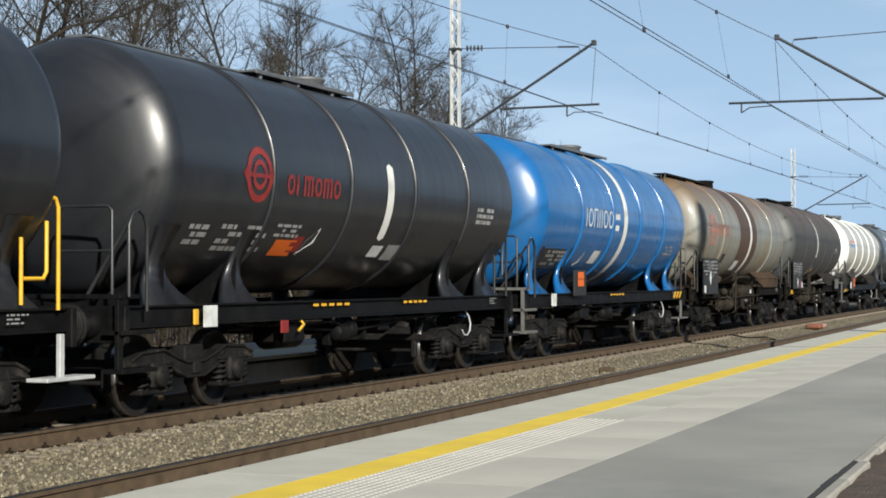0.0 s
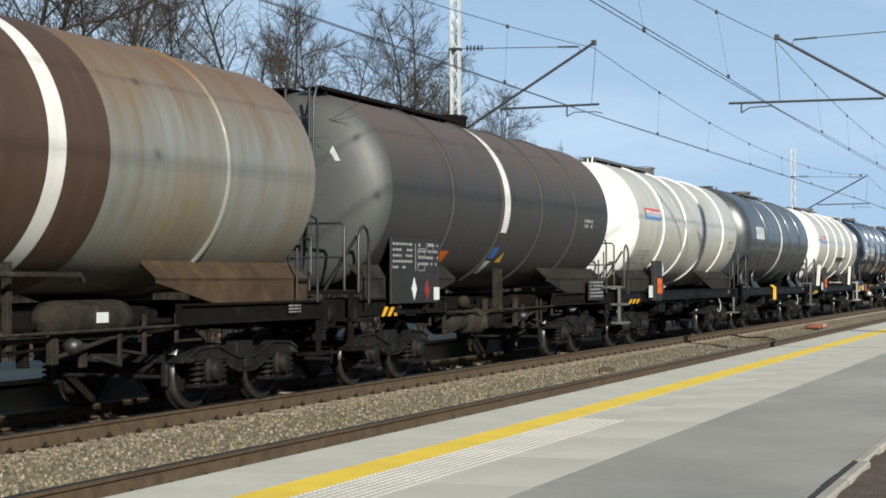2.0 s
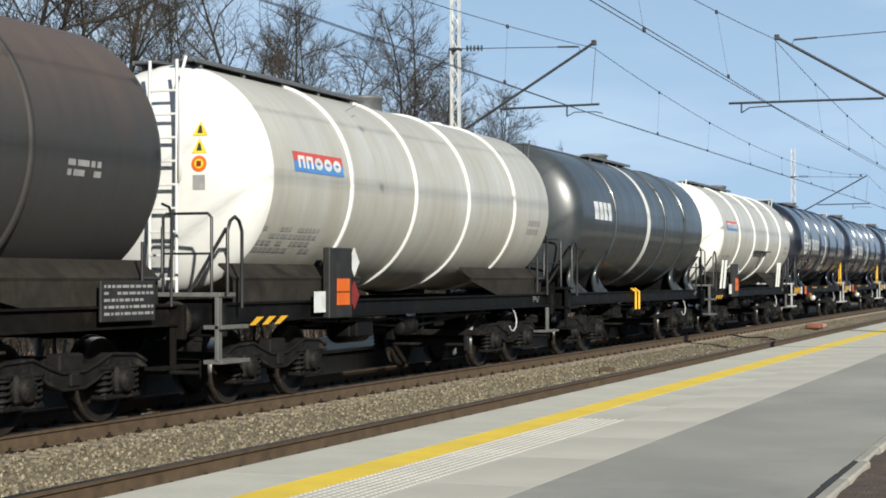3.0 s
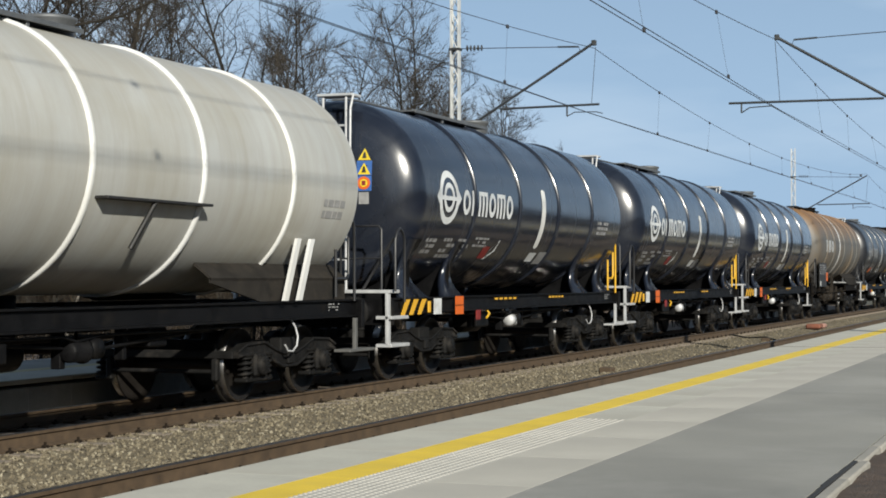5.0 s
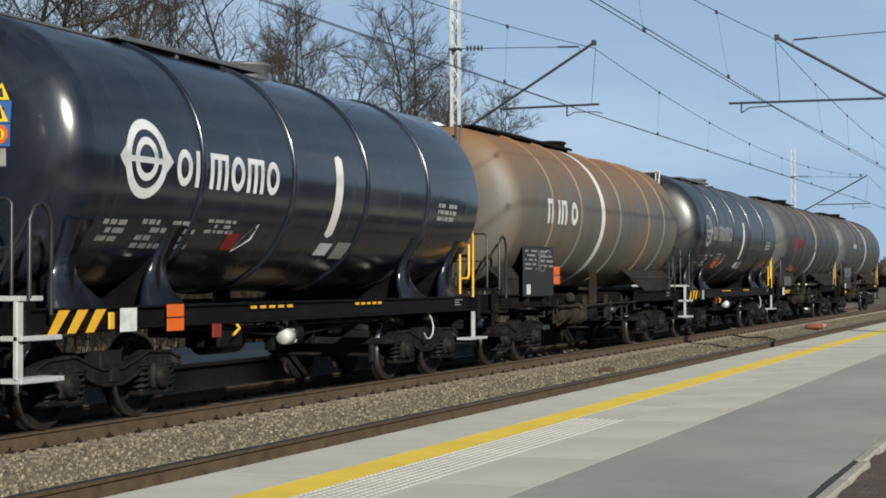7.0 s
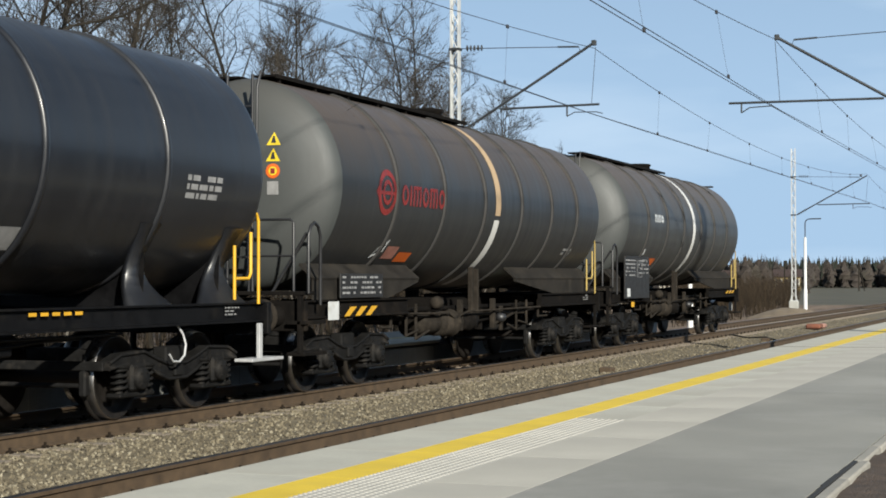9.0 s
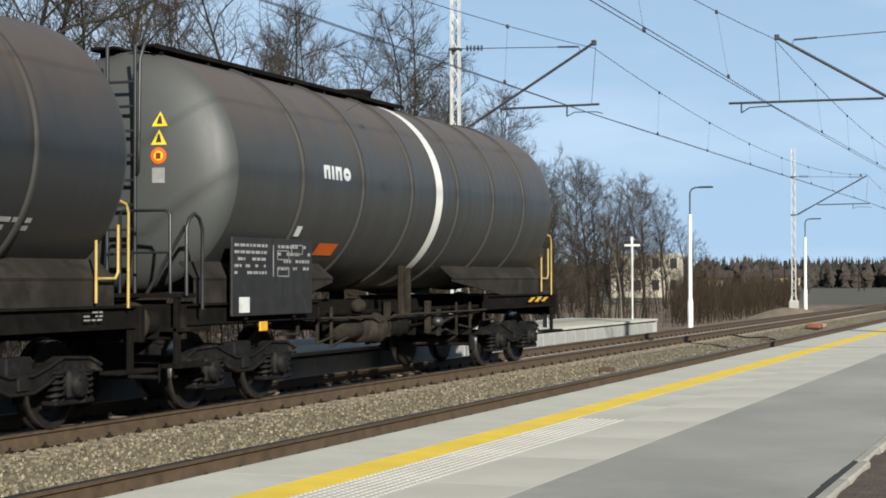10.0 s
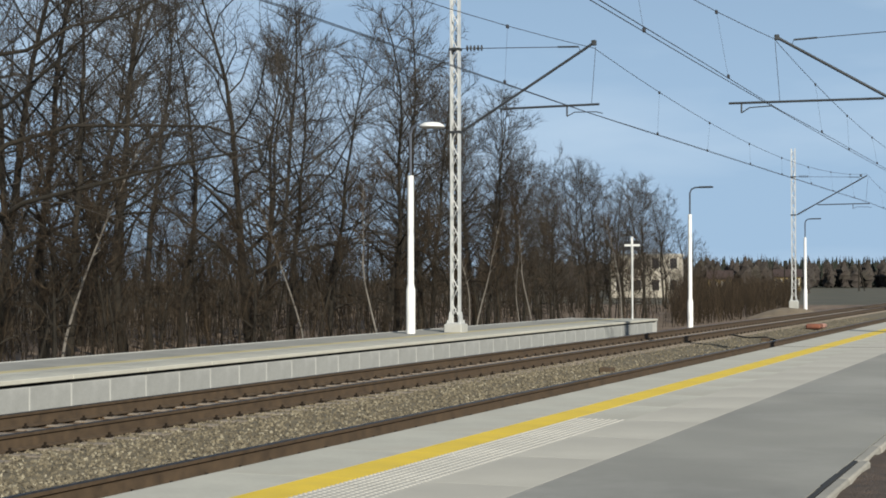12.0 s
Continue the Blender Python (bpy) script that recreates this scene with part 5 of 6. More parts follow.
def decals_brown(w, spec):
    zc = spec["zc"]
    part("brown_band", patch(spec, 4.75, 7.35, -80, 100), S_BAND, w, "dark brown painted band")
    s2 = dict(spec, r=spec["r"] + 0.005)
    stripe(w, s2, 6.4, 0.3, -75, 100)
    emblem(w, spec, 0.95, zc + 0.02, 0.44, M_DFRED, "faded red round emblem")
    word_blocks(w, spec, 1.5, 3.15, zc - 0.12, zc + 0.2, "oiwho", M_DFRED, "faded red plain shape of the company name")
    part("black_label", zpatch(spec, 2.75, 3.15, zc - 0.85, zc - 0.6), M_BOARD, w)
    part("orange_label", zpatch(spec, 2.55, 3.0, zc - 1.0, zc - 0.9), M_ORANGE, w)
    part("white_label", zpatch(s2, 4.9, 5.5, zc - 1.05, zc - 0.78), M_DWHITE, w)
    board(w, 0.08, 2.05, 1.12, 2.1, 51)
    rv = part("air_reservoir", Mesh().lathe([(-0.8, 0.0001), (-0.78, 0.1), (-0.7, 0.17), (-0.55, 0.19), (0.55, 0.19), (0.7, 0.17), (0.78, 0.1), (0.8, 0.0001)], "y", (1.02, 7.55, 1.14), 24), M_BOGIE_OLD, w, "dusty brown air reservoir")
    part("data_plate", Mesh().box(1.212, 1.22, 7.5, 7.72, 1.09, 1.2, 0.002), M_DWHITE, rv, "white data plate")
    part("guard_rail", Mesh().tube([(1.24, 4.36, 1.12), (1.24, 5.3, 1.56), (1.24, 5.45, 1.59), (1.24, 7.15, 1.59), (1.24, 7.21, 1.52)], 0.03, 8), M_BOGIE_OLD, w)
    part("guard_post", Mesh().tube([(1.24, 5.06, 1.44), (1.24, 5.06, 0.6)], 0.028, 8), M_BOGIE_OLD, w)
    warning_signs(w, spec)
    common_marks(w, spec, 52)


def decals_dark(w, spec):
    zc = spec["zc"]
    stripe(w, spec, 5.1, 0.3, -20, 100)
    part("blue_label", zpatch(spec, 4.93, 5.28, 1.9, 2.1), M_DBLUE, w)
    part("white_label", zpatch(spec, 4.95, 5.25, 1.64, 1.86), M_DWHITE, w)
    poly = poly_decal(spec, [(5.5, 1.84), (5.8, 1.84), (5.65, 2.02)])
    part("yellow_label", poly, M_DYEL, w)
    part("orange_label", zpatch(spec, 2.42, 2.92, 1.82, 2.0), M_ORANGE, w)
    board(w, 0.16, 2.1, 1.18, 2.16, 61, True, True)
    hazard(w, 0.0, 0.7, 1.0, 1.14)
    tagged(part("rear_writing", bars(spec, 9.9, 10.5, zc - 0.3, zc - 0.1, 2, 63), M_DGREY, w), kind="stuff")
    rb = part("rear_board", Mesh().box(1.3, 1.33, spec["P"] + 1.0, spec["P"] + 2.08, 1.1, 1.53, 0.006), M_BOARD, w, "dark board with white writing")
    tagged(part("board_writing", flat_bars(1.331, spec["P"] + 1.0 + 0.06, spec["P"] + 2.08 - 0.05, 1.14, 1.5, 5, 66, 0.95), M_DGREY, rb), kind="stuff")
    tri = Mesh().add([(a, spec["t0"] - 0.44, b) for a, b in ((0.57, zc + 0.4), (0.81, zc + 0.4), (0.69, zc + 0.62))], [(0, 1, 2)])
    part("warning_triangle", tri, M_DWHITE, w, "small white triangle sticker")
    common_marks(w, spec, 64)


def decals_white(w, spec):
    zc = spec["zc"]
    n = spec.get("logo", 0.58)
    part("logo_plate", zpatch(spec, n, n + 1.5, zc + 0.24, zc + 0.36), M_LOGORED, w, "red upper half of a plain logo plate")
    part("logo_plate", zpatch(spec, n, n + 1.5, zc + 0.1, zc + 0.236), M_LOGOBLUE, w, "blue lower half of a plain logo plate")
    s2 = dict(spec, r=spec["r"] + 0.004)
    word_blocks(w, s2, n + 0.12, n + 1.42, zc + 0.15, zc + 0.31, "hhooo", M_DWHITE, "white plain shape of the logo plate")
    tagged(part("tank_writing", bars(spec, 0.0, 1.6, zc - 0.95, zc - 0.6, 4, 71), M_DGREY, w), kind="stuff")
    if spec.get("spill"):
        part("drip_tray", Mesh().box(spec["r"] * 0.93, spec["r"] + 0.09, 4.8, 7.0, zc - 0.45, zc - 0.42, 0.005), M_BOARD, w, "dark drip ledge")
        part("drip_strut", Mesh().tube([(spec["r"] + 0.06, 5.8, zc - 0.43), (spec["r"] * 0.9, 5.6, zc - 0.95)], 0.03, 6), M_BOARD, w)
        for y in (0.1, 0.55, 9.2, 9.6):
            ms = Mesh()
            ms.prism([(y, 1.27), (y + 0.12, 1.27), (y + 0.5, zc - 0.75), (y + 0.38, zc - 0.75)], 1.3, 1.34)
            part("strut", ms, S_WHITERIB, w, "white slanted support")
    b = part("sign_box", Mesh().box(1.26, 1.36, 1.81, 2.55, 1.02, 1.97, 0.01), M_BOARD, w, "black sign holder")
    part("orange_plate", Mesh().box(1.361, 1.375, 2.04, 2.44, 1.19, 1.36, 0.003), M_ORANGE, b, "orange hazard plate")
    part("orange_plate", Mesh().box(1.361, 1.375, 2.04, 2.44, 1.375, 1.55, 0.003), M_ORANGE, b, "orange hazard plate")
    for yy, zz, mm in ((2.74, 1.78, M_DWHITE), (2.74, 1.32, M_DRED)):
        part("diamond_sign", Mesh().prism([(yy - 0.17, zz), (yy, zz - 0.2), (yy + 0.17, zz), (yy, zz + 0.2)], 1.3, 1.31), mm, b)
    plate(w, 1.45, 1.79, 1.1, 1.38, M_DWHITE, "white data plate")
    hazard(w, -0.3, 0.7, 0.98, 1.08)
    tagged(part("rear_writing", bars(spec, 10.2, 10.9, zc - 0.5, zc - 0.2, 2, 73), M_DGREY, w), kind="stuff")
    warning_signs(w, spec, ground=False)
    common_marks(w, spec, 74)


def decals_slate(w, spec):
    zc = spec["zc"]
    stripe(w, spec, 4.85, 0.3, -80, 100)
    part("logo_block", zpatch(spec, 0.3, 1.6, zc - 0.05, zc + 0.32), M_DWHITE, w, "white block logo")
    s2 = dict(spec, r=spec["r"] + 0.004)
    for y in (0.62, 0.95, 1.28):
        part("logo_gap", zpatch(s2, y, y + 0.06, zc - 0.05, zc + 0.32), S_SLATE, w)
    part("red_label", zpatch(spec, 2.0, 2.3, zc - 1.1, zc - 0.9), M_DRED, w)
    part("valve_lever", Mesh().tube([(1.28, 4.3, 0.85), (1.28, 4.3, 1.25), (1.2, 4.2, 1.32)], 0.03, 6), M_YEL, w, "yellow lever")
    part("valve_lever", Mesh().tube([(1.28, 4.6, 0.85), (1.28, 4.6, 1.25), (1.2, 4.5, 1.32)], 0.03, 6), M_YEL, w, "yellow lever")
    common_marks(w, spec, 84)


def decals_rusty(w, spec):
    zc = spec["zc"]
    stripe(w, spec, 5.3, 0.26, -75, 100)
    word_blocks(w, spec, 1.45, 3.4, zc - 0.26, zc + 0.2, "h ih o", M_DWHITE, "white plain shape of the company name", 0.26)
    board(w, 0.36, 2.15, 1.22, 2.15, 91, False)
    plate(w, 2.22, 2.58, 1.44, 1.6, M_ORANGE, "orange hazard plate", 1.33)
    plate(w, 2.22, 2.58, 1.615, 1.78, M_ORANGE, "orange hazard plate", 1.33)
    common_marks(w, spec, 94)


def decals_grey(w, spec):
    zc = spec["zc"]
    stripe(w, spec, 6.2, 0.26, -72, -12)
    part("stripe", patch(spec, 6.08, 6.34, -9, 100), S_RUSTSTRIPE, w, "rust-stained upper half of the stripe")
    emblem(w, spec, 1.36, zc - 0.06, 0.33, M_EMRED, "red round emblem")
    word_blocks(w, spec, 1.9, 3.65, zc - 0.22, zc + 0.08, "oiwowo", M_EMRED, "red plain shape of the company name")
    part("orange_label", zpatch(spec, 2.5, 3.02, zc - 1.04, zc - 0.9), M_ORANGE, w)
    poly = poly_decal(spec, [(1.5, zc - 1.0), (1.85, zc - 0.9), (1.9, zc - 0.72), (1.6, zc - 0.85)])
    part("diamond_label", poly, M_DWHITE, w)
    part("red_label", zpatch(spec, 1.95, 2.4, zc - 1.0, zc - 0.82), M_DFRED, w)
    tagged(part("rear_writing", bars(spec, 10.6, 11.2, zc - 0.85, zc - 0.7, 2, 103), M_DGREY, w), kind="stuff")
    b = part("info_board", Mesh().box(1.26, 1.29, 0.12, 1.6, 1.28, 1.62, 0.006), M_BOARD, w, "dark board with white writing")
    tagged(part("board_writing", flat_bars(1.291, 0.18, 1.54, 1.31, 1.6, 4, 105), M_DGREY, b), kind="stuff")
    plate(w, -0.31, 0.02, 0.99, 1.24, M_DWHITE, "white data plate")
    hazard(w, 0.3, 1.4, 1.03, 1.16)
    warning_signs(w, spec, ground=False)
    common_marks(w, spec, 104)


def decals_last(w, spec):
    zc = spec["zc"]
    stripe(w, spec, 6.57, 0.28, -72, 100)
    word_blocks(w, spec, 2.37, 3.22, zc + 0.02, zc + 0.2, "hiho", M_DWHITE, "white plain shape of the company name", 0.3)
    board(w, 0.05, 2.25, 1.1, 2.05, 111, False)
    part("orange_label", zpatch(spec, 2.75, 3.35, zc - 0.98, zc - 0.82), M_ORANGE, w, "orange label")
    part("white_label", zpatch(spec, 1.85, 2.0, zc - 0.75, zc - 0.62), M_DWHITE, w)
    hazard(w, spec["P"] + 1.1, spec["P"] + 2.3, 1.12, 1.2, 1.26)
    part("hook_yellow", Mesh().box(1.262, 1.29, 0.9, 1.1, 0.9, 1.02, 0.02), M_DYEL, w, "yellow hook")
    part("tail_plate", Mesh().box(1.0, 1.1, spec["P"] + 1.8 + 1.03, spec["P"] + 1.8 + 1.05, 0.6, 1.0, 0.004), M_DWHITE, w, "white tail marker plate")
    warning_signs(w, spec, ground=False)
    common_marks(w, spec, 114)


R23 = [2.15, 4.5, 6.82, 9.12]
ANTH = dict(P=9.1, r=1.47, zc=2.85, t0=-0.05, t1=11.3, ribs=R23, skin=S_BLACK, decals=decals_anthracite, yellow=True, step_skin=M_STEP, bright=True, ladder_skin=M_STEP, walk=(2.0, 5.6),
            label="glossy anthracite four-axle tank wagon with white round emblem")
WAGONS = [
    (2.4, dict(ANTH, skin=S_BLACK_DULL, label="dull black four-axle tank wagon with yellow grab rail", em=M_EMRED, em_label="dark red", oplate=False)),
    (16.23, dict(ANTH, P=9.02, skin=S_BLACK_DULL, em=M_EMRED, em_label="dark red", oplate=False, bright=False, signs=False, ladder=False, logo_at=(1.75, 0.34, 2.5, 4.1, -0.24, 0.02), step_skin=M_FRAME, ladder_skin=M_BLACKRAIL, yellow=False, walk=(3.6, 6.8), label="dull black four-axle tank wagon with dark red emblem")),
    (29.83, dict(P=9.15, r=1.47, zc=2.85, t0=-0.1, t1=11.2, ribs=R23, skin=S_BLUE, decals=decals_blue, walk=(3.3, 7.6), ladder=False, step_skin=M_STEPOLD, label="blue four-axle tank wagon with white stripe")),
    (43.7, dict(P=10.2, r=1.47, zc=2.85, t0=-0.05, t1=12.2, ribs=[2.35, 9.9], skin=S_BROWN, cradle_skin=M_CRADLE_RUST, decals=decals_brown, old=True, saddle="cradle", walk=(-0.4, 5.2), walk_skin=M_FRAME_OLD, label="rust-stained grey tank wagon with brown band and white stripe")),
    (58.6, dict(P=9.7, r=1.47, zc=2.85, t0=0.0, t1=11.6, ribs=[2.45, 4.85, 7.08, 9.28], skin=S_DARKBR, end_skin=S_GREYLITEND, rib_skin=S_RIB, decals=decals_dark, old=True, saddle="cradle", walk=(-0.3, 5.6), walk_skin=M_FRAME_OLD, label="dusty brown-grey tank wagon with white stripe")),
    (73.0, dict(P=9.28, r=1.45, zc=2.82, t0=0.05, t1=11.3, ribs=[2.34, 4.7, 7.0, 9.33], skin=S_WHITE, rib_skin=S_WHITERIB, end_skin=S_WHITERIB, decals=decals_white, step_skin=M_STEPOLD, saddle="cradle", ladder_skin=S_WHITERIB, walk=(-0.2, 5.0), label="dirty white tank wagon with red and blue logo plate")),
    (87.18, dict(P=8.82, r=1.46, zc=2.82, t0=-0.5, t1=10.6, ribs=[2.0, 6.5, 8.6], skin=S_SLATE, decals=decals_slate, walk=(3.4, 7.0), label="slate grey tank wagon with white stripe and block logo")),
    (100.7, dict(P=9.0, r=1.45, zc=2.82, t0=0.05, t1=11.2, ribs=[2.3, 4.65, 6.95, 9.25], skin=S_WHITE, rib_skin=S_WHITERIB, end_skin=S_WHITERIB, decals=decals_white, step_skin=M_STEPOLD, saddle="cradle", ladder_skin=S_WHITERIB, spill=True, logo=0.5, walk=(0.2, 6.0), label="dirty white tank wagon with dark spill stain and logo plate")),
    (114.53, ANTH),
    (128.1, ANTH),
    (141.85, ANTH),
    (155.6, dict(P=10.1, r=1.47, zc=2.85, t0=0.0, t1=12.0, ribs=[1.8, 3.7, 6.7, 9.2, 10.7], skin=S_RUSTY, decals=decals_rusty, old=True, saddle="cradle", walk=(0.2, 6.4), walk_skin=M_FRAME_OLD, label="orange-rusted grey tank wagon with white stripe")),
    (170.5, dict(ANTH, skin=S_BLACK_DULL, em=M_DGREY, em_label="faded white", oplate=False, label="dark grey four-axle tank wagon with faded white emblem")),
    (184.4, dict(P=10.4, r=1.47, zc=2.85, t0=-0.15, t1=12.5, ribs=[1.72, 3.67, 5.56, 7.5, 9.29, 10.97], skin=S_GREY2, end_skin=S_GREYLITEND, rib_skin=S_RIB, decals=decals_grey, old=True, yellow=True, reach=3.4, saddle="cradle", walk=(-0.2, 7.4), walk_skin=M_FRAME_OLD, label="weathered dark grey tank wagon with red emblem and stripe")),
    (199.44, dict(P=10.5, r=1.47, zc=2.85, t0=0.05, t1=12.35, ribs=[1.75, 3.65, 5.45, 7.4, 9.1, 10.75], skin=S_GREY, end_skin=S_GREYLITEND, rib_skin=S_RIB, decals=decals_last, old=True, yellow=True, reach=3.5, saddle="cradle", walk=(-0.2, 7.6), walk_skin=M_FRAME_OLD, label="weathered grey tank wagon, last of the train")),
]
wheels_of_train, train = [], []
for y_at, spec_ in WAGONS:
    wagon = tank_wagon(spec_, wheels_of_train)
    train.append((wagon, y_at))


# ---- overhead line ----
MAST_Y = [SPAN + 48.9 * k for k in range(-1, 5)]


def make_mast(y, base_z):
    """Lattice mast of two channels with zigzag bracing on a concrete foot."""
    w = thing("catenary_mast", "light grey steel lattice catenary mast on a concrete foot", "mast", "catenary masts", at=pose(XM, y, base_z))
    part("foot", Mesh().box(-0.22, 0.22, -0.22, 0.22, -0.6, 0.14, 0.02), M_CONC, w, "pale concrete foot")
    part("base_plate", Mesh().box(-0.18, 0.18, -0.16, 0.16, 0.14, 0.17, 0.008), M_GALV, w)
    for s in (-1, 1):
        part("gusset", Mesh().prism([(-0.15, 0.17), (0.15, 0.17), (0.075, 0.42), (-0.075, 0.42)], s * 0.125 - 0.008, s * 0.125 + 0.008), M_GALV, w)
        for d in (-0.13, 0.13):
            part("anchor_bolt", Mesh().tube([(s * 0.155, d, 0.17), (s * 0.155, d, 0.23)], 0.016, 6), M_GALV, w)
        ch = Mesh()
        x = s * 0.075
        out = [(x, -0.07), (x + s * 0.036, -0.07), (x + s * 0.036, 0.07), (x, 0.07), (x, 0.06), (x + s * 0.028, 0.06), (x + s * 0.028, -0.06), (x, -0.06)]
        ch.add([(a, b, z) for z in (0.17, 7.9) for a, b in out], [(i, (i + 1) % 8, 8 + (i + 1) % 8, 8 + i) for i in range(8)])
        part("mast_leg", ch, M_GALV, w)
    n = 24
    bar = Mesh().tube([(-0.08, -0.066, 0), (0.08, -0.066, 0.31)], 0.012, 5).data("lattice_bar")
    rab = Mesh().tube([(0.08, -0.066, 0), (-0.08, -0.066, 0.31)], 0.012, 5).data("lattice_bar_b")
    for i in range(n):
        part("lattice_bar", bar if i % 2 else rab, M_GALV, w, "", pose(0, 0, 0.35 + i * 0.31))
        part("lattice_bar", rab if i % 2 else bar, M_GALV, w, "", pose(0, 0.132, 0.35 + i * 0.31))
    return w


def insulator(ms, a, b, n=5):
    a, b = Vector(a), Vector(b)
    for i in range(n):
        p = a.lerp(b, (i + 0.5) / n)
        d = (b - a).normalized() * 0.02
        ms.tube([p - d, p, p + d], [0.03, 0.075, 0.03], 8)


def make_cantilever(y, xm, sx, z0, reach=1.0):
    """Support arm from the mast side xm; sx = +1 reaches towards +x."""
    w = thing("cantilever", "dark steel catenary support arm with insulators", "catenary arm", "catenary support arms", at=pose(xm, y, z0))

    def P(x, z):
        return (sx * x * reach, 0, z)
    part("strut", Mesh().tube([P(0.16, 4.99), P(3.36, 6.9)], 0.032, 8), M_ARM, w)
    part("tie", Mesh().tube([P(0.16, 6.93), P(3.0, 6.83), P(3.04, 6.72)], 0.01, 5), M_WIRE, w)
    part("tie_end", Mesh().tube([P(2.5, 6.85), P(3.0, 6.83)], 0.022, 6), M_ARM, w)
    far = sx > 0
    part("registration_tube", Mesh().tube([P(1.1, 5.48), P(3.48 if far else 4.42, 5.5)], 0.026, 8), M_ARM, w)
    ins = Mesh()
    insulator(ms=ins, a=P(0.2, 5.01), b=P(0.6, 5.25), n=4)
    part("insulator", ins, M_ARM, w)
    ins = Mesh()
    insulator(ms=ins, a=P(0.25, 6.94), b=P(0.7, 6.92), n=5)
    part("insulator", ins, M_ARM, w)
    st = Mesh()
    if far:
        st.tube([P(2.72, 5.5), P(2.72, 5.25)], 0.02, 6)
        st.tube([P(2.72, 5.25), P(2.9, 5.34), P(3.4, 5.33), P(3.56, 5.29)], 0.012, 6)
    else:
        st.tube([P(4.14, 5.5), P(4.14, 5.28)], 0.02, 6)
        st.tube([P(4.14, 5.28), P(3.96, 5.39), P(3.48, 5.41), P(3.33, 5.32)], 0.014, 6)
    part("steady_arm", st, M_ARM, w)
    part("hanger", Mesh().tube([P(3.4, 6.8), P(3.3, 5.5)], 0.006, 4), M_WIRE, w)
    part("clamp", Mesh().box(sx * 3.36 - 0.05, sx * 3.36 + 0.05, -0.05, 0.05, 6.84, 6.96, 0.01), M_ARM, w)
    for zb in (4.95, 6.89):
        part("bracket", Mesh().box(-0.14, 0.14, -0.09, 0.09, zb, zb + 0.06, 0.01), M_ARM, w)
    return w


def catenary_wires(xs, xm, half, zc, zm, sag, group):
    """Twin contact wire (x at each mast) and sagging messenger with droppers."""
    con = Mesh()
    for off in (-half, half):
        pts = []
        for k in range(len(MAST_Y) - 1):
            for i in range(12):
                t = i / 12
                # the pair closes up at the steady arms
                o = off * min(1.0, 0.25 + 5 * min(t, 1 - t))
                pts.append((xs[k] + (xs[k + 1] - xs[k]) * t + o, MAST_Y[k] + (MAST_Y[k + 1] - MAST_Y[k]) * t, zc))
        con.tube(pts, 0.0075, 5)
    w = whole("contact_wire", con, M_WIRE, "dark twin contact wire over the track", "overhead wire", group)
    mes = Mesh()
    pts, drops = [], []
    for k in range(len(MAST_Y) - 1):
        for i in range(17):
            t = i / 16
            x = xm[k] + (xm[k + 1] - xm[k]) * t
            y = MAST_Y[k] + (MAST_Y[k + 1] - MAST_Y[k]) * t
            z = zm - sag * 4 * t * (1 - t)
            if not pts or i:
                pts.append((x, y, z))
            if i in (2, 4, 6, 8, 10, 12, 14):
                drops.append((x, xs[k] + (xs[k + 1] - xs[k]) * t + (half if i % 4 else -half), y, z))
    mes.tube(pts, 0.0075, 5)
    whole("messenger_wire", mes, M_WIRE, "dark sagging carrier wire of the overhead line", "overhead wire", group)
    for x, xc, y, z in drops:
        part("dropper", Mesh().tube([(x, y, z), (xc, y, zc)], 0.0025, 4), M_WIRE, w)
        part("dropper_clamp", Mesh().box(x - 0.02, x + 0.02, y - 0.05, y + 0.05, z - 0.045, z + 0.025, 0.008), M_WIRE, w)
        part("contact_clamp", Mesh().box(xc - 0.02, xc + 0.02, y - 0.04, y + 0.04, zc - 0.01, zc + 0.06, 0.008), M_WIRE, w)


for k_, y_ in enumerate(MAST_Y):
    bz = FZ + 0.05 if y_ < FEND else 0.26
    make_mast(y_, bz)
    make_cantilever(y_, XM, 1, 0.0 if y_ < FEND else -0.2, 1.0 if y_ < FEND else 1.09)
    # the masts of the near track stand on the near platform, mirrored
    make_cantilever(y_, -2.79, -1, -0.1)
    pole_ = thing("catenary_mast", "light grey steel lattice catenary mast on the platform", "mast", "catenary masts", at=pose(-2.79, y_, PZ))
    part("mast_leg", Mesh().box(-0.16, 0.16, -0.1, 0.1, 0, 7.8, 0.01), M_GALV, pole_)
catenary_wires([-10.05, -10.4, -9.8, -10.3, -9.8, -10.3], [-10.2, -10.28, -10.0, -10.2, -10.0, -10.2], 0.03, 5.31, 6.78, 0.84, "overhead line of the far track")
catenary_wires([-5.6, -6.12, -6.15, -6.1, -6.15, -6.1], [-6.2, -6.22, -6.25, -6.2, -6.25, -6.2], 0.055, 5.22, 6.78, 0.75, "overhead line of the near track")


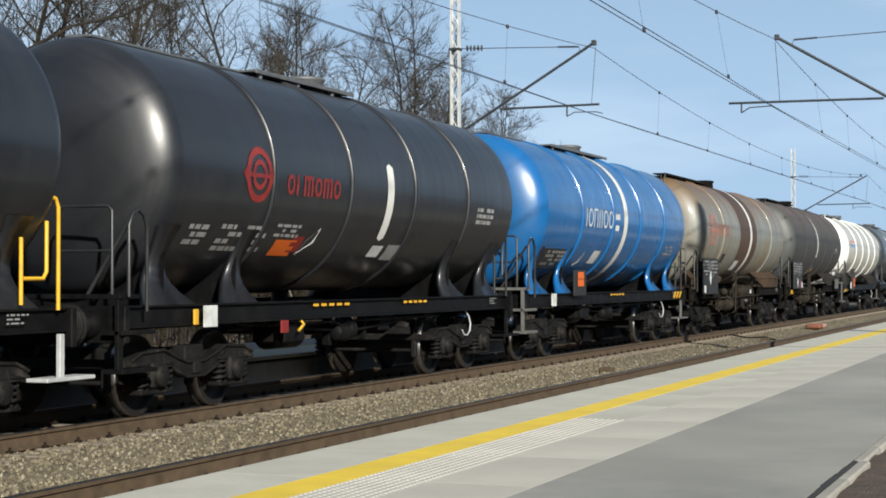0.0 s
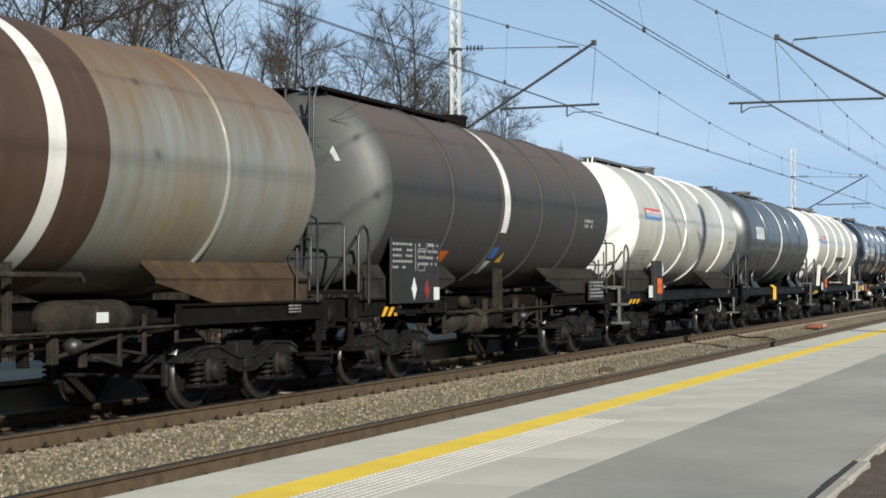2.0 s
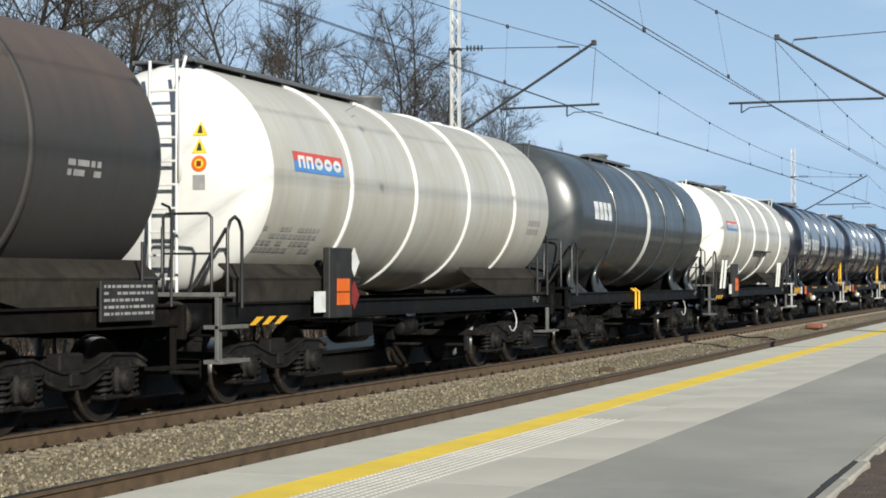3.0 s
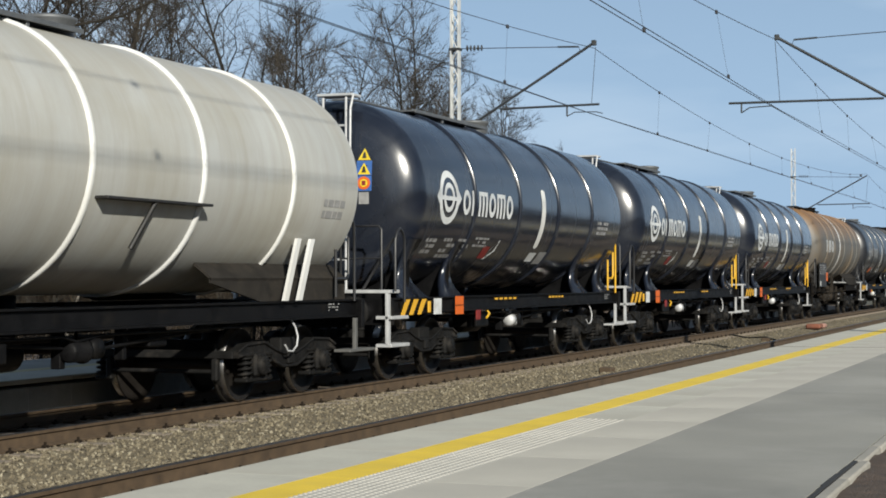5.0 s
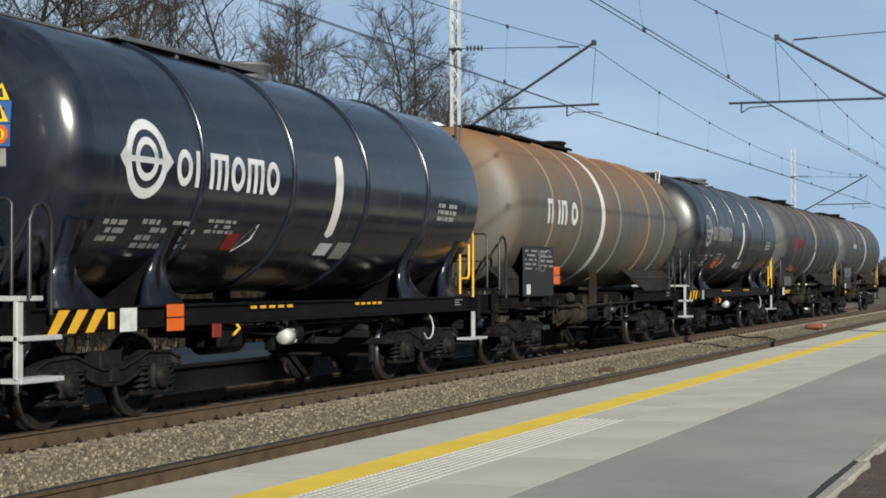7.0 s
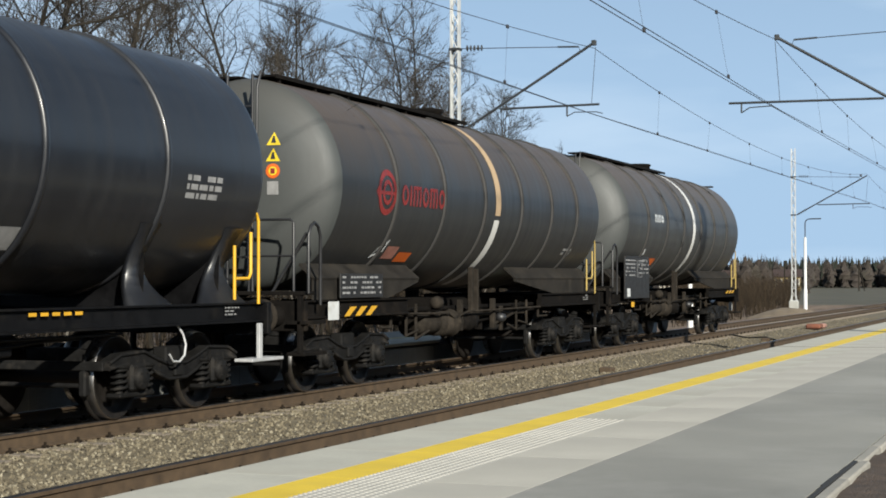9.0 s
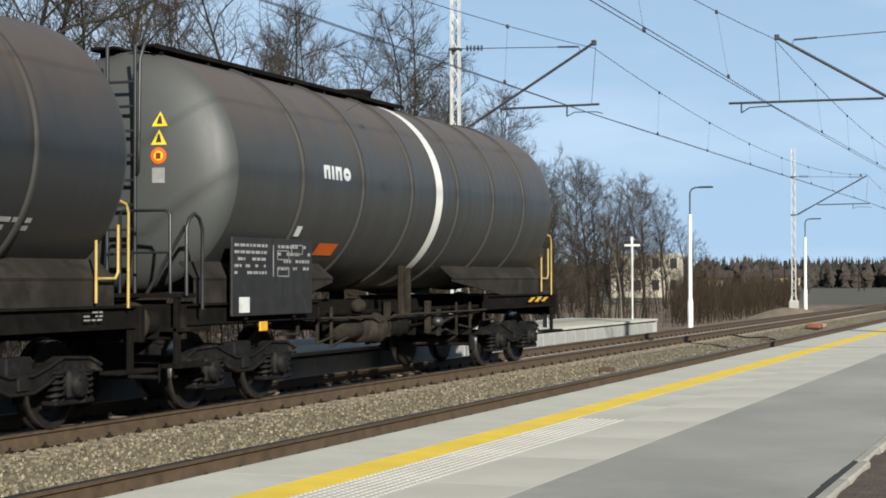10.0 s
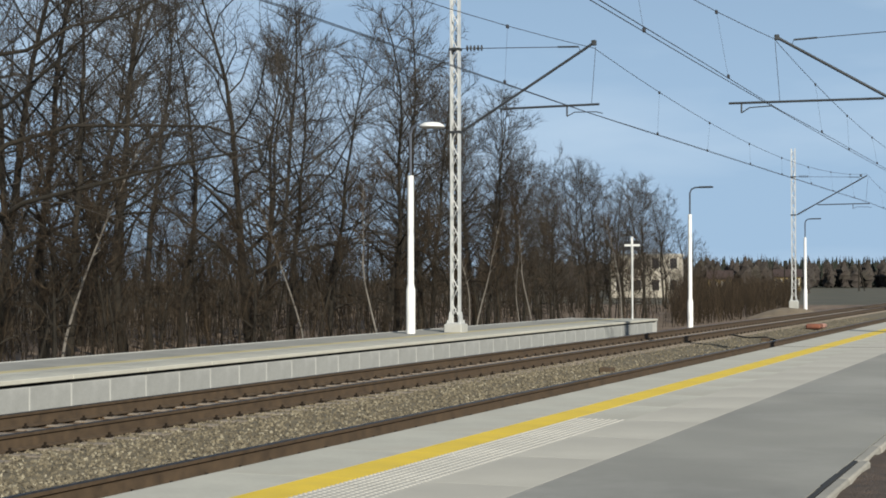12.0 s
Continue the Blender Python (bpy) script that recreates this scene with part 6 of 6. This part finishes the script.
def make_lamp_post(x, y, z, h_white, head):
    """White tube with a thin dark upper pole, bent arm and flat luminaire."""
    w = thing("lamp_post", "white tubular platform lamp post with dark curved arm", "street lamp", "platform lamp posts", at=pose(x, y, z))
    lift = 1.17 if head else 0.99
    part("post", Mesh().tube([(0, 0, -0.1), (0, 0, 1.0), (0, 0, 1.12), (0, 0, h_white)], [0.105, 0.105, 0.075, 0.07], 16), M_WHITE, w)
    part("arm", Mesh().tube([(0, 0, h_white), (0, 0, h_white + lift - 0.22), (0.06, 0, h_white + lift - 0.07), (0.2, 0, h_white + lift - 0.01), (0.5, 0, h_white + lift)], 0.028, 8), M_ARM if not head else M_GREYARM, w, "thin dark curved arm")
    if head:
        lam = Mesh()
        lam.lathe([(0.0, 0.0001), (0.0, 0.27), (0.02, 0.3), (0.06, 0.27), (0.11, 0.18), (0.13, 0.0001)], "z", (0.52, 0, h_white + 1.08), 24)
    else:
        lam = Mesh().box(0.35, 0.85, -0.12, 0.12, h_white + lift - 0.03, h_white + lift + 0.03, 0.02)
    part("luminaire", lam, M_WHITE if head else M_ARM, w, "pale dish luminaire" if head else "flat dark luminaire")


M_GREYARM = surface("blue_grey_arm", (0.078, 0.091, 0.117), 0.6, 0.2, var=0.1, bump=0)
make_lamp_post(-14.23, 34.96, FZ, 3.59, True)
make_lamp_post(-13.37, 60.0, -0.3, 4.2, False)
make_lamp_post(-13.8, 90.0, -0.1, 3.85, False)


def make_cross_sign():
    w = thing("cross_sign", "white cross on black squares on a thin grey post", "railway sign", at=pose(-12.8, 49.4, PZ))
    part("post", Mesh().tube([(0, 0, FZ - PZ), (0, 0, 2.25)], 0.03, 8), M_GALV, w)
    pl = part("panel", Mesh().box(-0.24, 0.24, 0.0, 0.02, 2.06, 2.34, 0.004), M_BLACKRAIL, w, "black panel")
    cr = Mesh().box(-0.24, 0.24, -0.006, -0.001, 2.17, 2.235, 0.001)
    part("cross_bar", cr, M_WHITE, pl, "white bar")
    part("cross_post", Mesh().box(-0.035, 0.035, -0.012, -0.006, 1.98, 2.46, 0.001), M_WHITE, pl, "white bar")


make_cross_sign()


def make_trackside():
    box_ = thing("orange_marker", "faded orange plastic cover between the tracks", "track marker", at=pose(-8.65, 58.4, -0.2))
    part("cover", Mesh().box(-0.25, 0.25, -0.4, 0.4, 0.0, 0.17, 0.06), mat("orange_plastic", (0.143, 0.0488, 0.026), 0.8, var=0.4), box_)
    part("end_cap", Mesh().box(0.0, 0.26, 0.52, 1.2, 0.0, 0.16, 0.05), mat("pink_plastic", (0.26, 0.143, 0.111), 0.7, var=0.2), box_)
    cable = Mesh().tube([(-9.6, 48.5, -0.1), (-9.0, 48.0, -0.17), (-8.4, 47.4, -0.12), (-7.9, 46.4, -0.18), (-7.3, 46.0, -0.12)], 0.025, 6)
    whole("cable", cable, M_RUBBER, "black cable laid across the ballast", "cable")
    for x, y in ((-8.4, 30.5), (-8.3, 47.0)):
        whole("drain_stub", Mesh().box(-0.12, 0.12, -0.15, 0.15, -0.3, -0.13, 0.02), M_RAIL, "small rusty stub in the ballast", "track marker", at=pose(x, y, 0))


make_trackside()


# ---- woods ----
M_BARK = surface("bark", (0.024, 0.0205, 0.0155), 0.95, var=0.35, scale=3, fine=25, bump=0.8, dist=0.02, rand=0.35, spec=0.2, each=0.45)
M_TWIG = surface("twigs", (0.05, 0.042, 0.033), 0.95, var=0.35, scale=1.2, fine=20, bump=0, rand=0.35, spec=0.2, each=0.5)
M_REDTWIG = surface("red_brown_twigs", (0.042, 0.03, 0.0185), 0.95, var=0.35, scale=1.2, fine=20, bump=0, rand=0.3, spec=0.2, each=0.55)
M_BIRCH = surface("pale_bark", (0.152, 0.137, 0.117), 0.9, var=0.4, scale=4, fine=20, bump=0.3, rand=0.25)


def bent(rng, a, d, length, n, wander, lift):
    """A wandering line from a along d."""
    pts = [Vector(a)]
    d = Vector(d).normalized()
    for _ in range(n):
        d = (d + Vector((rng.uniform(-1, 1), rng.uniform(-1, 1), rng.uniform(-1, 1))) * wander + Vector((0, 0, lift))).normalized()
        pts.append(pts[-1] + d * (length / n))
    return pts


def tree_meshes(seed, height, spread, limbs, twigs, low=0.25, thick=0.011, fine=0.006, lift=0.03):
    """Trunk with limbs, and the crown's branchlets and twigs."""
    rng = random.Random(seed)
    trunk, crown = Mesh(), Mesh()
    r0 = height * thick
    stem = bent(rng, (0, 0, -0.3), (rng.uniform(-0.06, 0.06), rng.uniform(-0.06, 0.06), 1), height, 9, 0.13, 0.07)
    rad = [r0 * (1 - 0.96 * (i / 9) ** 0.7) + 0.006 for i in range(10)]
    trunk.tube(stem, rad, 7)
    for i in range(limbs):
        t = low + (0.97 - low) * (i + rng.random()) / limbs
        k = min(8, int(t * 9))
        p = stem[k].lerp(stem[k + 1], t * 9 - k)
        az = i * 2.4 + rng.uniform(-0.5, 0.5)
        up = rng.uniform(0.1, 0.9) + 0.6 * t
        L = height * spread * (1.15 - 0.85 * t) * rng.uniform(0.7, 1.15)
        limb = bent(rng, p, (math.cos(az), math.sin(az), up), L, 5, 0.34, lift)
        lr = max(0.011, rad[k] * 0.42)
        trunk.tube(limb, [lr * (1 - 0.85 * j / 5) + 0.004 for j in range(6)], 5)
        for j in range(7):
            u = 0.2 + 0.8 * (j + rng.random()) / 7
            q = min(4, int(u * 5))
            pp = limb[q].lerp(limb[q + 1], u * 5 - q)
            dd = (limb[q + 1] - limb[q]).normalized() + Vector((rng.uniform(-1, 1), rng.uniform(-1, 1), rng.uniform(-0.8, 1))) * 1.1
            l2 = L * rng.uniform(0.25, 0.5) * (1.1 - 0.5 * u) + 0.25
            br = bent(rng, pp, dd, l2, 3, 0.4, 0.03)
            crown.tube(br, [fine * 2.0, fine * 1.7, fine * 1.3, fine], 3)
            for _ in range(twigs):
                v = rng.uniform(0.15, 1.0)
                q2 = min(2, int(v * 3))
                p3 = br[q2].lerp(br[q2 + 1], v * 3 - q2)
                d3 = (br[q2 + 1] - br[q2]).normalized() + Vector((rng.uniform(-1, 1), rng.uniform(-1, 1), rng.uniform(-0.4, 1))) * 0.95
                tw = bent(rng, p3, d3, l2 * rng.uniform(0.35, 0.75), 2, 0.4, 0.03)
                crown.tube(tw, [fine, fine * 0.85, fine * 0.5], 3)
    return trunk, crown


def quick(ms, name):
    """Mesh data without the normals pass, for the many fine branches."""
    me = bpy.data.meshes.new(name)
    me.from_pydata(ms.v, [], ms.f)
    me.polygons.foreach_set("use_smooth", ms.s)
    return me


def make_tree(seed, height, spread, limbs, twigs, label, bark, twig, group, **k):
    a, b = tree_meshes(seed, height, spread, limbs, twigs, **k)
    t = thing("tree", label, "tree", group)
    part("trunk", quick(a, "trunk"), bark, t)
    part("crown", quick(b, "crown"), twig, t)
    return t


def plant(kinds, places):
    """Sets out copies of the given trees; the first of each kind is used itself."""
    used = set()
    for i, (x, y, z, s, lean) in enumerate(places):
        src = kinds[i % len(kinds)]
        m = pose(x, y, z, lean[0], lean[1], (i * 77) % 360)
        if src.name in used:
            o = copy_thing(src, m)
        else:
            used.add(src.name)
            o = src
            o.matrix_basis = m
        o.scale = (s, s, s)


WOOD = "bare trees behind the far platform"
TALL = [make_tree(11 + i, 11.0, 0.3, 34, 7, "tall bare grey-brown deciduous tree in early spring", M_BARK, M_TWIG, WOOD, low=lo_, fine=0.005) for i, lo_ in enumerate((0.2, 0.14, 0.3, 0.16, 0.24))]
SLIM = [make_tree(31 + i, 8.0, 0.22, 18, 5, "slender bare young tree with reddish twigs", M_BARK, M_REDTWIG, WOOD, low=0.2, thick=0.008, fine=0.006, lift=0.1) for i in range(3)]
BIG = [make_tree(41, 13.5, 0.5, 24, 9, "large spreading bare tree with heavy crooked limbs", M_BARK, M_TWIG, WOOD, low=0.16, thick=0.014, fine=0.006, lift=0.04)]
BIRCH = [make_tree(51, 6.0, 0.12, 10, 3, "thin pale-barked birch sapling", M_BIRCH, M_REDTWIG, WOOD, low=0.5, thick=0.007, lift=0.2)]


def wood_height(angle):
    """Height of the wood's edge, by the bearing from the platform's end: lower with distance."""
    return float(np.interp(angle, [11.5, 13, 14.4, 16, 17.3, 18.5, 21, 26, 40], [4.2, 6.2, 8.8, 8.0, 6.8, 9.0, 10.3, 11.2, 13.0]))


def scatter(seed, n, a0, a1, x0, x1, scale_of, base, lean=3.0):
    rng = random.Random(seed)
    out = []
    for i in range(n):
        a = a0 + (a1 - a0) * (i + rng.random()) / n
        x = -rng.uniform(x0, x1)
        y = -x / math.tan(radians(a))
        out.append((x, y, -0.4, scale_of(a, -x, rng) / base, (rng.uniform(-lean, lean), rng.uniform(-lean, lean))))
    rng.shuffle(out)
    return out


plant(TALL, scatter(1, 14, 17.5, 37, 17.5, 26, lambda a, x, g: wood_height(a) * g.uniform(0.8, 1.08) * (x / 22) ** 0.6, 11.0)
      + scatter(2, 8, 16.0, 38, 26, 44, lambda a, x, g: wood_height(a) * g.uniform(0.8, 1.1) * (x / 24) ** 0.8, 11.0)
      + scatter(7, 7, 14.0, 18.5, 18, 26, lambda a, x, g: wood_height(a) * g.uniform(0.7, 0.95) * (x / 22) ** 0.8, 11.0)
      + scatter(3, 18, 12.3, 19, 20, 34, lambda a, x, g: wood_height(a) * g.uniform(0.75, 1.0) * (x / 22) ** 0.8, 11.0)
      + scatter(10, 4, 18.9, 20.7, 20, 24, lambda a, x, g: g.uniform(8.6, 9.8), 11.0))
plant(SLIM, scatter(4, 40, 17.0, 38, 16.0, 21, lambda a, x, g: g.uniform(2.8, 5.5), 8.0, 5)
      + scatter(5, 26, 15.5, 36, 21, 34, lambda a, x, g: min(wood_height(a) * 0.85, g.uniform(4.0, 7.0)), 8.0, 5)
      + scatter(8, 8, 13.5, 16.5, 17, 25, lambda a, x, g: g.uniform(3.0, 6.0), 8.0, 5)
      + scatter(6, 12, 11.5, 17, 16, 26, lambda a, x, g: min(wood_height(a) * 0.8, g.uniform(2.5, 5.0)), 8.0, 5))
plant(BIG, [(-18.0, 23.5, -0.4, 1.0, (0, 0)), (-22.5, 43.0, -0.4, 0.9, (0, 0)), (-24.0, 60.0, -0.4, 0.8, (0, 0))])
plant(BIRCH, [(-16.6, 24.6, -0.3, 0.8, (0, 9)), (-15.6, 36.6, -0.3, 0.75, (0, -6)), (-16.2, 33.6, -0.3, 0.7, (0, 9)), (-16.0, 43.5, -0.3, 0.6, (0, 7)), (-16.4, 45.2, -0.3, 0.7, (0, 4)), (-15.9, 48.3, -0.3, 0.55, (0, -8)), (-16.8, 52.0, -0.3, 0.7, (0, 7)), (-14.6, 54.5, -0.5, 0.75, (0, -3))])


def make_brush():
    """Thicket of thin upright stems as one mass."""
    rng = random.Random(9)
    ms = Mesh()
    for i in range(2900):
        a = rng.uniform(10.5, 37.5) if i < 900 else rng.uniform(9.0, 13.2)
        x = -rng.uniform(15.6, 30) if a > 17 else -rng.uniform(15.2, 26)
        y = -x / math.tan(radians(a))
        if y < FEND and x > -15.3:
            continue
        h_ = rng.uniform(0.7, 2.5) * (1.0 if a > 16 else 0.6) if i < 900 else rng.uniform(1.0, 2.3)
        d = (rng.uniform(-0.25, 0.25), rng.uniform(-0.25, 0.25), 1)
        st = bent(rng, (x, y, -0.5), d, h_, 2, 0.15, 0.1)
        ms.tube(st, [0.011, 0.008, 0.004], 3)
        for _ in range(3):
            v = rng.uniform(0.25, 0.9)
            p = st[0].lerp(st[2], v)
            ms.tube(bent(rng, p, (rng.uniform(-0.8, 0.8), rng.uniform(-0.8, 0.8), 1), h_ * 0.4, 1, 0.2, 0.1), [0.006, 0.003], 3)
    me = quick(ms, "brush")
    me.materials.append(M_REDTWIG)
    tagged(new("brush", me), "tangled leafless undergrowth and brown saplings", "shrubs", kind="stuff")


make_brush()


def make_back_wood():
    """Dense young growth deeper in the wood that closes the view between the trunks."""
    rng = random.Random(19)
    ms = Mesh()
    for _ in range(1700):
        a = rng.uniform(16.0, 38.5)
        x = -rng.uniform(27, 58)
        y = -x / math.tan(radians(a))
        h_ = rng.uniform(2.2, 5.4) * min(1.0, 0.45 + (a - 15) * 0.08)
        st = bent(rng, (x, y, -0.6), (rng.uniform(-0.2, 0.2), rng.uniform(-0.2, 0.2), 1), h_, 3, 0.12, 0.1)
        ms.tube(st, [0.03, 0.022, 0.014, 0.006], 3)
        for _ in range(6):
            v = rng.uniform(0.2, 0.98)
            p = st[0].lerp(st[3], v)
            ms.tube(bent(rng, p, (rng.uniform(-1, 1), rng.uniform(-1, 1), 0.8), h_ * rng.uniform(0.2, 0.4), 1, 0.2, 0.1), [0.012, 0.005], 3)
    me = quick(ms, "back_wood")
    me.materials.append(M_TWIG)
    tagged(new("back_wood", me), "dense dark leafless young trees deep in the wood", "woods", kind="stuff")


make_back_wood()


# ---- distance ----
M_PINE = surface("pine", (0.0107, 0.0146, 0.00829), 0.95, var=0.5, scale=0.35, fine=2, bump=0.0, stain=(0.016, 0.014, 0.01), stain_amt=0.25)
M_FARBARE = surface("far_bare_wood", (0.0286, 0.0218, 0.0177), 0.95, var=0.4, scale=0.3, fine=2, bump=0.0, stain=(0.0312, 0.0286, 0.0182), stain_amt=0.4)
M_PLASTER = surface("old_plaster", (0.3, 0.272, 0.225), 0.9, var=0.2, scale=0.8, fine=6, bump=0.1, stain=(0.26, 0.235, 0.195), stain_amt=0.4)
M_OCHRE = surface("ochre_plaster", (0.195, 0.143, 0.0585), 0.9, var=0.15, scale=0.5, bump=0)
M_ROOF = surface("dark_roof", (0.0325, 0.0195, 0.0169), 0.85, var=0.3, scale=1, bump=0)
M_WINDOW = surface("dark_window", (0.0195, 0.0195, 0.0228), 0.2, var=0.2, bump=0)
M_PALE = surface("pale_frame", (0.403, 0.377, 0.325), 0.8, var=0.1, bump=0)


def far_wood(name, label, material, seed, n, x0, x1, y0, y1, h0, h1, conifer):
    rng = random.Random(seed)
    ms = Mesh()
    for i in range(n):
        t = (i + rng.random()) / n
        x = x0 + (x1 - x0) * t
        y = y0 + (y1 - y0) * t + rng.uniform(-12, 12)
        h_ = rng.uniform(h0, h1)
        r = h_ * (rng.uniform(0.14, 0.22) if conifer else rng.uniform(0.2, 0.32))
        rows = 7
        vs, fs, k = [], [], 7
        for j in range(rows + 1):
            u = j / rows
            rad = r * (1.05 - u) if conifer else r * math.sin(math.pi * min(0.97, 0.25 + 0.72 * u))
            for m_ in range(k):
                a = 2 * math.pi * m_ / k + j * 0.5
                q = rad * rng.uniform(0.55, 1.25)
                vs.append((x + q * math.cos(a), y + q * math.sin(a), -0.8 + h_ * (0.06 + 0.94 * u) + rng.uniform(-0.3, 0.3)))
        for j in range(rows):
            for m_ in range(k):
                fs.append((j * k + m_, j * k + (m_ + 1) % k, (j + 1) * k + (m_ + 1) % k, (j + 1) * k + m_))
        ms.add(vs, fs)
        if not conifer:
            for _ in range(10):
                p = (x + rng.uniform(-r, r) * 0.6, y, -0.8 + h_ * rng.uniform(0.6, 0.9))
                ms.tube(bent(rng, p, (rng.uniform(-0.6, 0.6), 0, 1), h_ * 0.3, 2, 0.2, 0.1), [0.07, 0.05, 0.02], 3)
    me = quick(ms, name)
    me.materials.append(material)
    tagged(new(name, me), label, "woods", kind="stuff")


far_wood("pine_wood", "distant dark green pine wood beyond the field", M_PINE, 61, 300, -95, 60, 430, 470, 5.5, 7.4, True)
far_wood("pine_wood", "distant dark green pine wood beyond the field", M_PINE, 62, 300, -90, 60, 452, 490, 6.8, 8.4, True)
far_wood("far_thicket", "distant brown leafless trees along the field", M_FARBARE, 63, 110, -110, -58, 300, 330, 4.0, 6.8, False)
far_wood("far_thicket", "distant brown leafless trees along the field", M_FARBARE, 64, 60, -75, -30, 395, 425, 4.5, 7.0, False)
far_wood("far_thicket", "distant brown leafless trees along the field", M_FARBARE, 65, 60, -120, -40, 255, 262, 2.0, 3.4, False)


def make_house(x, y, wx, wy, h_, turn, label, wall, storeys, cols, roofed):
    w = thing("house", label, "house", at=pose(x, y, -0.75, 0, 0, turn))
    part("wall", Mesh().box(-wx / 2, wx / 2, 0, wy, 0, h_, 0.03), wall, w)
    if roofed:
        rf = Mesh()
        vs = [(-wx / 2 - 0.3, -0.3, h_), (wx / 2 + 0.3, -0.3, h_), (wx / 2 + 0.3, wy + 0.3, h_), (-wx / 2 - 0.3, wy + 0.3, h_), (-wx / 2 - 0.3, wy / 2, h_ + 1.4), (wx / 2 + 0.3, wy / 2, h_ + 1.4)]
        rf.add(vs, [(0, 1, 5, 4), (2, 3, 4, 5), (0, 4, 3), (1, 2, 5), (3, 2, 1, 0)])
        part("roof", rf, M_ROOF, w)
    else:
        part("parapet", Mesh().box(-wx / 2 - 0.12, wx / 2 + 0.12, -0.12, wy + 0.12, h_ - 0.15, h_ + 0.1, 0.03), M_PALE, w)
    sh = h_ / storeys
    for i in range(storeys):
        for j in range(cols):
            cx = -wx / 2 + wx * (j + 0.5) / cols
            z = sh * i + sh * 0.35
            wn_ = part("window", Mesh().box(cx - 0.42, cx + 0.42, -0.04, 0.05, z, z + sh * 0.48, 0.01), M_WINDOW, w)
            part("frame", Mesh().box(cx - 0.62, cx - 0.42, -0.08, 0.03, z - 0.05, z + sh * 0.53, 0.01), M_PALE, wn_)
            part("frame", Mesh().box(cx + 0.42, cx + 0.62, -0.08, 0.03, z - 0.05, z + sh * 0.53, 0.01), M_PALE, wn_)


make_house(-49, 196, 8.6, 7, 5.2, 12, "pale unfinished two-storey house with a flat roof behind bare trees", M_PLASTER, 2, 4, False)
make_house(-53, 259, 3.6, 4, 2.2, 10, "small ochre house with a dark roof beyond the field", M_OCHRE, 1, 2, True)
make_house(-49.5, 302, 4.6, 5, 2.6, 8, "small pale yellow house at the edge of the wood", M_OCHRE, 1, 3, True)
make_house(-55, 215, 4.2, 4, 1.9, 12, "low shed with a dark roof", M_ROOF, 1, 1, True)


def make_utility_pole(x, y, h_, brace):
    w = thing("utility_pole", "distant grey wooden utility pole", "utility pole", "utility poles in the field", at=pose(x, y, -0.75))
    part("pole", Mesh().tube([(0, 0, 0), (0, 0, h_)], 0.13, 8), M_BARK, w)
    if brace:
        part("brace", Mesh().tube([(1.0, 0, 0), (0.05, 0, h_ * 0.95)], 0.11, 8), M_BARK, w)


make_utility_pole(-37.5, 307, 5.2, True)
make_utility_pole(-48.0, 290, 5.4, False)


make_sleepers(track_far, XT)
make_sleepers(track_near, XN)


def motions():
    """The train rolls by at constant speed; every wheelset turns with it."""
    for w, y in train:
        walk(w, [(t, pose(XT, y - SPEED * t, 0)) for t in (0.0, 3.0, 6.0, 9.0, 12.0)])
    step = SPEED / WHEEL_R / FPS
    turns = [math.degrees(step * i) for i in range(12 * FPS + 1)]
    for ws, d in wheels_of_train:
        walk(ws, [(i / FPS, pose(0, d, WHEEL_R, a, 0, 0)) for i, a in enumerate(turns)])


motions()
